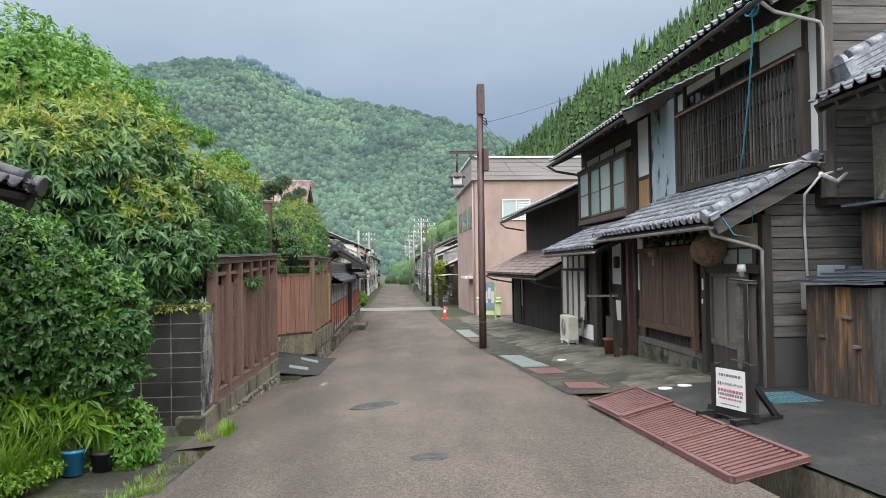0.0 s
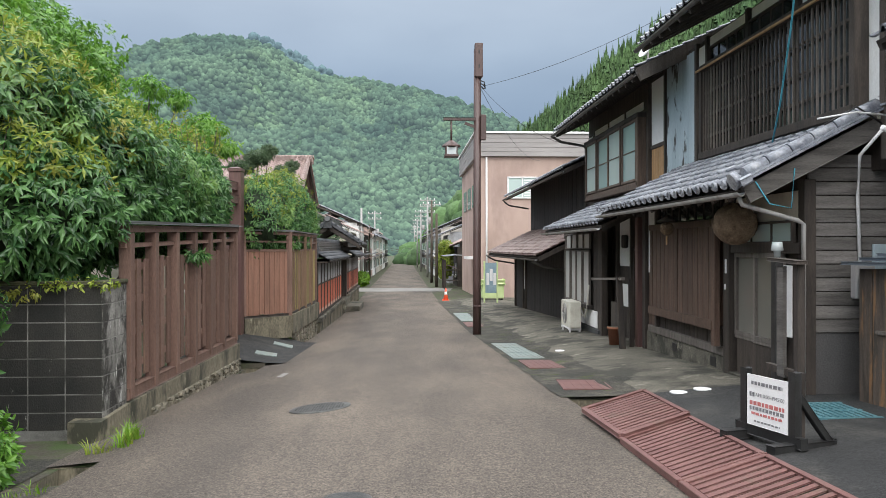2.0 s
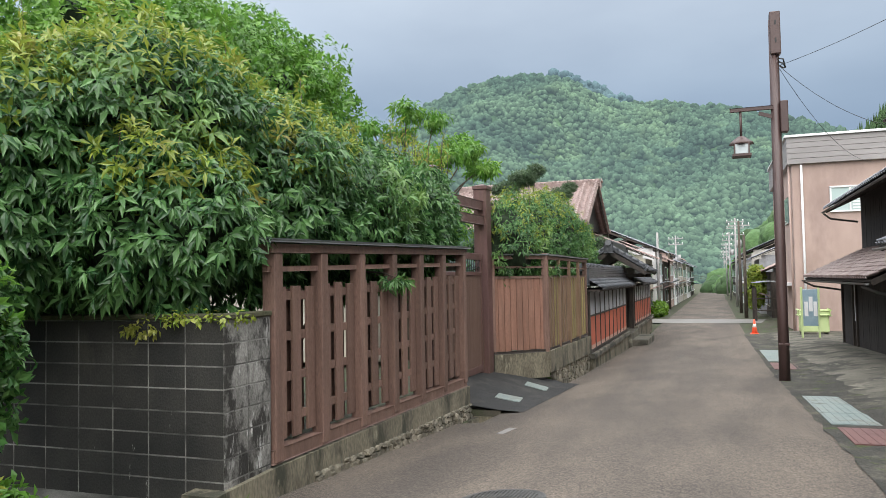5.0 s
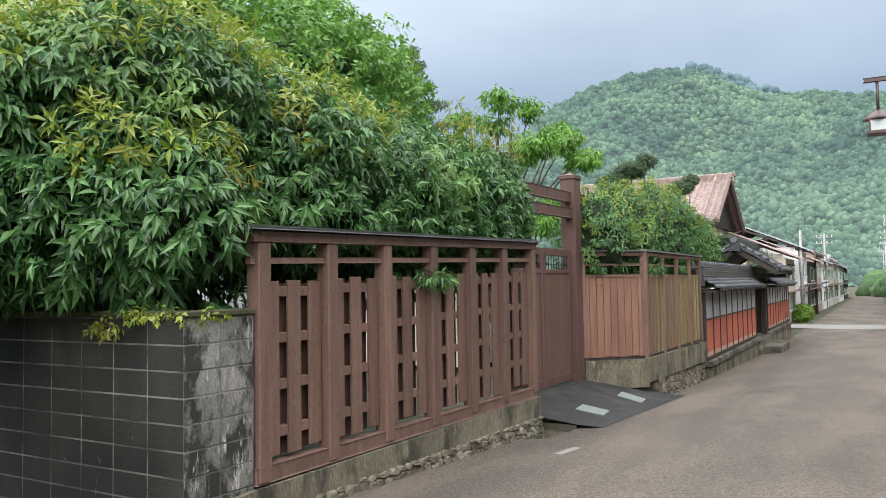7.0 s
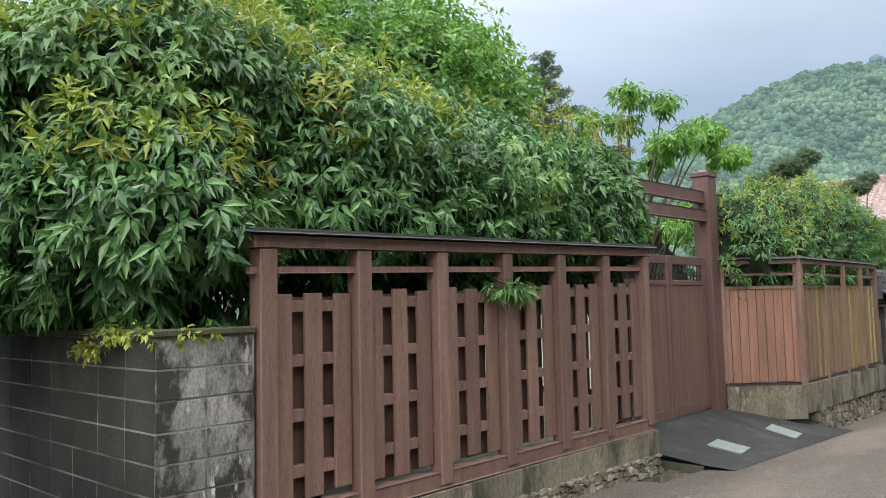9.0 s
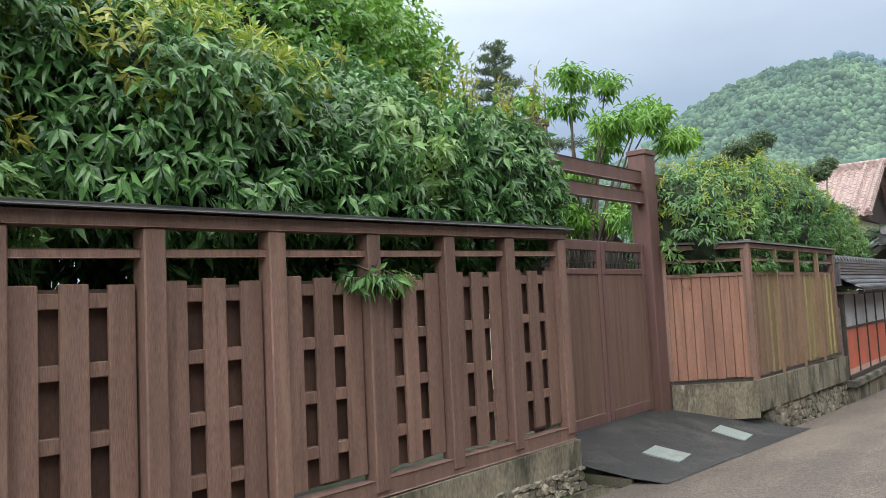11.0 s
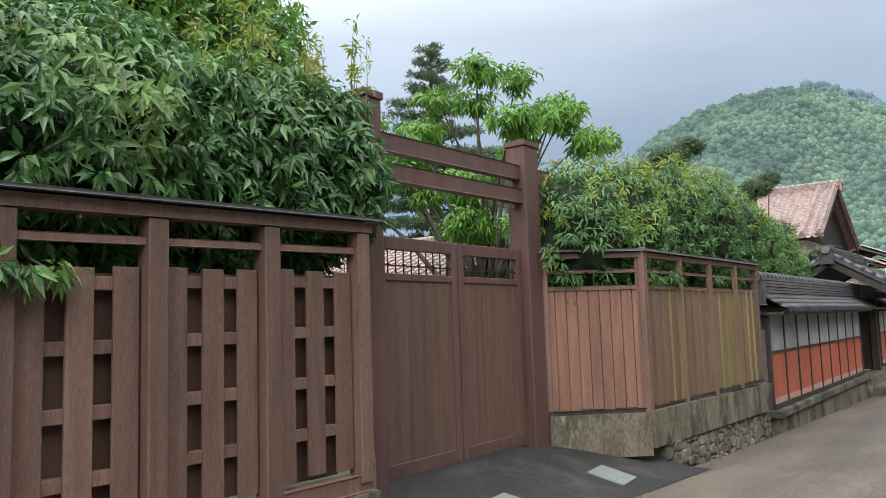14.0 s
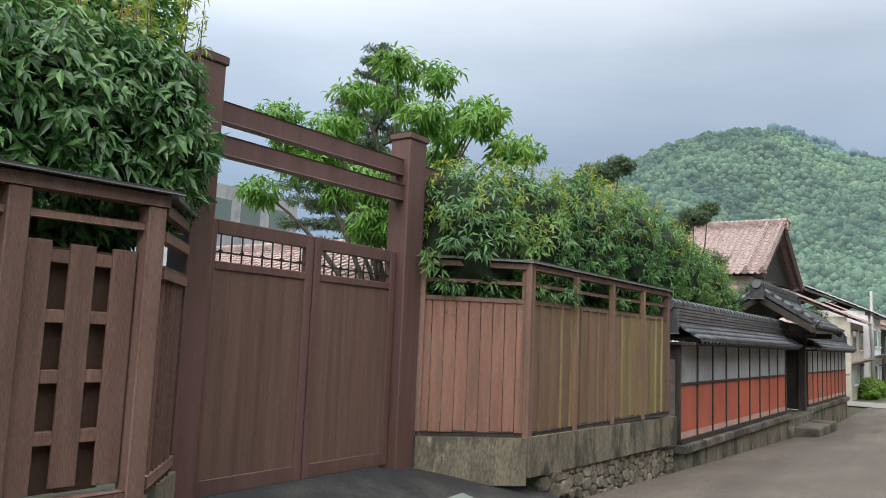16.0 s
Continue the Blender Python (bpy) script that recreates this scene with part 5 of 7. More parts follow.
bx("nameplate", X - 0.095, 12.5, 0.72, X - 0.08, 12.54, 0.8, WHITEP, h1)
# shutter bay
bx("plaster", X + 0.02, 12.7, 1.78, X + 0.05, 15.6, 2.1, PLASTER_OLD, h1)
sash(h1, X, 12.75, 15.5, 1.72, 2.04, GLASS_DARK, DARKWOOD, 8, 1, fr=0.03)
sh = bx("shutter_box", X - 0.12, 12.8, 0.18, X + 0.03, 15.55, 1.7, SHUTTERWOOD, h1, "brown boarded shutter")
for i in range(12):
    ya = 12.95 + 2.5 * i / 12
    bx("shutter_board", X - 0.15, ya + 0.006, 0.26, X - 0.12, ya + 2.5 / 12 - 0.006, 1.62, SHUTTERWOOD, sh, bev=0.004)
for a in ((12.8, 1.62, 15.55, 1.72), (12.75, 0.12, 15.6, 0.26)):
    bx("shutter_rail", X - 0.19, a[0], a[1], X - 0.08, a[2], a[3], SHUTTERWOOD, sh)
for y in (12.86, 14.25, 15.5):
    bx("shutter_stile", X - 0.165, y - 0.05, 0.2, X - 0.1, y + 0.05, 1.66, SHUTTERWOOD, sh)
bx("shutter_edge", X - 0.18, 12.66, -0.1, X - 0.1, 12.8, 1.72, SHUTTERWOOD, h1)
boards(h1, "x", X + 0.03, 12.65, 15.6, -0.12, 0.12, 16, DARKWOOD, 0.02)
bx("foundation_beam", X - 0.06, 12.6, -0.24, X + 0.05, 16.0, -0.12, GREYWOOD, h1)
fnd = bx("foundation", X - 0.04, 12.6, -0.75, X + 0.05, 16.1, -0.24, CONCRETE, h1, "grey concrete foundation")
for y in (13.05, 14.65):
    bx("vent", X - 0.045, y - 0.11, -0.44, X - 0.02, y + 0.11, -0.3, BLACK, fnd, bev=0)
bx("plaster", X - 0.012, 15.62, 0.85, X + 0.05, 16.1, 2.05, PLASTER, h1)
boards(h1, "x", X + 0.03, 15.62, 16.1, -0.25, 0.85, 3, SHUTTERWOOD, 0.03)
bx("pillar", X - 0.08, 16.1, -0.62, X + 0.08, 16.26, 2.05, DARKWOOD, h1)
bx("pillar", X - 0.05, 15.55, -0.3, X + 0.06, 15.65, 2.05, DARKWOOD, h1)
# drainpipes and rope
part("drainpipe", tube(bmesh.new(), ((4.46, 10.42, 1.9), (4.5, 10.42, 1.8), (5.2, 10.5, 1.62), (5.26, 10.5, 1.58), (5.26, 10.5, -0.42)), 0.027, 8), GREYMETAL, h1, "grey plastic drainpipe")
part("drainpipe", tube(bmesh.new(), ((5.08, 10.0, 4.98), (5.3, 10.05, 4.86), (6.0, 10.16, 4.76), (6.04, 10.16, 4.66), (6.04, 10.16, 2.95)), 0.027, 8), GREYMETAL, h1, "grey plastic drainpipe")
part("cable_conduit", tube(bmesh.new(), ((6.3, 10.2, 2.7), (5.95, 10.15, 2.6), (5.8, 10.3, 2.35), (5.9, 10.5, 1.9), (5.95, 10.53, 0.9)), 0.02, 8), WHITEP, h1, "white cable conduit")
for i, (a, b) in enumerate((((5.2, 10.1, 2.72), (6.1, 10.2, 2.78)), ((5.3, 10.15, 2.66), (6.0, 10.22, 2.7)))):
    part("cable", tube(bmesh.new(), (a, ((a[0] + b[0]) / 2, 10.12, 2.8 + 0.06 * i), b), 0.011, 6), BLACK if i else WHITEP, h1)
rope = part("blue_rope", tube(bmesh.new(), [(5.1, 10.3, 5.0), (5.16, 10.4, 4.7), (5.4, 11.05, 4.0), (5.62, 11.75, 3.2), (5.74, 12.2, 2.76)], 0.012, 6), BLUEROPE, h1, "light blue rope tied to the eaves")
for k in range(3):
    part("rope_loop", tube(bmesh.new(), [(5.1 + 0.05 * math.cos(a + k), 10.3 + 0.12 * math.sin(a), 4.98 + 0.1 * math.cos(a)) for a in [6.28 * i / 10 for i in range(11)]], 0.01, 5), BLUEROPE, rope)
part("rope_loop", tube(bmesh.new(), [(4.6, 10.3, 2.05), (4.75, 10.28, 1.8), (5.0, 10.28, 1.75), (5.05, 10.3, 2.2)], 0.008, 5), BLUEROPE, rope)

ball = thing("cedar_ball", (5.0, 11.72, 1.9), "brown dried cedar-leaf ball hung under the eaves", "ornament")
bm = bmesh.new()
vs_ = bmesh.ops.create_icosphere(bm, subdivisions=4, radius=0.275)["verts"]
for v in vs_:
    v.co *= 1 + 0.05 * noise.noise(v.co * 40) + 0.03 * noise.noise(v.co * 9)
    v.co += Vector((5.0, 11.72, 1.62))
part("ball_body", bm, CEDARBALL, ball)
part("hanger", tube(bmesh.new(), ((5.0, 11.72, 1.88), (5.0, 11.72, 2.12)), 0.012, 6), BLACK, ball)
b2 = thing("small_cedar_ball", (4.9, 14.0, 1.7), "small dark hanging ball with a paper tag", "ornament")
bm = bmesh.new()
vs_ = bmesh.ops.create_icosphere(bm, subdivisions=3, radius=0.11)["verts"]
bmesh.ops.translate(bm, verts=vs_, vec=(4.9, 14.0, 1.62))
part("ball_body", bm, CEDARBALL, b2)
part("roof_cap", tube(bmesh.new(), ((4.9, 14.0, 1.72), (4.9, 14.0, 1.84)), (0.17, 0.03), 8), DARKWOOD, b2)
part("hanger", tube(bmesh.new(), ((4.9, 14.0, 1.84), (4.9, 14.0, 2.12)), 0.008, 5), BLACK, b2)
bx("paper_tag", 4.89, 13.975, 1.36, 4.9, 14.025, 1.5, PALEWOOD, b2, bev=0)
meter = thing("electric_meter", (5.95, 10.5, 0.9), "grey electric meter box on the boarded side wall", "meter")
bx("meter_box", 5.84, 10.44, 0.72, 6.08, 10.56, 1.14, GREYMETAL, meter, bev=0.02)
bx("meter_window", 5.88, 10.425, 0.86, 6.04, 10.44, 1.06, GLASS_DARK, meter, bev=0.01)
bx("corrugated_patch", 6.1, 10.52, 0.75, 6.5, 10.56, 1.35, CORRUGATED, meter)

# ---- shop house with bay window ----
h2 = thing("shop_house", (FX, 20, -0.6), "old two-storey timber house with a wooden bay window above", "house")
bx("upper_wall", UX, 16.32, 2.2, 12, 24.0, 5.0, DARKWOOD, h2)
bx("lower_wall", FX + 0.03, 19.9, -1.1, 12, 23.8, 2.2, DARKWOOD, h2)
bx("entry_wall", FX + 0.35, 16.92, -1.1, 12, 19.9, 2.2, DARKWOOD, h2)
pent(h2, 16.2, 24.2, 5.1, 4.68, 8.6, 6.3, TILE, pieces=False)
pent(h2, 16.62, 22.6, 4.5, 1.76, UX, 2.5, TILE)
gutter_pipe(h2, 5.05, 16.2, 24.2, 4.6, DARKMETAL)
gutter_pipe(h2, 4.46, 16.62, 22.6, 1.7, GREYMETAL)
part("bargeboard", beam(bmesh.new(), (5.12, 16.22, 4.6), (7.6, 16.22, 5.78), 0.05, 0.26, bev=0.01), GREYWOOD, h2)
part("drainpipe", tube(bmesh.new(), ((5.06, 24.1, 4.56), (5.3, 24.1, 4.42), (6.0, 24.1, 4.3), (6.04, 24.1, 4.2), (6.04, 24.1, 2.0)), 0.04, 8), DARKMETAL, h2)
# corrugated bay
bm = bmesh.new()
n_ = 44
vs_ = [[bm.verts.new((UX - 0.05 + 0.012 * math.sin(i * math.pi / 2 * 1.0) - 0.0, 15.76 + 1.5 * i / n_, z)) for i in range(n_ + 1)] for z in (2.6, 4.95)]
for i in range(n_):
    bm.faces.new((vs_[0][i], vs_[1][i], vs_[1][i + 1], vs_[0][i + 1]))
cor = part("corrugated_sheet", bm, CORRUGATED, h2, "peeling pale blue corrugated iron sheet")
sol = cor.modifiers.new("thickness", "SOLIDIFY")
sol.thickness = 0.006
bx("pillar", UX - 0.08, 17.28, 2.4, UX, 17.38, 4.9, DARKWOOD, h2)
bx("plaster", UX - 0.02, 17.38, 3.5, UX - 0.001, 18.3, 4.9, PLASTER, h2)
boards(h2, "x", UX, 17.4, 18.3, 2.6, 3.46, 6, PALEWOOD, 0.02)
bx("rail", UX - 0.05, 17.36, 3.44, UX, 18.3, 3.52, DARKWOOD, h2)
bx("pillar", UX - 0.1, 18.3, 2.5, UX, 18.46, 4.9, DARKWOOD, h2)
for a, b in ((18.9, 20.2), (20.4, 21.7), (21.9, 23.2)):
    bx("plaster", UX - 0.02, a, 4.42, UX - 0.001, b, 4.6, PLASTER, h2)
bay = bx("bay_window", UX - 0.26, 18.55, 2.62, UX, 23.4, 2.78, BAYWOOD, h2, "brown wooden bay window")
bx("bay_top", UX - 0.28, 18.5, 4.2, UX, 23.45, 4.3, DARKWOOD, bay)
for y in (18.6, 23.35):
    bx("bay_post", UX - 0.26, y - 0.06, 2.7, UX, y + 0.06, 4.22, BAYWOOD, bay)
for i in range(4):
    ya = 18.7 + 4.55 * i / 4
    sash(bay, UX - 0.2 - 0.03 * (i % 2), ya, ya + 4.6 / 4, 2.8, 4.2, GLASS_PALE if i % 2 else GLASS_TEAL, BAYWOOD, 1, 2, fr=0.06)
bx("plaster", UX - 0.02, 23.5, 3.4, UX - 0.001, 23.9, 4.5, PLASTER, h2)
# entry recess
EX = FX + 0.35
bx("plaster", EX - 0.015, 18.2, 0.9, EX - 0.001, 19.2, 2.0, PLASTER, h2)
bx("plaster", EX - 0.015, 17.0, 1.3, EX - 0.001, 18.05, 1.9, PLASTER, h2)
sash(h2, EX - 0.02, 17.0, 18.0, -0.6, 1.3, GLASS_DOOR, DARKWOOD, 2, 3, fr=0.05)
bx("plaster", EX - 0.015, 18.3, 0.0, EX - 0.001, 19.0, 0.5, PLASTER, h2)
for y in (18.12, 19.25, 16.98):
    bx("pillar", EX - 0.1, y - 0.05, -0.9, EX, y + 0.05, 2.1, DARKWOOD, h2)
bx("pillar", FX - 0.06, 19.3, -0.95, FX + 0.08, 19.42, 1.9, DARKWOOD, h2)
bx("pillar", FX - 0.1, 16.5, -0.68, FX + 0.06, 16.66, 1.9, GATEPAINT, h2)
bx("meter", EX - 0.12, 18.5, 1.3, EX - 0.02, 18.75, 1.6, BLACK, h2, bev=0.03)
boards(h2, "x", FX + 0.03, 19.45, 20.3, -0.7, 1.9, 4, DARKWOOD, 0.02)
# ground floor window
for i in range(4):
    ya = 20.45 + 2.75 * i / 4
    sash(h2, FX - 0.03 - 0.02 * (i % 2), ya, ya + 2.8 / 4, -0.1, 1.25, GLASS_WHITE, GREYWOOD, 1, 1, fr=0.035)
    sash(h2, FX - 0.02, ya, ya + 2.8 / 4, 1.28, 1.68, GLASS_WHITE, GREYWOOD, 1, 1, fr=0.03)
bx("window_sill", FX - 0.12, 20.4, -0.2, FX + 0.03, 23.3, -0.1, DARKWOOD, h2)
for a, b in ((19.95, 21.0), (21.1, 22.1), (22.2, 23.3)):
    bx("plaster", FX - 0.01, a, -0.62, FX + 0.03, b, -0.22, PLASTER, h2)
bx("base_course", FX - 0.05, 19.7, -1.2, FX + 0.03, 23.8, -0.64, BASEGREY, h2)
bx("vent", FX - 0.055, 20.8, -0.88, FX - 0.045, 21.1, -0.76, BLACK, h2, bev=0)

ac = thing("air_conditioner_unit", (4.9, 21.1, -0.95), "cream outdoor air conditioner unit on a white stand", "air conditioner")
bx("casing", 4.78, 20.55, -0.68, 5.06, 21.6, -0.02, CREAMP, ac, bev=0.02)
bm = bmesh.new()
for k in range(7):
    tube(bm, [(4.772, 21.15 + (0.04 + 0.035 * k) * math.cos(a), -0.35 + (0.04 + 0.035 * k) * math.sin(a)) for a in [6.283 * i / 16 for i in range(17)]], 0.006, 4)
part("fan_grille", bm, GREYMETAL, ac)
for y in (20.65, 21.5):
    for x in (4.8, 5.04):
        bx("stand_leg", x - 0.02, y - 0.02, gz(4.9, y) - 0.01, x + 0.02, y + 0.02, -0.72, WHITEP, ac)
    bx("stand_rail", 4.76, y - 0.025, -0.74, 5.08, y + 0.025, -0.68, WHITEP, ac)
bx("stand_rail", 4.78, 20.6, -0.72, 4.82, 21.55, -0.68, WHITEP, ac)
part("hose", tube(bmesh.new(), ((5.06, 20.7, -0.3), (5.16, 20.6, -0.4), (5.2, 20.5, -0.1), (5.22, 20.45, 0.4)), 0.025, 6), CREAMP, ac)


def pot(name, x, y, r, h, material, label):
    z = gz(x, y)
    th = thing(name, (x, y, z), label, "flower pot")
    bm = tube(bmesh.new(), ((x, y, z), (x, y, z + h * 0.88), (x, y, z + h * 0.881), (x, y, z + h)), (r * 0.75, r * 0.95, r * 1.06, r * 1.06), 16)
    part("pot_body", bm, material, th)
    part("soil", tube(bmesh.new(), ((x, y, z + h * 0.9), (x, y, z + h + 0.004)), r * 0.92, 14), SOIL, th)
    return th


pot("terracotta_pot", 4.95, 17.15, 0.16, 0.36, TERRACOTTA, "tall terracotta pot beside the entry post")
rack = thing("wooden_stand", (4.85, 17.4, -0.6), "dark weathered wooden clothes-drying stand before the entry", "stand")
zg = gz(4.85, 16.4)
part("post", beam(bmesh.new(), (4.85, 16.3, zg), (4.85, 16.55, 0.75), 0.08, 0.09, up=(1, 0, 0), bev=0.008), DARKWOOD, rack)
part("post", beam(bmesh.new(), (5.1, 16.55, zg), (5.1, 16.6, 0.7), 0.07, 0.07, up=(1, 0, 0), bev=0.008), DARKWOOD, rack)
part("crossbar", beam(bmesh.new(), (4.85, 16.3, 0.72), (4.9, 18.8, 0.62), 0.07, 0.05, bev=0.006), GREYWOOD, rack)
part("panel", beam(bmesh.new(), (5.0, 16.8, -0.1), (5.0, 17.6, -0.1), 0.03, 0.6, bev=0.006), DARKWOOD, rack)
dish = thing("satellite_dish", (7.2, 22, 5.7), "white satellite dish on the roof", "antenna")
part("mast", tube(bmesh.new(), ((7.2, 22, 5.5), (7.2, 22, 6.7)), 0.025, 6), GREYMETAL, dish)
bm = bmesh.new()
tube(bm, ((7.16, 21.96, 6.55), (7.13, 21.95, 6.56), (7.1, 21.94, 6.58)), (0.05, 0.16, 0.22), 14)
part("reflector", bm, WHITEP, dish)

# ---- dark storehouse ----
h3 = thing("dark_storehouse", (6, 30, -1.2), "blackened board-clad house with an old reddish tiled lean-to roof", "house")
bx("upper_wall", 6.5, 24.05, -1.6, 12, 36.5, 4.1, DARKWOOD, h3)
bx("lower_wall", 5.75, 23.85, -1.8, 6.6, 36.0, 1.3, DARKWOOD, h3)
boards(h3, "x", 5.75, 24.0, 33.0, -1.2, 1.2, 34, BLACKWOOD, 0.02)
boards(h3, "x", 6.5, 24.2, 36.4, 1.9, 4.0, 40, BLACKWOOD, 0.02)
boards(h3, "y", 24.05, 6.5, 9.5, 1.5, 5.0, 12, BLACKWOOD, 0.02)
pent(h3, 23.7, 36.8, 5.3, 3.6, 9.0, 5.3, TILE, pieces=False)
pent(h3, 23.6, 36.4, 4.5, 1.05, 6.5, 2.0, TILE_OLDRED, w=0.32, pieces=False)
gutter_pipe(h3, 5.26, 23.7, 36.8, 3.52, DARKMETAL)
gutter_pipe(h3, 4.46, 23.6, 36.4, 0.98, DARKMETAL)
part("drainpipe", tube(bmesh.new(), ((5.26, 36.6, 3.45), (5.5, 36.6, 3.25), (6.4, 36.6, 3.1)), 0.04, 6), DARKMETAL, h3)
part("drainpipe", tube(bmesh.new(), ((4.46, 36.2, 0.92), (4.8, 36.2, 0.75), (5.7, 36.2, 0.6)), 0.04, 6), DARKMETAL, h3)
part("drainpipe", tube(bmesh.new(), ((4.5, 24.5, 0.9), (4.8, 24.3, 0.75), (5.7, 24.2, 0.6)), 0.04, 6), DARKMETAL, h3)
bx("footing", 5.68, 23.9, -1.9, 5.78, 33.0, -1.2, CONCRETE, h3)
bx("plaster", 5.72, 33.1, -0.4, 5.75, 33.6, 1.1, PLASTER, h3)
for y in (33.0, 33.7, 35.9):
    bx("pillar", 5.66, y - 0.07, -1.7, 5.78, y + 0.07, 1.2, DARKWOOD, h3)
bx("door", 5.7, 34.0, -1.6, 5.76, 35.6, 0.8, BLACKWOOD, h3)

# ---- pink building ----
pk = thing("pink_building", (5.1, 48, -1.9), "flat-roofed pinkish rendered building with a grey metal parapet", "building")
bx("wall", 5.15, 47.0, -2.3, 16, 60, 6.9, PINKWALL, pk, bev=0.03)
for i in range(5):
    bx("parapet_strip", 4.95, 46.8, 6.75 + 0.27 * i, 16.2, 60.2, 6.75 + 0.27 * (i + 1) - 0.015, METALBAND, pk)
bx("roof_cap", 4.85, 46.7, 8.1, 16.3, 60.3, 8.22, WHITEP, pk)
s_ = bx("window", 6.9, 46.95, 4.3, 8.6, 47.02, 5.5, GLASS_PALE, pk, bev=0)
for a in ((6.85, 4.25, 8.65, 4.33), (6.85, 5.47, 8.65, 5.55), (6.85, 4.3, 6.93, 5.5), (8.57, 4.3, 8.65, 5.5), (7.71, 4.3, 7.79, 5.5)):
    bx("window_frame", a[0], 46.9, a[1], a[2], 47.0, a[3], WHITEP, s_, bev=0)
for k in range(7):
    bx("blind_slat", 7.85, 46.93, 4.4 + k * 0.15, 8.55, 46.95, 4.48 + k * 0.15, WHITEP, s_, bev=0)
bx("window", 8.3, 46.95, 1.4, 9.1, 47.02, 2.2, GLASS_PALE, pk)
part("drainpipe", tube(bmesh.new(), ((5.6, 46.9, 6.7), (5.6, 46.9, -1.9)), 0.06, 6), WHITEP, pk)
part("drainpipe", tube(bmesh.new(), ((5.05, 47.2, 6.7), (5.05, 47.2, -1.9)), 0.06, 6), PINKWALL, pk)
bx("door_canopy", 4.6, 48.5, 0.6, 5.2, 51.5, 0.75, WHITEP, pk)
for i in range(3):
    bx("window", 5.1, 49.0 + i * 3.4, 3.9, 5.16, 51.0 + i * 3.4, 5.3, GLASS, pk, bev=0)

# ---- sheds by the near corner ----
def plank_shed(name, x, y0, y1, z0, z1, depth, roof_over, label, n):
    th = thing(name, (x, y0, z0), label, "shed")
    bx("shed_body", x + 0.02, y0, z0, x + depth, y1, z1, DARKWOOD, th)
    boards(th, "x", x, y0, y1, z0, z1, n, SHEDWOOD, 0.03, "shed_plank")
    boards(th, "y", y0, x, x + depth, z0, z1, 5, SHEDWOOD_GREY, 0.02, "shed_plank")
    for k in range(5):
        xa, xb = x - roof_over + (depth + roof_over) * k / 5, x - roof_over + (depth + roof_over) * (k + 1) / 5
        part("roof_sheet", beam(bmesh.new(), ((xa + xb) / 2, y0 - 0.12, z1 + 0.06 + 0.045 * k), ((xa + xb) / 2, y1 + 0.14, z1 + 0.06 + 0.045 * k), xb - xa + 0.03, 0.035, bev=0.008), TINBLUE, th, "blue-grey tin roofing")
    return th


shed = plank_shed("low_shed", 5.7, 8.72, 10.1, gz(5.7, 9.4) - 0.05, 1.08, 0.9, 0.14, "weathered low timber shed, orange-streaked planks and tin roof", 6)
for y, z, l_ in ((9.15, 0.7, 0.2), (8.95, 0.35, 0.12), (9.7, 0.42, 0.12)):
    bx("latch", 5.63, y - l_ / 2, z - 0.02, 5.68, y + l_ / 2, z + 0.02, GREYWOOD, shed)
plank_shed("shed", 6.35, 7.4, 9.85, gz(6.3, 9) - 0.05, 2.1, 2.0, 0.2, "tall timber shed with a tin lean-to roof", 8)
nb = thing("corner_house", (6.7, 8, -0.4), "neighbouring house corner with cream plaster and grey tiled eaves", "house")
bx("wall", 6.9, 4.0, -0.5, 12, 9.4, 3.6, PLASTER_OLD, nb)
bx("concrete_pillar", 6.35, 9.25, 2.2, 6.6, 9.6, 3.25, CONCRETE, nb, "grey concrete pillar", 0.01)
bx("pillar_cap", 6.3, 9.2, 3.2, 6.65, 9.65, 3.38, CONCRETE, nb, "", 0.01)
bx("timber_beam", 6.82, 4.0, 2.75, 6.92, 9.4, 2.9, DARKWOOD, nb)
boards(nb, "x", 6.9, 5.0, 9.2, 2.2, 2.75, 12, SHEDWOOD, 0.02)
pent(nb, 4.0, 10.0, 5.75, 3.55, 8.5, 4.9, TILE, pieces=True)
ridge(nb, (6.3, 9.98, 3.9), (8.4, 9.98, 4.95), 0.3, 0.3, TILE, "verge_tiles")
part("eave_cable", tube(bmesh.new(), ((5.8, 9.9, 2.6), (6.1, 10.0, 2.5), (6.3, 10.1, 2.62)), 0.03, 6), WHITEP, nb)


# ---- street lamp pole and wires ----
pole = thing("street_lamp", (2.74, 23.3, -1.15), "brown painted steel street pole with a hanging lantern", "street lamp")
bm = tube(bmesh.new(), ((2.74, 23.3, -1.25), (2.74, 23.3, 0.4), (2.76, 23.3, 6.9)), (0.115, 0.11, 0.1), 4)
part("pole_shaft", bm, POLEBROWN, pole)
bx("joint_band", 2.64, 23.2, -0.35, 2.86, 23.42, -0.3, POLEBROWN, pole)
bx("upper_box", 2.68, 23.16, 6.1, 2.9, 23.42, 7.05, POLEBROWN, pole, bev=0.015)
for z in (6.75, 6.35):
    bx("box_slot", 2.78, 23.15, z, 2.81, 23.162, z + 0.1, BLACK, pole, bev=0)
bx("control_box", 2.84, 23.2, 4.35, 3.0, 23.42, 5.05, POLEBROWN, pole, bev=0.015)
part("arm", beam(bmesh.new(), (1.8, 23.3, 4.93), (2.7, 23.3, 4.93), 0.08, 0.08, bev=0.01), POLEBROWN, pole)
part("arm_brace", beam(bmesh.new(), (2.4, 23.3, 4.82), (2.68, 23.3, 4.72), 0.04, 0.08), POLEBROWN, pole)
part("drop_rod", tube(bmesh.new(), ((2.02, 23.3, 4.9), (2.02, 23.3, 4.32)), 0.03, 6), POLEBROWN, pole)
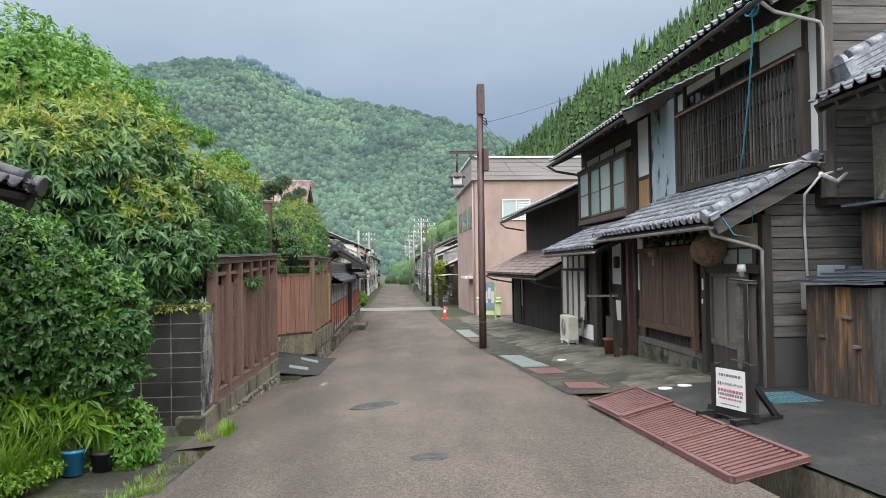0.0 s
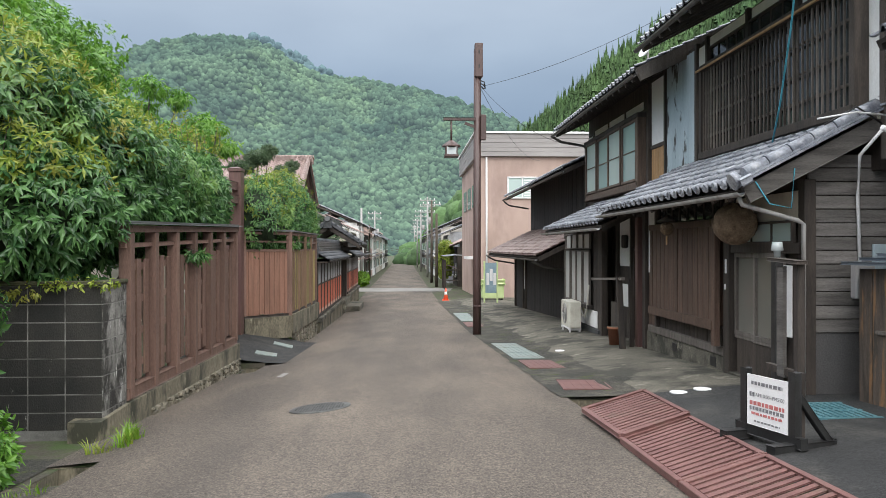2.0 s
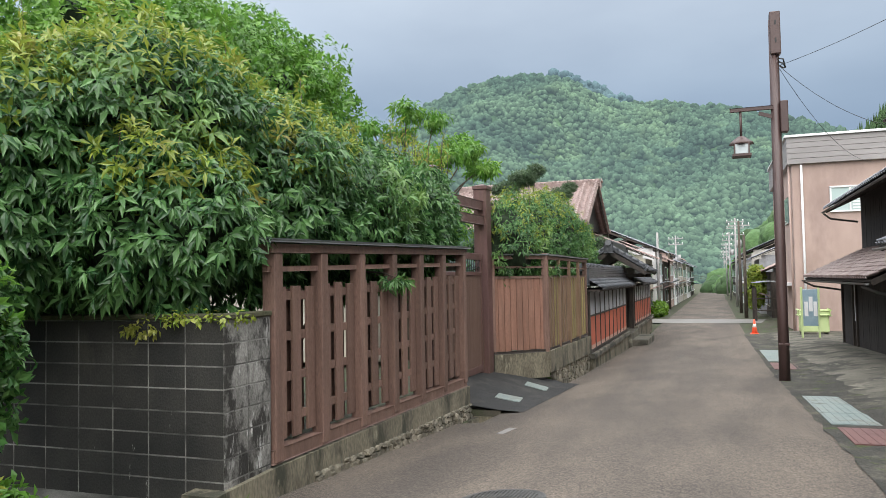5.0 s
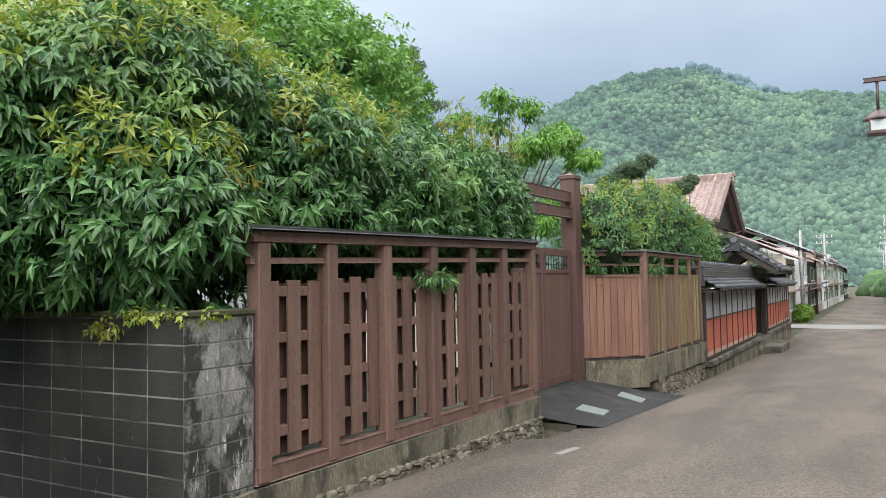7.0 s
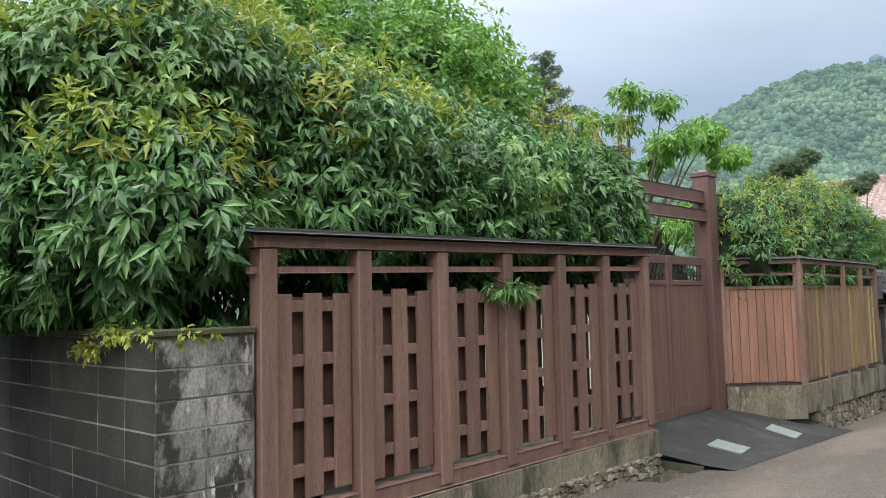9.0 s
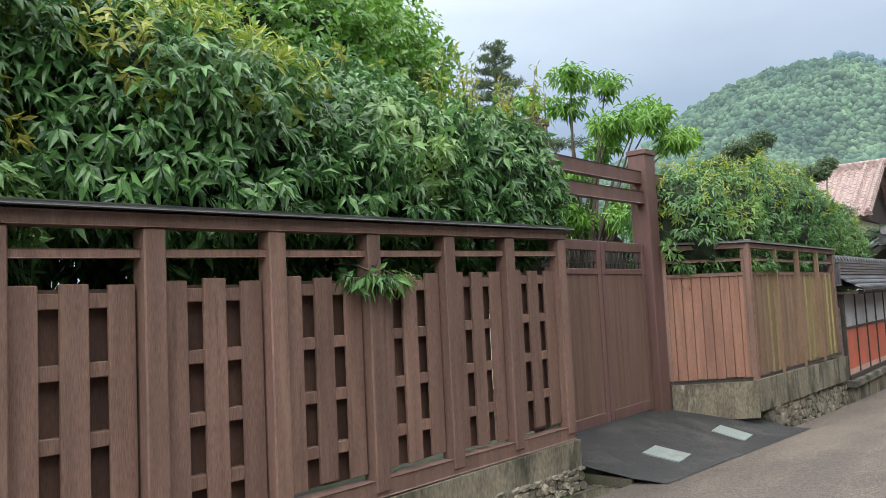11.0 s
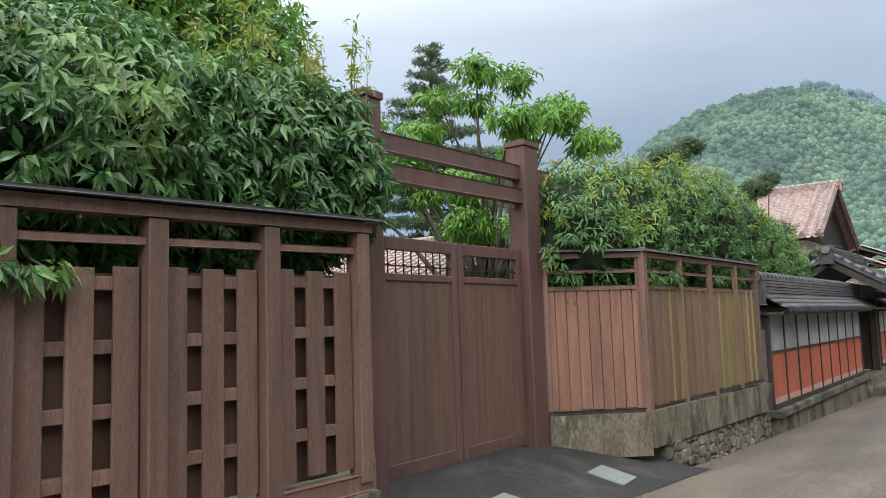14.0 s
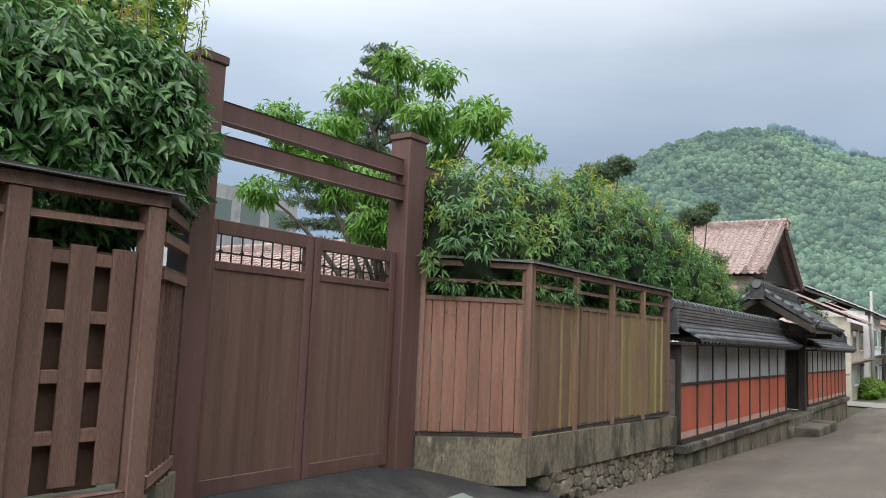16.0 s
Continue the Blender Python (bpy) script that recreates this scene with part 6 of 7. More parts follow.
lan = bx("lantern", 1.87, 23.15, 3.92, 2.17, 23.45, 4.14, LAMPGLASS, pole, "grey lantern with a tiled cap", 0.01)
part("lantern_roof", tube(bmesh.new(), ((2.02, 23.3, 4.14), (2.02, 23.3, 4.2), (2.02, 23.3, 4.33)), (0.27, 0.24, 0.06), 4), POLEBROWN, lan)
bx("lantern_base", 1.82, 23.1, 3.86, 2.22, 23.5, 3.92, POLEBROWN, lan)
for x in (1.87, 2.17):
    for y in (23.15, 23.45):
        bx("lantern_bar", x - 0.015, y - 0.015, 3.9, x + 0.015, y + 0.015, 4.16, POLEBROWN, lan, bev=0)


def wire(a, b, sag, n=14, r=0.006):
    a, b = Vector(a), Vector(b)
    pts = [a.lerp(b, i / n) - Vector((0, 0, sag * 4 * (i / n) * (1 - i / n))) for i in range(n + 1)]
    ob = part("overhead_cable", tube(bmesh.new(), pts, r, 5), BLACK)
    return tagged(ob, "thin black overhead cable", "cable", "overhead cables")


wire((2.85, 23.3, 5.85), (7.4, 18.0, 6.9), 0.25)
wire((2.85, 23.3, 5.85), (6.2, 23.9, 4.3), 0.5)
wire((2.85, 23.3, 5.8), (6.9, 36.5, 5.3), 0.5)
for i in range(3):
    bm = bmesh.new()
    tube(bm, ((2.84, 23.24 + 0.05 * i, 6.0 - 0.06 * i), (2.94, 23.26, 5.98 - 0.1 * i), (2.98, 23.3, 5.8)), 0.018, 5)
    part("cable_tail", bm, BLACK, pole)


def utility_pole(x, y, h, material, arms=3, r=0.14):
    z = zr(y)
    th = thing("utility_pole", (x, y, z), "tall utility pole with crossarms and insulators", "utility pole", "utility poles along the street")
    part("pole_shaft", tube(bmesh.new(), ((x, y, z - 0.2), (x, y, z + h)), (r, r * 0.65), 8), material, th)
    for k in range(arms):
        zz = z + h - 0.4 - 0.7 * k
        part("crossarm", beam(bmesh.new(), (x - 0.9, y, zz), (x + 0.9, y, zz), 0.08, 0.1), GREYMETAL, th)
        for dx in (-0.8, -0.3, 0.3, 0.8):
            part("insulator", tube(bmesh.new(), ((x + dx, y, zz + 0.05), (x + dx, y, zz + 0.25)), 0.05, 6), WHITEP, th)
    if arms > 1:
        part("transformer", tube(bmesh.new(), ((x + 0.35, y, z + h - 3.2), (x + 0.35, y, z + h - 2.4)), 0.25, 10), GREYMETAL, th)
    return th


for x, y, h, m_, a in ((3.45, 66, 6.2, BARK, 0), (3.5, 92, 9.5, GREYMETAL, 3), (3.4, 76, 8.0, BARK, 1), (3.3, 118, 9.5, GREYMETAL, 3), (3.3, 150, 9.5, GREYMETAL, 3), (-3.2, 72, 7.0, GREYMETAL, 0), (-3.2, 104, 8.5, GREYMETAL, 2), (-3.1, 86, 6.0, BARK, 0), (3.3, 190, 9.5, GREYMETAL, 3)):
    utility_pole(x, y, h, m_, a)
for dx in (-0.8, 0.0, 0.8):
    wire((3.5 + dx, 92, zr(92) + 9.3), (3.3 + dx, 118, zr(118) + 9.3), 0.4, 8, 0.02)
    wire((3.3 + dx, 118, zr(118) + 9.3), (3.3 + dx, 150, zr(150) + 9.3), 0.4, 8, 0.02)

# ---- covers, grates, lids in street and frontage ----
def disc_cover(name, x, y, r, label, ring=0.06):
    z = gz(x, y)
    th = thing(name, (x, y, z), label, "manhole cover")
    bm = bmesh.new()
    tube(bm, ((x, y, z - 0.05), (x, y, z + 0.0), (x, y, z + 0.002)), (r, r, r - 0.004), 32)
    part("frame_ring", bm, CONCRETE if ring > 0.05 else IRON, th)
    bm = bmesh.new()
    tube(bm, ((x, y, z - 0.03), (x, y, z + 0.002), (x, y, z + 0.004)), (r - ring, r - ring, r - ring - 0.006), 32)
    k = 9
    for i in range(-k, k + 1):
        for j in range(-k, k + 1):
            px, py = x + i * (r - ring) / k * 0.95, y + j * (r - ring) / k * 0.95
            if math.hypot(px - x, py - y) < (r - ring) * 0.92:
                box(bm, px - 0.008, py - 0.008, z + 0.001, px + 0.008, py + 0.008, z + 0.008)
    part("cover", bm, IRON, th)
    for v in th.children:
        v.rotation_euler = (math.atan(-0.049), -0.09 if x < 0 else 0, 0)
        v.location.z += 0.008


disc_cover("manhole_cover", -0.3, 11.0, 0.36, "round cast-iron manhole cover in the asphalt", 0.04)
disc_cover("valve_cover", 0.31, 7.05, 0.165, "small round blue-grey iron valve cover", 0.025)
for x, y, r in ((4.08, 11.25, 0.11), (4.4, 11.3, 0.11), (3.84, 17.2, 0.11), (4.75, 10.0, 0.17)):
    z = gz(x, y)
    bm = tube(bmesh.new(), ((x, y, z), (x, y, z + 0.012), (x, y, z + 0.016)), (r, r, r - 0.006), 20)
    ob = part("drain_lid", bm, WHITEP)
    tagged(ob, "round white plastic drain lid in the frontage", "drain lid", "white drain lids")


def quad_grate(c, label, nb=15):
    """A steel grate over four corner places (near left, near right, far right, far left): rim and bars."""
    c = [Vector(p) for p in c]
    th = thing("steel_grate", c[0], label, "grate", "red drain grates")
    for a, b in ((0, 1), (1, 2), (2, 3), (3, 0)):
        part("rim", beam(bmesh.new(), c[a], c[b], 0.05, 0.045, bev=0.005), GRATERED, th)
    for i in range(nb):
        t_ = (i + 0.5) / nb
        part("bar", beam(bmesh.new(), c[0].lerp(c[3], t_), c[1].lerp(c[2], t_), 0.04, 0.012, bev=0.003), GRATERED, th)
    return th


GL, GR_ = [(2.58, 5.7), (2.6, 7.2), (2.62, 8.7), (2.62, 10.15)], [(3.46, 6.2), (3.5, 7.85), (3.56, 9.6), (3.64, 11.3)]
for k in range(3):
    pts = []
    for (x, y), dz in ((GL[k], 0.03), (GR_[k], 0.06), ((GR_[k + 1][0], GR_[k + 1][1] - 0.04), 0.06), ((GL[k + 1][0], GL[k + 1][1] - 0.04), 0.03)):
        pts.append((x, y, zr(y) + dz + (0.03 if k == 2 else 0)))
    quad_grate(pts, "red-oxide steel grate lying over the roadside drain", (15, 15, 14)[k])


def plate(name, x0, y0, x1, y1, skew, material, label, n=1):
    """Ridged steel plates lying in the frontage."""
    for k in range(n):
        ya, yb = y0 + (y1 - y0) * k / n, y0 + (y1 - y0) * (k + 1) / n - 0.03
        xm = (x0 + x1) / 2
        za, zb_ = gz(xm, ya), gz(xm, yb)
        th = thing(name, (xm, ya, za), label, "cover plate", "gutter cover plates")
        part("plate_body", beam(bmesh.new(), (xm, ya, za + 0.012), (xm + skew, yb, zb_ + 0.012), x1 - x0, 0.024, bev=0.004), material, th)
        for i in range(6):
            xx = x0 + (x1 - x0) * (i + 0.5) / 6
            part("ridge", beam(bmesh.new(), (xx, ya + 0.03, za + 0.027), (xx + skew, yb - 0.03, zb_ + 0.027), 0.02, 0.006), material, th)


plate("cover_plate", 2.8, 11.95, 3.5, 12.95, 0.1, GRATERED, "red-painted steel gutter cover plate")
plate("cover_plate", 2.78, 14.55, 3.4, 15.9, 0.0, GRATERED, "red-painted steel gutter cover plate")
plate("cover_plate", 2.75, 16.2, 3.35, 19.9, 0.0, PLATEGREEN, "ridged green-grey steel gutter cover plate", 3)
plate("cover_plate", 2.75, 26.5, 3.4, 28.5, 0.0, GRATERED, "red-painted steel gutter cover plate")
plate("cover_plate", 2.75, 29.0, 3.4, 34.0, 0.0, PLATEGREEN, "ridged green-grey steel gutter cover plate", 3)
gb = thing("blue_grate", (5.1, 9.5, gz(5.1, 9.5)), "teal square drain grate in dark asphalt", "grate")
zb = gz(5.0, 9.5) + 0.012
for i in range(9):
    xx = 4.72 + 0.07 * i
    part("bar", beam(bmesh.new(), (xx, 9.15, zb), (xx, 9.85, zb), 0.035, 0.02), TEAL, gb)
for y in (9.15, 9.5, 9.85):
    part("rim", beam(bmesh.new(), (4.68, y, zb), (5.32, y, zb), 0.04, 0.022), TEAL, gb)
# worn mossy strip along the gutter
rg = random.Random(77)
ys_ = [11.4 + 0.35 * i for i in range(100)]
vs_, fs_ = [], []
for i, yy in enumerate(ys_):
    xe = 3.75 + 0.35 * noise.noise((yy * 0.9, 0, 0)) + 0.15 * noise.noise((yy * 3.1, 5, 0))
    xw = 2.62 + 0.1 * noise.noise((yy * 1.7, 9, 0))
    for k in range(5):
        xx = xw + (xe - xw) * k / 4
        vs_.append((xx, yy, gz(xx, yy) + 0.01))
for i in range(len(ys_) - 1):
    for k in range(4):
        fs_.append((i * 5 + k, i * 5 + k + 1, i * 5 + k + 6, i * 5 + k + 5))
strip = new("pavement_edge", quadmesh("pavement_edge", vs_, fs_, ASPHALT_MOSS, True))
tagged(strip, "dark mossy worn strip along the gutter covers", "pavement", kind="structure")

# ---- signboard, lamp post ----
sg = thing("signboard", (3.85, 8.45, gz(3.85, 8.45)), "black-framed standing signboard with a white opening-hours notice", "sign")
zs = gz(3.85, 8.45)
P0, P1 = Vector((3.74, 8.66, zs)), Vector((3.9, 8.12, zs))
sd = (P1 - P0).normalized()
sn = Vector((-sd.y, sd.x, 0)) * (1 if -sd.y < 0 else -1)
for p, h in ((P0, 0.62), (P1, 0.66)):
    part("post", beam(bmesh.new(), p, p + Vector((0, 0, h)), 0.07, 0.06, up=(sd.x, sd.y, 0), bev=0.006), BLACK, sg)
    part("foot", beam(bmesh.new(), p - sn * -0.25 + Vector((0, 0, 0.04)), p - sn * 0.4 + Vector((0, 0, 0.04)), 0.08, 0.08, bev=0.008), BLACK, sg)
    part("brace", beam(bmesh.new(), p - sn * 0.36 + Vector((0, 0, 0.06)), p + Vector((0, 0, 0.5)), 0.05, 0.05, bev=0.005), BLACK, sg)
part("bottom_rail", beam(bmesh.new(), P0 - sd * 0.1 + Vector((0, 0, 0.09)), P1 + sd * 0.1 + Vector((0, 0, 0.09)), 0.06, 0.09, bev=0.006), BLACK, sg)
M0 = P0 + sd * 0.06 + sn * 0.036
M1 = P1 - sd * 0.04 + sn * 0.036
panel_ = part("notice_panel", beam(bmesh.new(), M0 + Vector((0, 0, 0.36)), M1 + Vector((0, 0, 0.36)), 0.012, 0.44, bev=0.002), WHITEP, sg, "white notice panel")


def text_on(s, size, mid, right, up, nrm, material, parent, name="lettering"):
    cu = bpy.data.curves.new(name, "FONT")
    cu.body, cu.size, cu.align_x, cu.align_y, cu.extrude = s, size, "CENTER", "CENTER", 0.0006
    tmp = new("tmp_text", cu)
    me = bpy.data.meshes.new_from_object(tmp)
    bpy.data.objects.remove(tmp)
    me.materials.append(material)
    ob = new(name, me)
    ob.parent = parent
    m = Matrix((right, up, nrm)).transposed().to_4x4()
    m.translation = Vector(mid) - ORIGIN[parent.name]
    ob.matrix_basis = m
    return ob


MC = (M0 + M1) / 2 + sn * 0.008
rt = sd if sd.cross(Vector((0, 0, 1))).dot(sn) > 0 else -sd
text_on("AM10:00~PM5:00", 0.046, MC + Vector((0, 0, 0.41)) + rt * 0.035, rt, Vector((0, 0, 1)), sn, TEXTGREY, panel_)
for z, w, h, m_ in ((0.51, 0.36, 0.03, TEXTGREY), (0.335, 0.4, 0.035, TEXTRED), (0.29, 0.4, 0.03, TEXTGREY), (0.245, 0.36, 0.022, TEXTRED), (0.18, 0.3, 0.014, TEXTGREY)):
    rg_ = random.Random(int(z * 100))
    bm = bmesh.new()
    u = -w / 2
    while u < w / 2:
        du = rg_.uniform(0.02, 0.045)
        a, b = MC + rt * u + Vector((0, 0, z)), MC + rt * min(w / 2, u + du) + Vector((0, 0, z))
        beam(bm, a, b, 0.002, h)
        u += du + 0.012
    part("lettering", bm, m_, panel_)
for u in (-0.19, -0.155):
    part("lettering", beam(bmesh.new(), MC + rt * (u - 0.012) + Vector((0, 0, 0.41)), MC + rt * (u + 0.012) + Vector((0, 0, 0.41)), 0.002, 0.04), TEXTGREY, panel_)
ws = thing("wooden_signpost", (3.95, 8.3, zs), "weathered grey wooden signpost with a little top board", "sign")
part("post", beam(bmesh.new(), (3.98, 8.2, zs), (3.98, 8.2, 1.2), 0.07, 0.07, up=(0, 1, 0), bev=0.008), DARKWOOD, ws)
part("hanging_board", beam(bmesh.new(), (3.94, 8.42, 0.2), (3.94, 8.42, 1.15), 0.11, 0.025, up=(1, 0, 0), bev=0.004), DARKWOOD_H, ws)
part("top_board", beam(bmesh.new(), (3.95, 8.1, 1.19), (3.95, 8.6, 1.21), 0.1, 0.03, bev=0.006), DARKWOOD, ws)
part("crosspiece", beam(bmesh.new(), (3.96, 8.1, 0.25), (3.96, 8.7, 0.25), 0.05, 0.06), DARKWOOD, ws)
lp = thing("lamp_post", (5.0, 10.6, -0.42), "black timber post with a small glass lamp cap", "lamp post")
bx("post", 4.95, 10.55, -0.45, 5.05, 10.65, 1.2, BLACK, lp)
part("lamp_cap", tube(bmesh.new(), ((5.0, 10.6, 1.2), (5.0, 10.6, 1.27), (5.0, 10.6, 1.28), (5.0, 10.6, 1.38)), (0.035, 0.04, 0.07, 0.055), 12), LAMPGLASS, lp, "pale blue glass lamp cap")
ext = thing("red_notice", (5.22, 11.3, 0.3), "red and white poster inside the door", "poster")
bx("poster_sheet", 5.24, 11.06, 0.22, 5.245, 11.22, 0.5, POSTERRED, ext, bev=0)
bx("poster_band", 5.236, 11.08, 0.33, 5.24, 11.2, 0.4, WHITEP, ext, bev=0)

# ---- cone, bin, notice board ----
cone = thing("traffic_cone", (3.15, 46.6, zr(46.6)), "orange traffic cone with a white band", "traffic cone")
zc = zr(46.6)
bx("cone_base", 2.95, 46.4, zc, 3.35, 46.8, zc + 0.05, ORANGE, cone)
part("cone_body", tube(bmesh.new(), ((3.15, 46.6, zc + 0.05), (3.15, 46.6, zc + 0.75)), (0.15, 0.03), 14), ORANGE, cone)
part("band", tube(bmesh.new(), ((3.15, 46.6, zc + 0.35), (3.15, 46.6, zc + 0.52)), (0.1, 0.07), 14), WHITEP, cone)
zc = gz(5.5, 44)
bn = thing("lime_bin", (5.6, 44, zc), "pale lime-green plastic refuse bin with a lid", "bin")
bx("bin_body", 5.0, 43.6, zc + 0.1, 6.2, 44.5, zc + 0.9, LIME, bn, bev=0.05)
part("bin_lid", beam(bmesh.new(), (4.95, 44.05, zc + 1.0), (6.25, 44.05, zc + 1.0), 1.0, 0.22, bev=0.06), LIME, bn)
for x in (5.1, 6.1):
    bx("bin_foot", x - 0.06, 43.7, zc, x + 0.06, 44.4, zc + 0.1, BLACK, bn)
nbd = thing("notice_board", (5.0, 39.5, gz(5, 39.5)), "green-edged notice board with pale papers", "notice board")
zc = gz(5, 39.5)
bx("board", 4.7, 39.5, zc + 0.5, 5.3, 39.56, zc + 2.0, NOTICE, nbd)
for x in (4.68, 5.32):
    bx("board_post", x - 0.04, 39.48, zc, x + 0.04, 39.58, zc + 2.1, LIME, nbd)
for i in range(3):
    bx("paper", 4.78 + 0.17 * i, 39.49, zc + 0.9 + 0.2 * (i % 2), 4.92 + 0.17 * i, 39.5, zc + 1.5 + 0.2 * (i % 2), WHITEP, nbd, bev=0)
shl = thing("wooden_shelter", (4.6, 63, zr(63)), "open timber shelter with a pale curved roof", "shelter")
zc = zr(63)
for x in (3.9, 5.6):
    for y in (61.0, 62.8, 64.6):
        bx("post", x - 0.07, y - 0.07, zc - 0.1, x + 0.07, y + 0.07, zc + 2.3, DARKWOOD, shl)
for z in (0.7, 1.5):
    bx("rail", 3.88, 61.0, zc + z, 3.96, 64.6, zc + z + 0.08, DARKWOOD, shl)
    bx("rail", 3.9, 60.95, zc + z, 5.6, 61.03, zc + z + 0.08, DARKWOOD, shl)
for k in range(5):
    a = -0.6 + 0.3 * k
    xx = 4.75 + 1.1 * math.sin(a) * 1.2
    part("roof_sheet", beam(bmesh.new(), (xx, 60.6, zc + 2.3 + 0.4 * math.cos(a)), (xx, 65.0, zc + 2.3 + 0.4 * math.cos(a)), 0.42, 0.04), GREYPANEL, shl)

# ---- far street ----
cross = new("cross_street", quadmesh("cross_street", [(-60, 58, zr(58) + 0.012), (-2.1, 58, zr(58) + 0.012), (2.8, 58, zr(58) + 0.012), (60, 58, zr(58) + 0.012), (-60, 63.5, zr(63.5) + 0.012), (-2.1, 63.5, zr(63.5) + 0.012), (2.8, 63.5, zr(63.5) + 0.012), (60, 63.5, zr(63.5) + 0.012)], [(0, 1, 5, 4), (1, 2, 6, 5), (2, 3, 7, 6)], PALEROAD))
tagged(cross, "pale concrete cross street", "road", kind="structure")


def far_house(side, y0, y1, x, h, wall, roof, rg, gable=False, storeys=2):
    """A house along the far street: walls, tiled roof, windows, door. side -1 left, 1 right; x its street face."""
    z = zr((y0 + y1) / 2)
    th = thing("town_house", (x, (y0 + y1) / 2, z), rg.choice(("pale rendered town house with a tiled roof", "small timber and plaster town house with tiled roof", "old street-side house with shuttered windows")), "house", "houses along the far street")
    xb = x + side * 8
    lo, hi = min(x, xb), max(x, xb)
    bx("wall", lo, y0, z - 0.5, hi, y1, z + h, wall, th, bev=0.02)
    ov = 0.6
    if gable:
        prf = [(y0 - ov, z + h), ((y0 + y1) / 2, z + h + 1.9), (y1 + ov, z + h), (y1 + ov, z + h + 0.14), ((y0 + y1) / 2, z + h + 2.05), (y0 - ov, z + h + 0.14)]
        part("roof", prism(bmesh.new(), prf, "x", lo - ov, hi + ov), roof, th)
    else:
        mx = (lo + hi) / 2
        for s_ in (-1, 1):
            ex = mx + s_ * (4 + ov)
            tiled_slope(th, (ex, y0 - 0.3, z + h), (ex, y1 + 0.3, z + h), (mx - ex, 0, 2.0), 0.4, 0.45, roof, pieces=False)
        part("roof_boarding", prism(bmesh.new(), [(lo - ov, z + h - 0.04), (mx, z + h + 1.95), (hi + ov, z + h - 0.04), (mx, z + h + 1.75)], "y", y0 - 0.25, y1 + 0.25), DARKWOOD, th)
        bx("gable", lo + 0.2, y0 + 0.002, z + h - 0.1, hi - 0.2, y0 + 0.1, z + h + 0.3, wall, th)
    for s in range(storeys):
        n = max(2, int((y1 - y0) / 2.4))
        for i in range(n):
            ya = y0 + (y1 - y0) * (i + 0.5) / n
            zz = z + 0.9 + s * (h - 0.4) / storeys
            w_ = bx("window", x - 0.04 if side > 0 else x - 0.02, ya - 0.7, zz, x + 0.02 if side > 0 else x + 0.04, ya + 0.7, zz + 1.1, GLASS if rg.random() < 0.6 else GLASS_PALE, th, bev=0)
            bx("window_frame", x - side * 0.08 - 0.03, ya - 0.78, zz + 1.1, x - side * 0.08 + 0.03, ya + 0.78, zz + 1.18, DARKWOOD if rg.random() < 0.5 else WHITEP, w_, bev=0)
            bx("window_sill", x - side * 0.08 - 0.03, ya - 0.78, zz - 0.08, x - side * 0.08 + 0.03, ya + 0.78, zz, WHITEP, w_, bev=0)
    # windows facing up the road
    for s in range(storeys):
        zz = z + 1.0 + s * (h - 0.4) / storeys
        xa = x + side * 1.6
        bx("window", xa - 0.6, y0 - 0.03, zz, xa + 0.6, y0 + 0.02, zz + 1.0, GLASS, th, bev=0)
    zz = z + h * 0.5
    part("canopy", beam(bmesh.new(), (x - side * 0.35, y0 + 0.3, zz), (x - side * 0.35, y1 - 0.3, zz), 0.9, 0.08, up=(side * 0.35, 0, 1), bev=0.01), roof, th)
    return th


rg = random.Random(21)
bx_list = ((-1, 52.5, 57.0, -3.5, 2.9, PLASTER, TILE_RED, 1), (-1, 64.5, 71, -3.6, 4.6, PLASTER_OLD, TILE_RED, 2), (-1, 72, 80, -3.4, 5.4, PLASTER, TILE, 2), (-1, 81, 88, -3.3, 4.8, DARKWOOD, TILE_RED, 2), (-1, 89, 98, -3.3, 5.6, PINKWALL, TILE, 2), (-1, 99, 108, -3.2, 5.0, PLASTER, TILE, 2), (-1, 109, 120, -3.2, 5.6, PALEWALL, TILE_RED, 2), (-1, 121, 134, -3.1, 5.4, PLASTER_OLD, TILE, 2), (-1, 135, 150, -3.0, 5.2, PLASTER, TILE, 2), (-1, 151, 170, -2.9, 5.4, DARKWOOD, TILE, 2),
           (1, 66, 72, 5.2, 3.4, DARKWOOD, TILE_RED, 1), (1, 73, 81, 4.8, 4.6, GREYPANEL, TILE, 2), (1, 82, 92, 4.6, 5.4, PALEWALL, TILE, 2), (1, 93, 103, 4.4, 5.0, PLASTER, TILE_RED, 2), (1, 104, 116, 4.3, 5.6, GREYPANEL, TILE, 2), (1, 117, 130, 4.2, 5.2, PLASTER_OLD, TILE, 2), (1, 131, 150, 4.2, 5.4, DARKWOOD, TILE, 2))
for sd_, y0, y1, x, h, wl, rf, st in bx_list:
    far_house(sd_, y0, y1, x, h, wl, rf, rg, storeys=st)

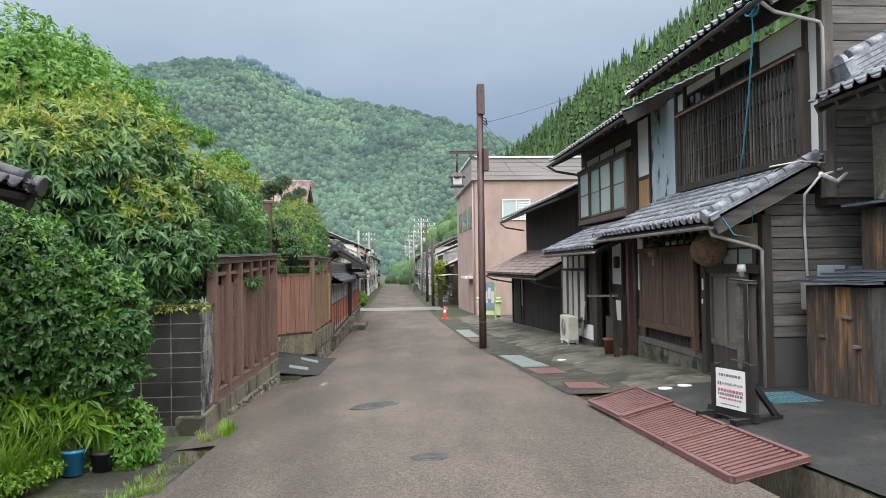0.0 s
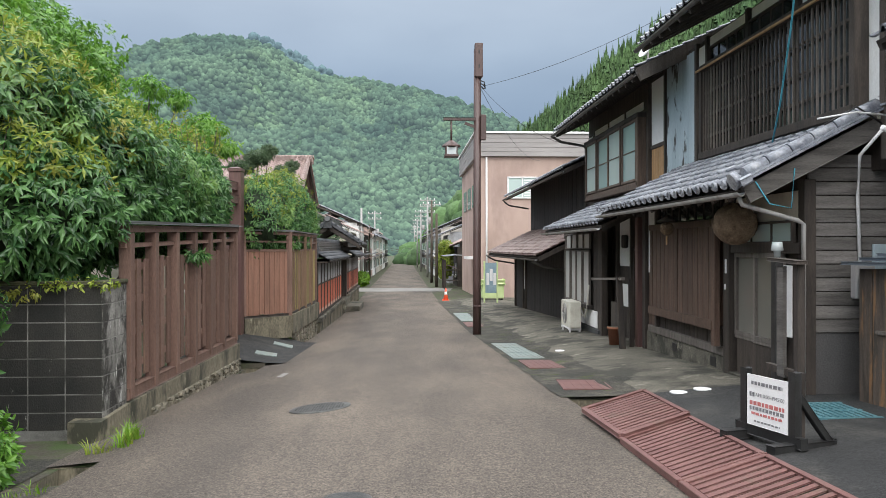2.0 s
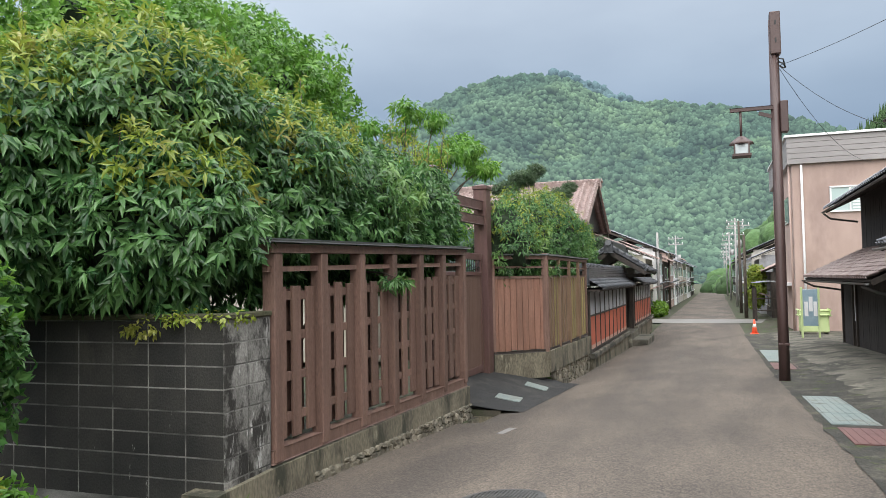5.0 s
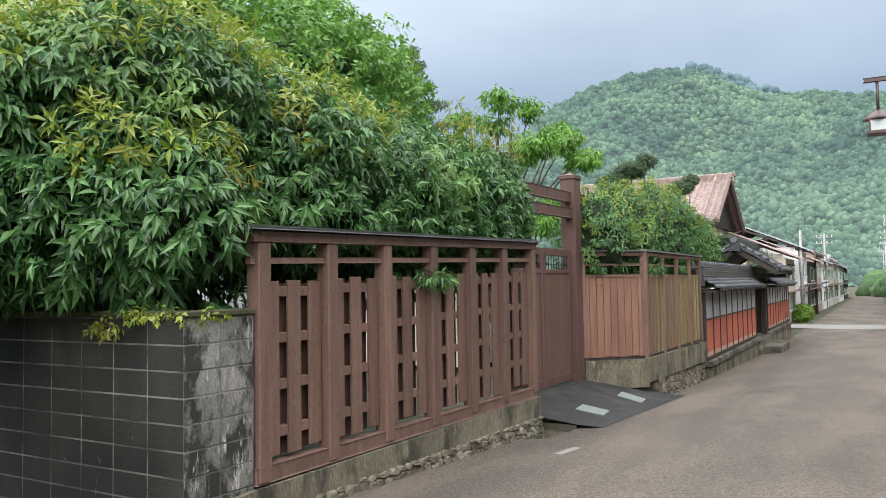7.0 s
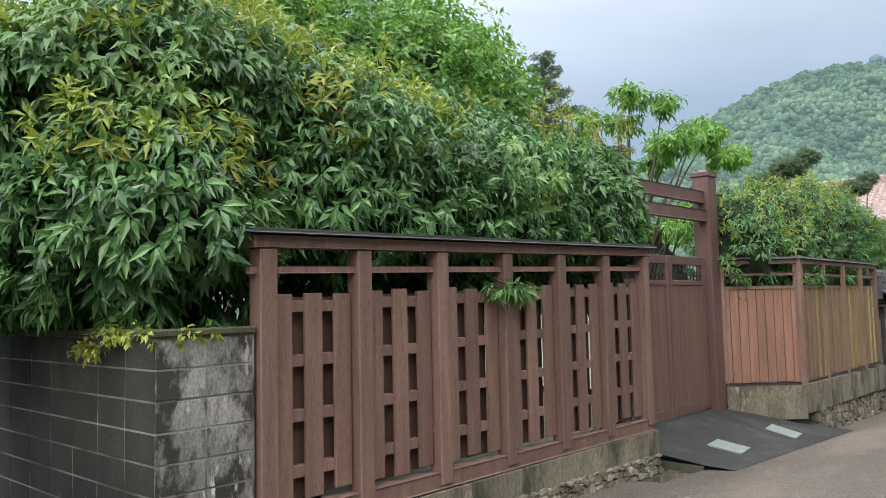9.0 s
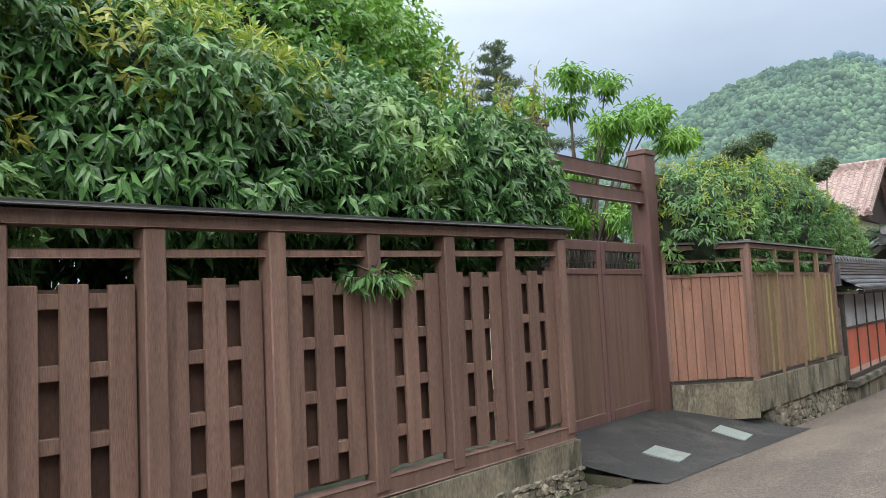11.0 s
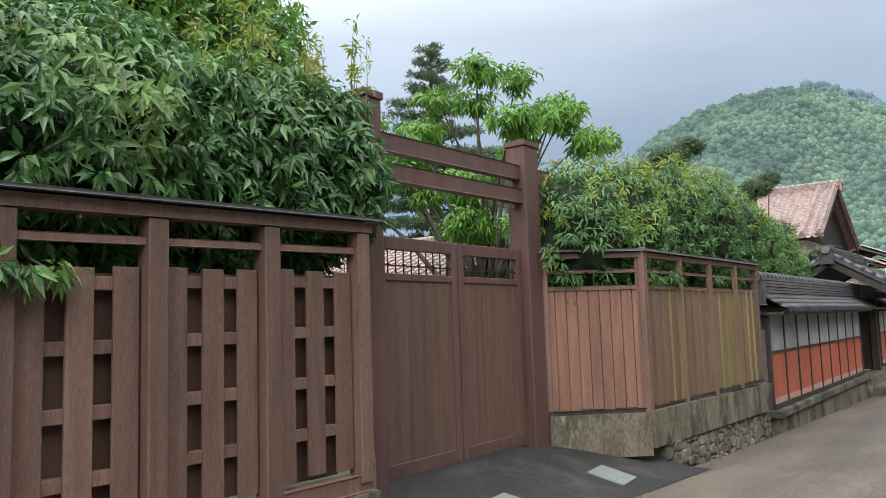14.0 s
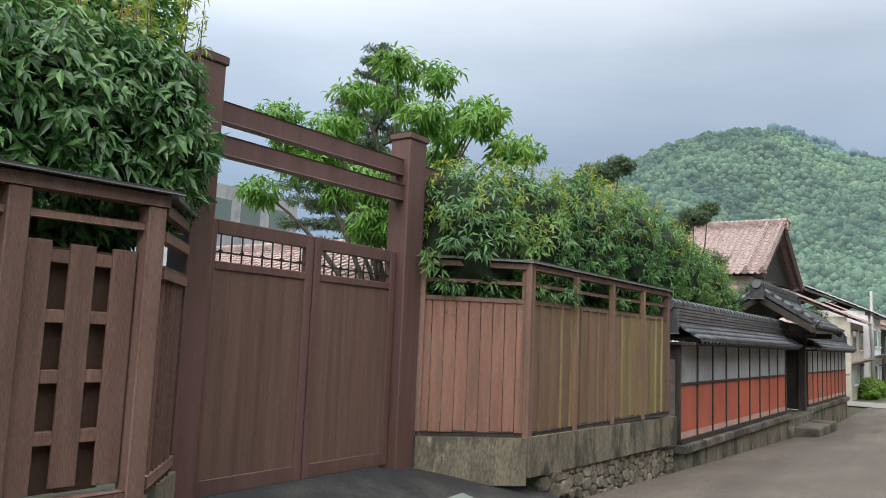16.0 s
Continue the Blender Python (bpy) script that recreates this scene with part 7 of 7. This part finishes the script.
# red-tiled mansion roof behind the wall
MZ = -0.85
mh = thing("mansion", (-10.5, 62, -2), "large house with a pinkish red-brown tiled gable roof behind the wall", "house")
bx("wall", -13, 57.5, -2.2, -7.6, 66.5, 6.2 + MZ, PLASTER_OLD, mh)
for s_ in (-1, 1):
    tiled_slope(mh, (-17.4, 62 + s_ * 5.6, 5.6 + MZ), (-6.7, 62 + s_ * 5.6, 5.6 + MZ), (0, -s_ * 5.6, 3.4), 0.36, 0.38, TILE_RED, pieces=False)
    for x_ in (-6.75, -7.6):
        ridge(mh, (x_, 62 + s_ * 5.5, 5.75 + MZ), (x_, 62 + s_ * 0.2, 8.95 + MZ), 0.2, 0.3, TILE_RED, "verge_tiles")
    part("bargeboard", beam(bmesh.new(), (-6.72, 62 + s_ * 5.5, 5.45 + MZ), (-6.72, 62, 8.78 + MZ), 0.08, 0.3), DARKWOOD, mh)
part("gable", prism(bmesh.new(), [(56.9, 5.6 + MZ), (62, 8.7 + MZ), (67.1, 5.6 + MZ)], "x", -13.2, -7.3), BLACKWOOD, mh)
ridge(mh, (-17.4, 62, 8.85 + MZ), (-6.5, 62, 8.85 + MZ), 0.45, 0.4, TILE_RED)
part("lower_roof", beam(bmesh.new(), (-7.3, 56.5, 4.6 + MZ), (-7.3, 67.5, 4.6 + MZ), 2.4, 0.2, up=(0.35, 0, 1)), TILE_RED, mh)
bh = thing("garden_house", (-11, 29, -1), "low garden house with a pinkish tiled roof behind the gate", "house")
bx("wall", -17, 27.0, -1.4, -9, 31.5, 1.9, PLASTER_OLD, bh)
tiled_slope(bh, (-17.6, 26.2, 1.75), (-8.4, 26.2, 1.75), (0, 3.0, 1.25), 0.3, 0.28, TILE_RED, pieces=False)
tiled_slope(bh, (-17.6, 32.2, 1.75), (-8.4, 32.2, 1.75), (0, -3.0, 1.25), 0.3, 0.4, TILE_RED, pieces=False)
part("roof_boarding", prism(bmesh.new(), [(26.25, 1.68), (29.2, 2.95), (32.15, 1.68)], "x", -17.4, -8.6), DARKWOOD, bh)
ridge(bh, (-17.6, 29.2, 2.95), (-8.4, 29.2, 2.95), 0.25, 0.3, TILE_RED)
gbd = thing("grey_block_building", (-31, 41, -1), "distant grey concrete building with dark windows", "building")
bx("wall", -36, 39, -1.5, -31.2, 46, 8.6, GREYPANEL, gbd)
for i in range(3):
    bx("window", -35.6 + i * 1.5, 38.94, 6.6, -34.6 + i * 1.5, 39.02, 7.8, GLASS, gbd)
    bx("window", -31.25, 39.6 + i * 2.1, 6.6, -31.16, 41.0 + i * 2.1, 7.8, GLASS, gbd)

# near roof corner at the garden's edge
nr = thing("tiled_outhouse", (-4.6, 6.2, -0.3), "small outhouse with black tiled eaves among the shrubs", "outhouse")
bx("wall", -6.4, 4.2, -0.4, -4.2, 6.6, 2.0, DARKWOOD, nr)
tiled_slope(nr, (-3.35, 3.8, 2.16), (-3.35, 7.35, 2.16), (-1.9, 0, 0.75), 0.27, 0.26, TILE_BLACK)
part("roof_boarding", beam(bmesh.new(), (-3.38, 5.57, 2.12), (-5.25, 5.57, 2.86), 3.5, 0.06, up=(0.37, 0, 0.93)), DARKWOOD, nr)
part("bargeboard", beam(bmesh.new(), (-3.36, 7.33, 2.08), (-5.25, 7.33, 2.82), 0.05, 0.16), DARKWOOD, nr)
ridge(nr, (-3.4, 7.3, 2.22), (-5.2, 7.3, 2.92), 0.06, 0.22, TILE_BLACK, "verge_tiles")

# ---- shrubs, hedges, trees ----
def limbs(par, base, tips, r0, mid=0.5, bend=0.4, seed=1, material=None):
    """Tapered trunk and limbs from a base to each tip."""
    rg = random.Random(seed)
    base = Vector(base)
    for k, t_ in enumerate(tips):
        t_ = Vector(t_)
        n = 7
        off = Vector((rg.uniform(-1, 1), rg.uniform(-1, 1), rg.uniform(-0.2, 0.4))) * bend
        fork = base.lerp(t_, 0.0) + Vector((0, 0, (t_.z - base.z) * mid * rg.uniform(0.6, 1)))
        pts, rs = [], []
        for i in range(n + 1):
            u = i / n
            p = base * (1 - u) ** 2 + fork * 2 * u * (1 - u) + t_ * u * u + off * math.sin(math.pi * u) * 0.4
            pts.append(p)
            rs.append(r0 * (1 - 0.88 * u) * (1 if k == 0 else 0.75))
        part("trunk" if k == 0 else "limb", tube(bmesh.new(), pts, rs, 7), material or BARK, par)


def shrub(name, label, blobs, count, length, material, seed, droop=0.6, per=7, width=0.27, core=0.72, keep=None, shell=0.35, base=None, extra=None, category="shrub"):
    b0 = blobs[0]
    bx0, by0 = (base or (b0[0], b0[1]))[:2]
    th = thing(name, (bx0, by0, gz(bx0, by0) - 0.05), label, category)
    rg = random.Random(seed)
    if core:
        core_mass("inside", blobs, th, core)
    limbs(th, (bx0, by0, gz(bx0, by0) - 0.1), [(b[0], b[1], b[2]) for b in blobs[:5]], 0.07 + 0.02 * len(blobs[:4]), seed=seed)
    leaf_mass("leaves", blobs, count, length, material, th, rg, droop, per, width, shell, keep=keep)
    if extra:
        mat_, cnt, up_only, far_y = (*extra, 1e9)[:4]
        tops = [(b[0], b[1], b[2] + b[5] * up_only, b[3] * 0.9, b[4] * 0.9, b[5] * (1.06 - up_only)) for b in blobs if b[1] < far_y]
        leaf_mass("young_leaves", tops, cnt, length * 0.95, mat_, th, rg, droop * 0.4, per, width * 0.8, 0.15, keep=keep)
    return th


over = lambda c: not (c.x > -2.75 and c.z < 1.75 and c.y > 11.2) and not (c.y < 10.75 and c.z < 0.97 and c.x < -2.4)
SB = [(-3.75, 11.0, 1.75, 1.15, 1.0, 1.0), (-4.3, 11.4, 2.7, 1.3, 1.5, 1.2), (-4.0, 13.2, 2.3, 1.3, 1.7, 1.2), (-3.9, 15.2, 2.2, 1.3, 1.7, 1.15), (-3.55, 16.75, 2.15, 0.85, 1.0, 1.15), (-4.9, 12.6, 3.0, 1.2, 1.8, 1.15), (-4.9, 10.2, 2.2, 1.2, 1.0, 1.3), (-4.8, 15.0, 2.7, 1.2, 1.8, 1.2), (-3.35, 17.5, 2.35, 0.55, 0.55, 0.85), (-6.3, 11.7, 1.7, 1.3, 0.85, 1.05), (-8.4, 11.9, 1.7, 1.4, 0.9, 1.1)]
shrub("tall_shrub", "dense overgrown evergreen shrub with long drooping leaves above the fence", SB, 13500, 0.155, LEAF_BIG, 11, 0.75, 8, 0.33, 0.66, over, base=(-4.3, 13.0), extra=(LEAF_YELLOW, 1900, 0.5, 13.5))


def shoots(par, blobs, n, seed, tall=(0.25, 0.6), material=None):
    """Thin young shoots standing out of a crown's top, each with small leaves of its own."""
    rg = random.Random(seed)
    for i in range(n):
        b = rg.choice(blobs)
        a, k = rg.uniform(0, 6.283), rg.uniform(0.2, 0.75)
        x, y = b[0] + b[3] * k * math.cos(a), b[1] + b[4] * k * math.sin(a)
        z = b[2] + b[5] * (1 - k * k) ** 0.5 * 0.9
        h = rg.uniform(*tall)
        lean = Vector((rg.uniform(-0.15, 0.15), rg.uniform(-0.15, 0.15), h))
        p = Vector((x, y, z))
        part("shoot", tube(bmesh.new(), (p - Vector((0, 0, 0.2)), p + lean * 0.5, p + lean), (0.007, 0.005, 0.003), 4), BARK, par)
        leaf_mass("shoot_leaves", [(*(p + lean * u), 0.05, 0.05, 0.1 + 0.1 * h) for u in (0.35, 0.7, 0.95)], 7, 0.1, material or LEAF_YELLOW, par, rg, 0.5, 4, 0.26)


shoots(bpy.data.objects["tall_shrub"], SB[:9], 46, 71)
shoots(bpy.data.objects["tall_shrub"], [SB[8], SB[4]], 16, 72, (0.4, 0.8))
stake = thing("wooden_stake", (-7.2, 11.0, gz(-7.2, 11.0)), "weathered round wooden stake standing behind the block wall", "post")
part("stake_shaft", tube(bmesh.new(), ((-7.2, 11.0, gz(-7.2, 11.0) - 0.1), (-7.2, 11.0, 1.24), (-7.2, 11.0, 1.28), (-7.2, 11.0, 1.3)), (0.09, 0.085, 0.075, 0.04), 14), GREYWOOD, stake)
vine = thing("climbing_vine", (-8.6, 11.1, gz(-8.6, 11.1)), "broad-leaved bright green vine climbing behind the block wall", "vine")
part("stem", tube(bmesh.new(), ((-8.6, 11.15, gz(-8.6, 11.1) - 0.1), (-8.5, 11.15, 0.8), (-8.6, 11.1, 1.7)), (0.03, 0.025, 0.01), 6), BARK, vine)
leaf_mass("leaves", [(-8.5, 11.05, 1.35, 0.65, 0.25, 0.6), (-8.9, 11.1, 1.7, 0.5, 0.25, 0.5)], 330, 0.11, LEAF_TREE, vine, random.Random(73), 0.7, 5, 0.75)
for i, (y, z) in enumerate(((14.1, 1.24), (14.4, 1.2))):
    th = thing("leafy_sprig", (-2.75, y, z - 0.2), "green leafy sprig poking through the open top of the fence", "branch", "sprigs through the fence")
    part("twig", tube(bmesh.new(), ((-2.95, y, z + 0.1), (-2.7, y, z + 0.08), (-2.52, y + 0.05, z)), (0.012, 0.01, 0.005), 5), BARK, th)
    leaf_mass("leaves", [(-2.58, y, z, 0.12, 0.26, 0.1)], 11, 0.14, LEAF_BIG, th, random.Random(40 + i), 0.8, 7, 0.3)
for i, (x, y) in enumerate(((-3.15, 21.95), (-2.85, 22.3), (-2.42, 23.0), (-2.38, 23.7), (-2.36, 25.6))):
    th = thing("leafy_sprig", (x, y, 1.3), "hedge foliage spilling over the plank fence rail", "branch", "sprigs over the plank fence")
    part("twig", tube(bmesh.new(), ((x - 0.35, y, 1.6), (x, y, 1.52), (x + 0.12, y, 1.38)), (0.012, 0.01, 0.005), 5), BARK, th)
    leaf_mass("leaves", [(x + 0.02, y, 1.45, 0.16, 0.32, 0.16)], 34 if i < 4 else 14, 0.13, LEAF_BIG, th, random.Random(80 + i), 0.8, 7, 0.28)
HB = [(-3.35, 22.4, 2.0, 0.9, 1.0, 1.2), (-3.3, 23.8, 2.2, 0.9, 1.2, 1.2), (-3.25, 25.6, 2.3, 0.9, 1.4, 1.35), (-3.3, 27.6, 2.5, 0.9, 1.4, 1.3), (-3.6, 29.8, 2.5, 1.0, 1.5, 1.35), (-3.8, 32.0, 2.4, 1.0, 1.5, 1.3), (-3.9, 34.4, 2.2, 1.0, 1.5, 1.2), (-4.2, 37.0, 1.9, 1.0, 1.5, 1.1)]
past = lambda c: not (c.x > -2.5 and c.z < 1.8) and not (c.x > -3.1 and c.y < 22.3 and c.z < 1.8)
shrub("clipped_hedge", "overgrown green hedge rising above the plank fence", HB, 7800, 0.14, LEAF_BIG, 12, 0.7, 7, 0.27, 0.75, past, base=(-3.4, 26), extra=(LEAF_YELLOW, 1100, 0.4), category="hedge")
shoots(bpy.data.objects["clipped_hedge"], HB[1:6], 24, 74, (0.15, 0.4))
NB_ = [(-3.3, 8.35, 0.75, 0.7, 0.5, 0.85), (-4.0, 8.1, 1.05, 0.95, 0.7, 0.98), (-3.9, 8.4, 0.8, 0.7, 0.42, 0.78), (-4.9, 8.0, 0.9, 0.9, 0.8, 0.95)]
shrub("round_shrub", "round dark green small-leaved shrub by the garden wall", NB_, 6500, 0.085, LEAF_DARK, 13, 0.3, 7, 0.5, 0.78, extra=(LEAF_TREE, 1500, 0.3))
shrub("weedy_undergrowth", "low tangled weeds and ivy at the foot of the wall", [(-2.88, 8.5, -0.4, 0.32, 0.36, 0.45), (-3.4, 8.5, -0.35, 0.42, 0.36, 0.48), (-4.0, 8.5, -0.25, 0.5, 0.38, 0.48)], 2000, 0.09, LEAF_TREE, 14, 0.4, 6, 0.45, 0.7, extra=(LEAF_YELLOW, 160, 0.1))
TB = [(-6.8, 16.4, 4.4, 2.1, 2.4, 1.9), (-8.2, 15.2, 4.4, 1.9, 2.0, 1.7), (-7.7, 18.2, 5.2, 1.7, 1.7, 1.6), (-6.3, 13.2, 4.3, 1.5, 1.8, 1.5), (-6.6, 18.4, 4.6, 1.3, 1.4, 1.4), (-6.2, 11.6, 2.9, 1.1, 1.2, 1.2)]
shrub("broadleaf_tree", "tall bright green broadleaf tree behind the shrubs", TB, 13500, 0.135, LEAF_TREE, 15, 0.35, 7, 0.45, 0.55, base=(-8.2, 14.0), shell=0.6, category="tree")

# sparse tree with tufted limbs behind the gate
st = thing("sparse_tree", (-7.2, 25.8, -1.0), "thin tree with tufts of drooping leaves on bare limbs", "tree")
rg = random.Random(31)
tips = [(-7.7 + rg.uniform(-2.2, 2.4), 25.8 + rg.uniform(-1.8, 1.8), rg.uniform(2.6, 5.3)) for _ in range(26)] + [(-4.9, 26.2, 4.5), (-9.6, 25.0, 4.9), (-7.2, 25.5, 5.6), (-6.2, 25.6, 5.9), (-5.6, 26.3, 5.3), (-6.9, 25.2, 6.2), (-8.1, 25.3, 5.8), (-5.2, 25.7, 4.9)]
limbs(st, (-7.2, 25.8, -1.1), tips, 0.12, 0.75, 0.5, 31)
leaf_mass("leaves", [(*t_, 0.5, 0.5, 0.32) for t_ in tips], 1900, 0.22, LEAF_TREE, st, rg, 0.9, 7, 0.28, 0.8)
ct = thing("tall_conifer", (-16.2, 35.4, -1.2), "tall grey-green layered conifer behind the garden", "tree")
part("trunk", tube(bmesh.new(), ((-16.2, 35.4, -1.4), (-16.2, 35.4, 6), (-16.2, 35.4, 11.9)), (0.28, 0.2, 0.03), 8), BARK, ct)
rg = random.Random(33)
cb = []
for k in range(64):
    z = 2.5 + 9.4 * (k / 64) ** 0.85
    r = min(3.3, (12.6 - z) * 0.52) * rg.uniform(0.75, 1.15)
    a = k * 2.4
    tip = (-16.2 + r * math.cos(a), 35.4 + r * math.sin(a), z + 0.1)
    part("limb", tube(bmesh.new(), ((-16.2, 35.4, z - 0.2), tip), (0.05, 0.015), 5), BARK, ct)
    for f_ in (0.45, 0.85):
        cb.append((-16.2 + f_ * r * math.cos(a), 35.4 + f_ * r * math.sin(a), z + 0.05, max(0.25, 0.3 * r), max(0.25, 0.3 * r), 0.16))
leaf_mass("needles", cb, 8200, 0.2, LEAF_PINE, ct, rg, 0.1, 8, 0.2, 0.9)
for x, y, z, s_ in ((-4.2, 35.5, 2.6, 1.0), (-4.8, 44.5, 2.2, 1.3), (-4.2, 52.5, 1.6, 1.3), (-5.6, 30.5, 3.0, 1.0), (-4.6, 29.8, 4.58, 0.55), (-5.0, 38.4, 4.94, 0.6)):
    pb = [(x, y, z, 0.9 * s_, 0.9 * s_, 0.5 * s_), (x + 0.3, y + 0.6, z + 0.6 * s_, 0.6 * s_, 0.7 * s_, 0.4 * s_), (x - 0.5, y - 0.3, z - 0.7 * s_, 0.9 * s_, 0.9 * s_, 0.5 * s_)]
    shrub("garden_pine", "dark garden pine with layered pads of needles", pb, 900, 0.12, LEAF_PINE, int(y), 0.1, 8, 0.22, 0.6, category="tree")
shrub("street_tree", "leafy green trees at the far end of the street", [(-9.0, 205, 1.5, 4, 4, 4), (8.5, 200, 2.0, 4, 4, 4), (-14, 210, 3, 5, 6, 5), (13, 205, 3.5, 5, 6, 5)], 2600, 0.9, LEAF_TREE, 17, 0.3, 6, 0.5, 0.8, base=(8.5, 203), category="tree")
shrub("yellow_bush", "yellow-green bush by the shelter", [(4.2, 67.5, 0.1, 0.7, 0.9, 1.4), (4.3, 67.2, 1.3, 0.6, 0.6, 0.7)], 500, 0.3, LEAF_YELLOW, 18, 0.3, 6, 0.4, 0.7)
shrub("roadside_bush", "flowering bush by a far doorway", [(-3.0, 68, -1.4, 0.5, 1.4, 0.7), (-3.0, 72, -1.5, 0.5, 1.0, 0.6)], 400, 0.25, LEAF_GRASS, 19, 0.3, 6, 0.4, 0.7)

# ---- garden edge: pots, grasses, moss, stones ----
def blades(name, label, x, y, n, length, material, seed, spread=0.25, category="grass", group=""):
    z = gz(x, y)
    th = thing(name, (x, y, z), label, category, group)
    rg = random.Random(seed)
    vs, fs = [], []
    for i in range(n):
        a = rg.uniform(0, 6.283)
        r0 = spread * rg.random() ** 0.5 * 0.4
        p = Vector((r0 * math.cos(a + 1), r0 * math.sin(a + 1), 0))
        ln = length * rg.uniform(0.55, 1.2)
        out = Vector((math.cos(a), math.sin(a), 0))
        side = Vector((-math.sin(a), math.cos(a), 0)) * rg.uniform(0.006, 0.013) * (length / 0.5) ** 0.5
        lean = rg.uniform(0.25, 0.9)
        k = len(vs)
        for j in range(5):
            u = j / 4
            c = p + out * ln * lean * u * u + Vector((0, 0, ln * (u - 0.45 * lean * u * u)))
            w = side * (1 - u) ** 0.6 + side * 0.02
            vs += [c - w, c + w]
        for j in range(4):
            fs.append((k + 2 * j, k + 2 * j + 1, k + 2 * j + 3, k + 2 * j + 2))
    ob = new("blades", quadmesh("blades", vs, fs, material))
    ob.parent = th
    return th


rg = random.Random(51)
for i in range(14):
    x, y = rg.uniform(-4.2, -3.45), rg.uniform(7.0, 8.1)
    blades("arching_grass", "clump of bright arching grass leaves", x, y, 46, rg.uniform(0.5, 0.75), LEAF_GRASS, 60 + i, 0.4, group="grass clumps by the verge")
for i in range(9):
    x, y = rg.uniform(-2.35, -2.15), rg.uniform(8.9, 10.6)
    blades("verge_grass", "small tuft of pale grass at the road edge", x, y, 26, rg.uniform(0.12, 0.24), LEAF_GRASS if i % 3 else LEAF_YELLOW, 90 + i, 0.2, group="grass tufts at the road edge")
for i in range(16):
    x, y = rg.uniform(-2.45, -2.15), rg.uniform(5.5, 8.2)
    blades("verge_grass", "small tuft of pale grass at the road edge", x, y, 20, rg.uniform(0.06, 0.14), LEAF_GRASS, 120 + i, 0.2, group="grass tufts at the road edge")
shrub("bamboo_grass", "bright green broad-bladed bamboo grass by the pots", [(-3.45, 8.25, 0.0, 0.45, 0.35, 0.35), (-4.0, 8.0, 0.05, 0.5, 0.4, 0.38)], 420, 0.22, LEAF_GRASS, 52, 0.6, 6, 0.2, 0, category="plant")
shrub("verge_weeds", "low bright weeds at the verge", [(-3.5, 7.4, -0.45, 0.35, 0.5, 0.14), (-3.7, 6.8, -0.4, 0.4, 0.5, 0.2)], 520, 0.06, LEAF_GRASS, 53, 0.2, 6, 0.5, 0, category="plant")
pot("plastic_bucket", -3.3, 8.05, 0.12, 0.26, PLASTIC_BLUE, "bright blue plastic bucket holding a plant")
pot("plastic_bucket", -3.58, 8.15, 0.1, 0.2, PLASTIC_BLUE, "blue plastic bucket holding a plant")
pot("plant_pot", -3.06, 8.2, 0.12, 0.2, BLACK, "black plastic plant pot by the verge")
for i, (x, y) in enumerate(((-3.3, 8.05), (-3.06, 8.2), (-3.58, 8.15))):
    th = blades("potted_grass", "arching green leaves growing from the pot", x, y, 34, 0.5, LEAF_GRASS, 150 + i, 0.2, "plant")
    th.location.z += 0.2
vrg = new("verge_patch", quadmesh("verge_patch", [(x, y, gz(x, y) - 0.012) for y in (5.0, 6.5, 8.4, 9.6) for x in (-3.2, -2.6, -2.15)], [(j * 3 + i, j * 3 + i + 1, j * 3 + i + 4, j * 3 + i + 3) for j in range(3) for i in range(2) if not (j == 2 and i == 1)], ASPHALT_MOSS))
tagged(vrg, "mossy broken asphalt verge", "verge", kind="structure")
ivy = thing("trailing_ivy", (-3.0, 10.5, 0.9), "yellow-green ivy trailing over the wall coping", "ivy")
leaf_mass("leaves", [(-2.9, 10.5, 0.93, 0.4, 0.12, 0.1), (-3.4, 10.48, 0.85, 0.25, 0.08, 0.14), (-2.62, 10.75, 0.9, 0.06, 0.25, 0.08)], 60, 0.055, LEAF_YELLOW, ivy, random.Random(61), 0.7, 6, 0.5)
blk = thing("garden_stone", (-4.6, 8.9, -0.4), "large grey boulder among the shrubs", "boulder")
bm = bmesh.new()
for v in bmesh.ops.create_icosphere(bm, subdivisions=3, radius=1)["verts"]:
    w_ = 1 + 0.25 * noise.noise(v.co * 1.2)
    v.co = Vector((-4.3 + v.co.x * 0.35 * w_, 8.35 + v.co.y * 0.3 * w_, -0.05 + v.co.z * 0.45 * w_))
part("stone_body", bm, CONCRETE_BASE, blk)

dash = thing("road_marking", (-1.4, 15.2, gz(-1.4, 15.2)), "worn white paint dash on the asphalt", "road marking")
part("paint", beam(bmesh.new(), (-1.42, 14.95, gz(-1.42, 14.95) + 0.004), (-1.38, 15.5, gz(-1.38, 15.5) + 0.004), 0.1, 0.004), PALEROAD, dash)
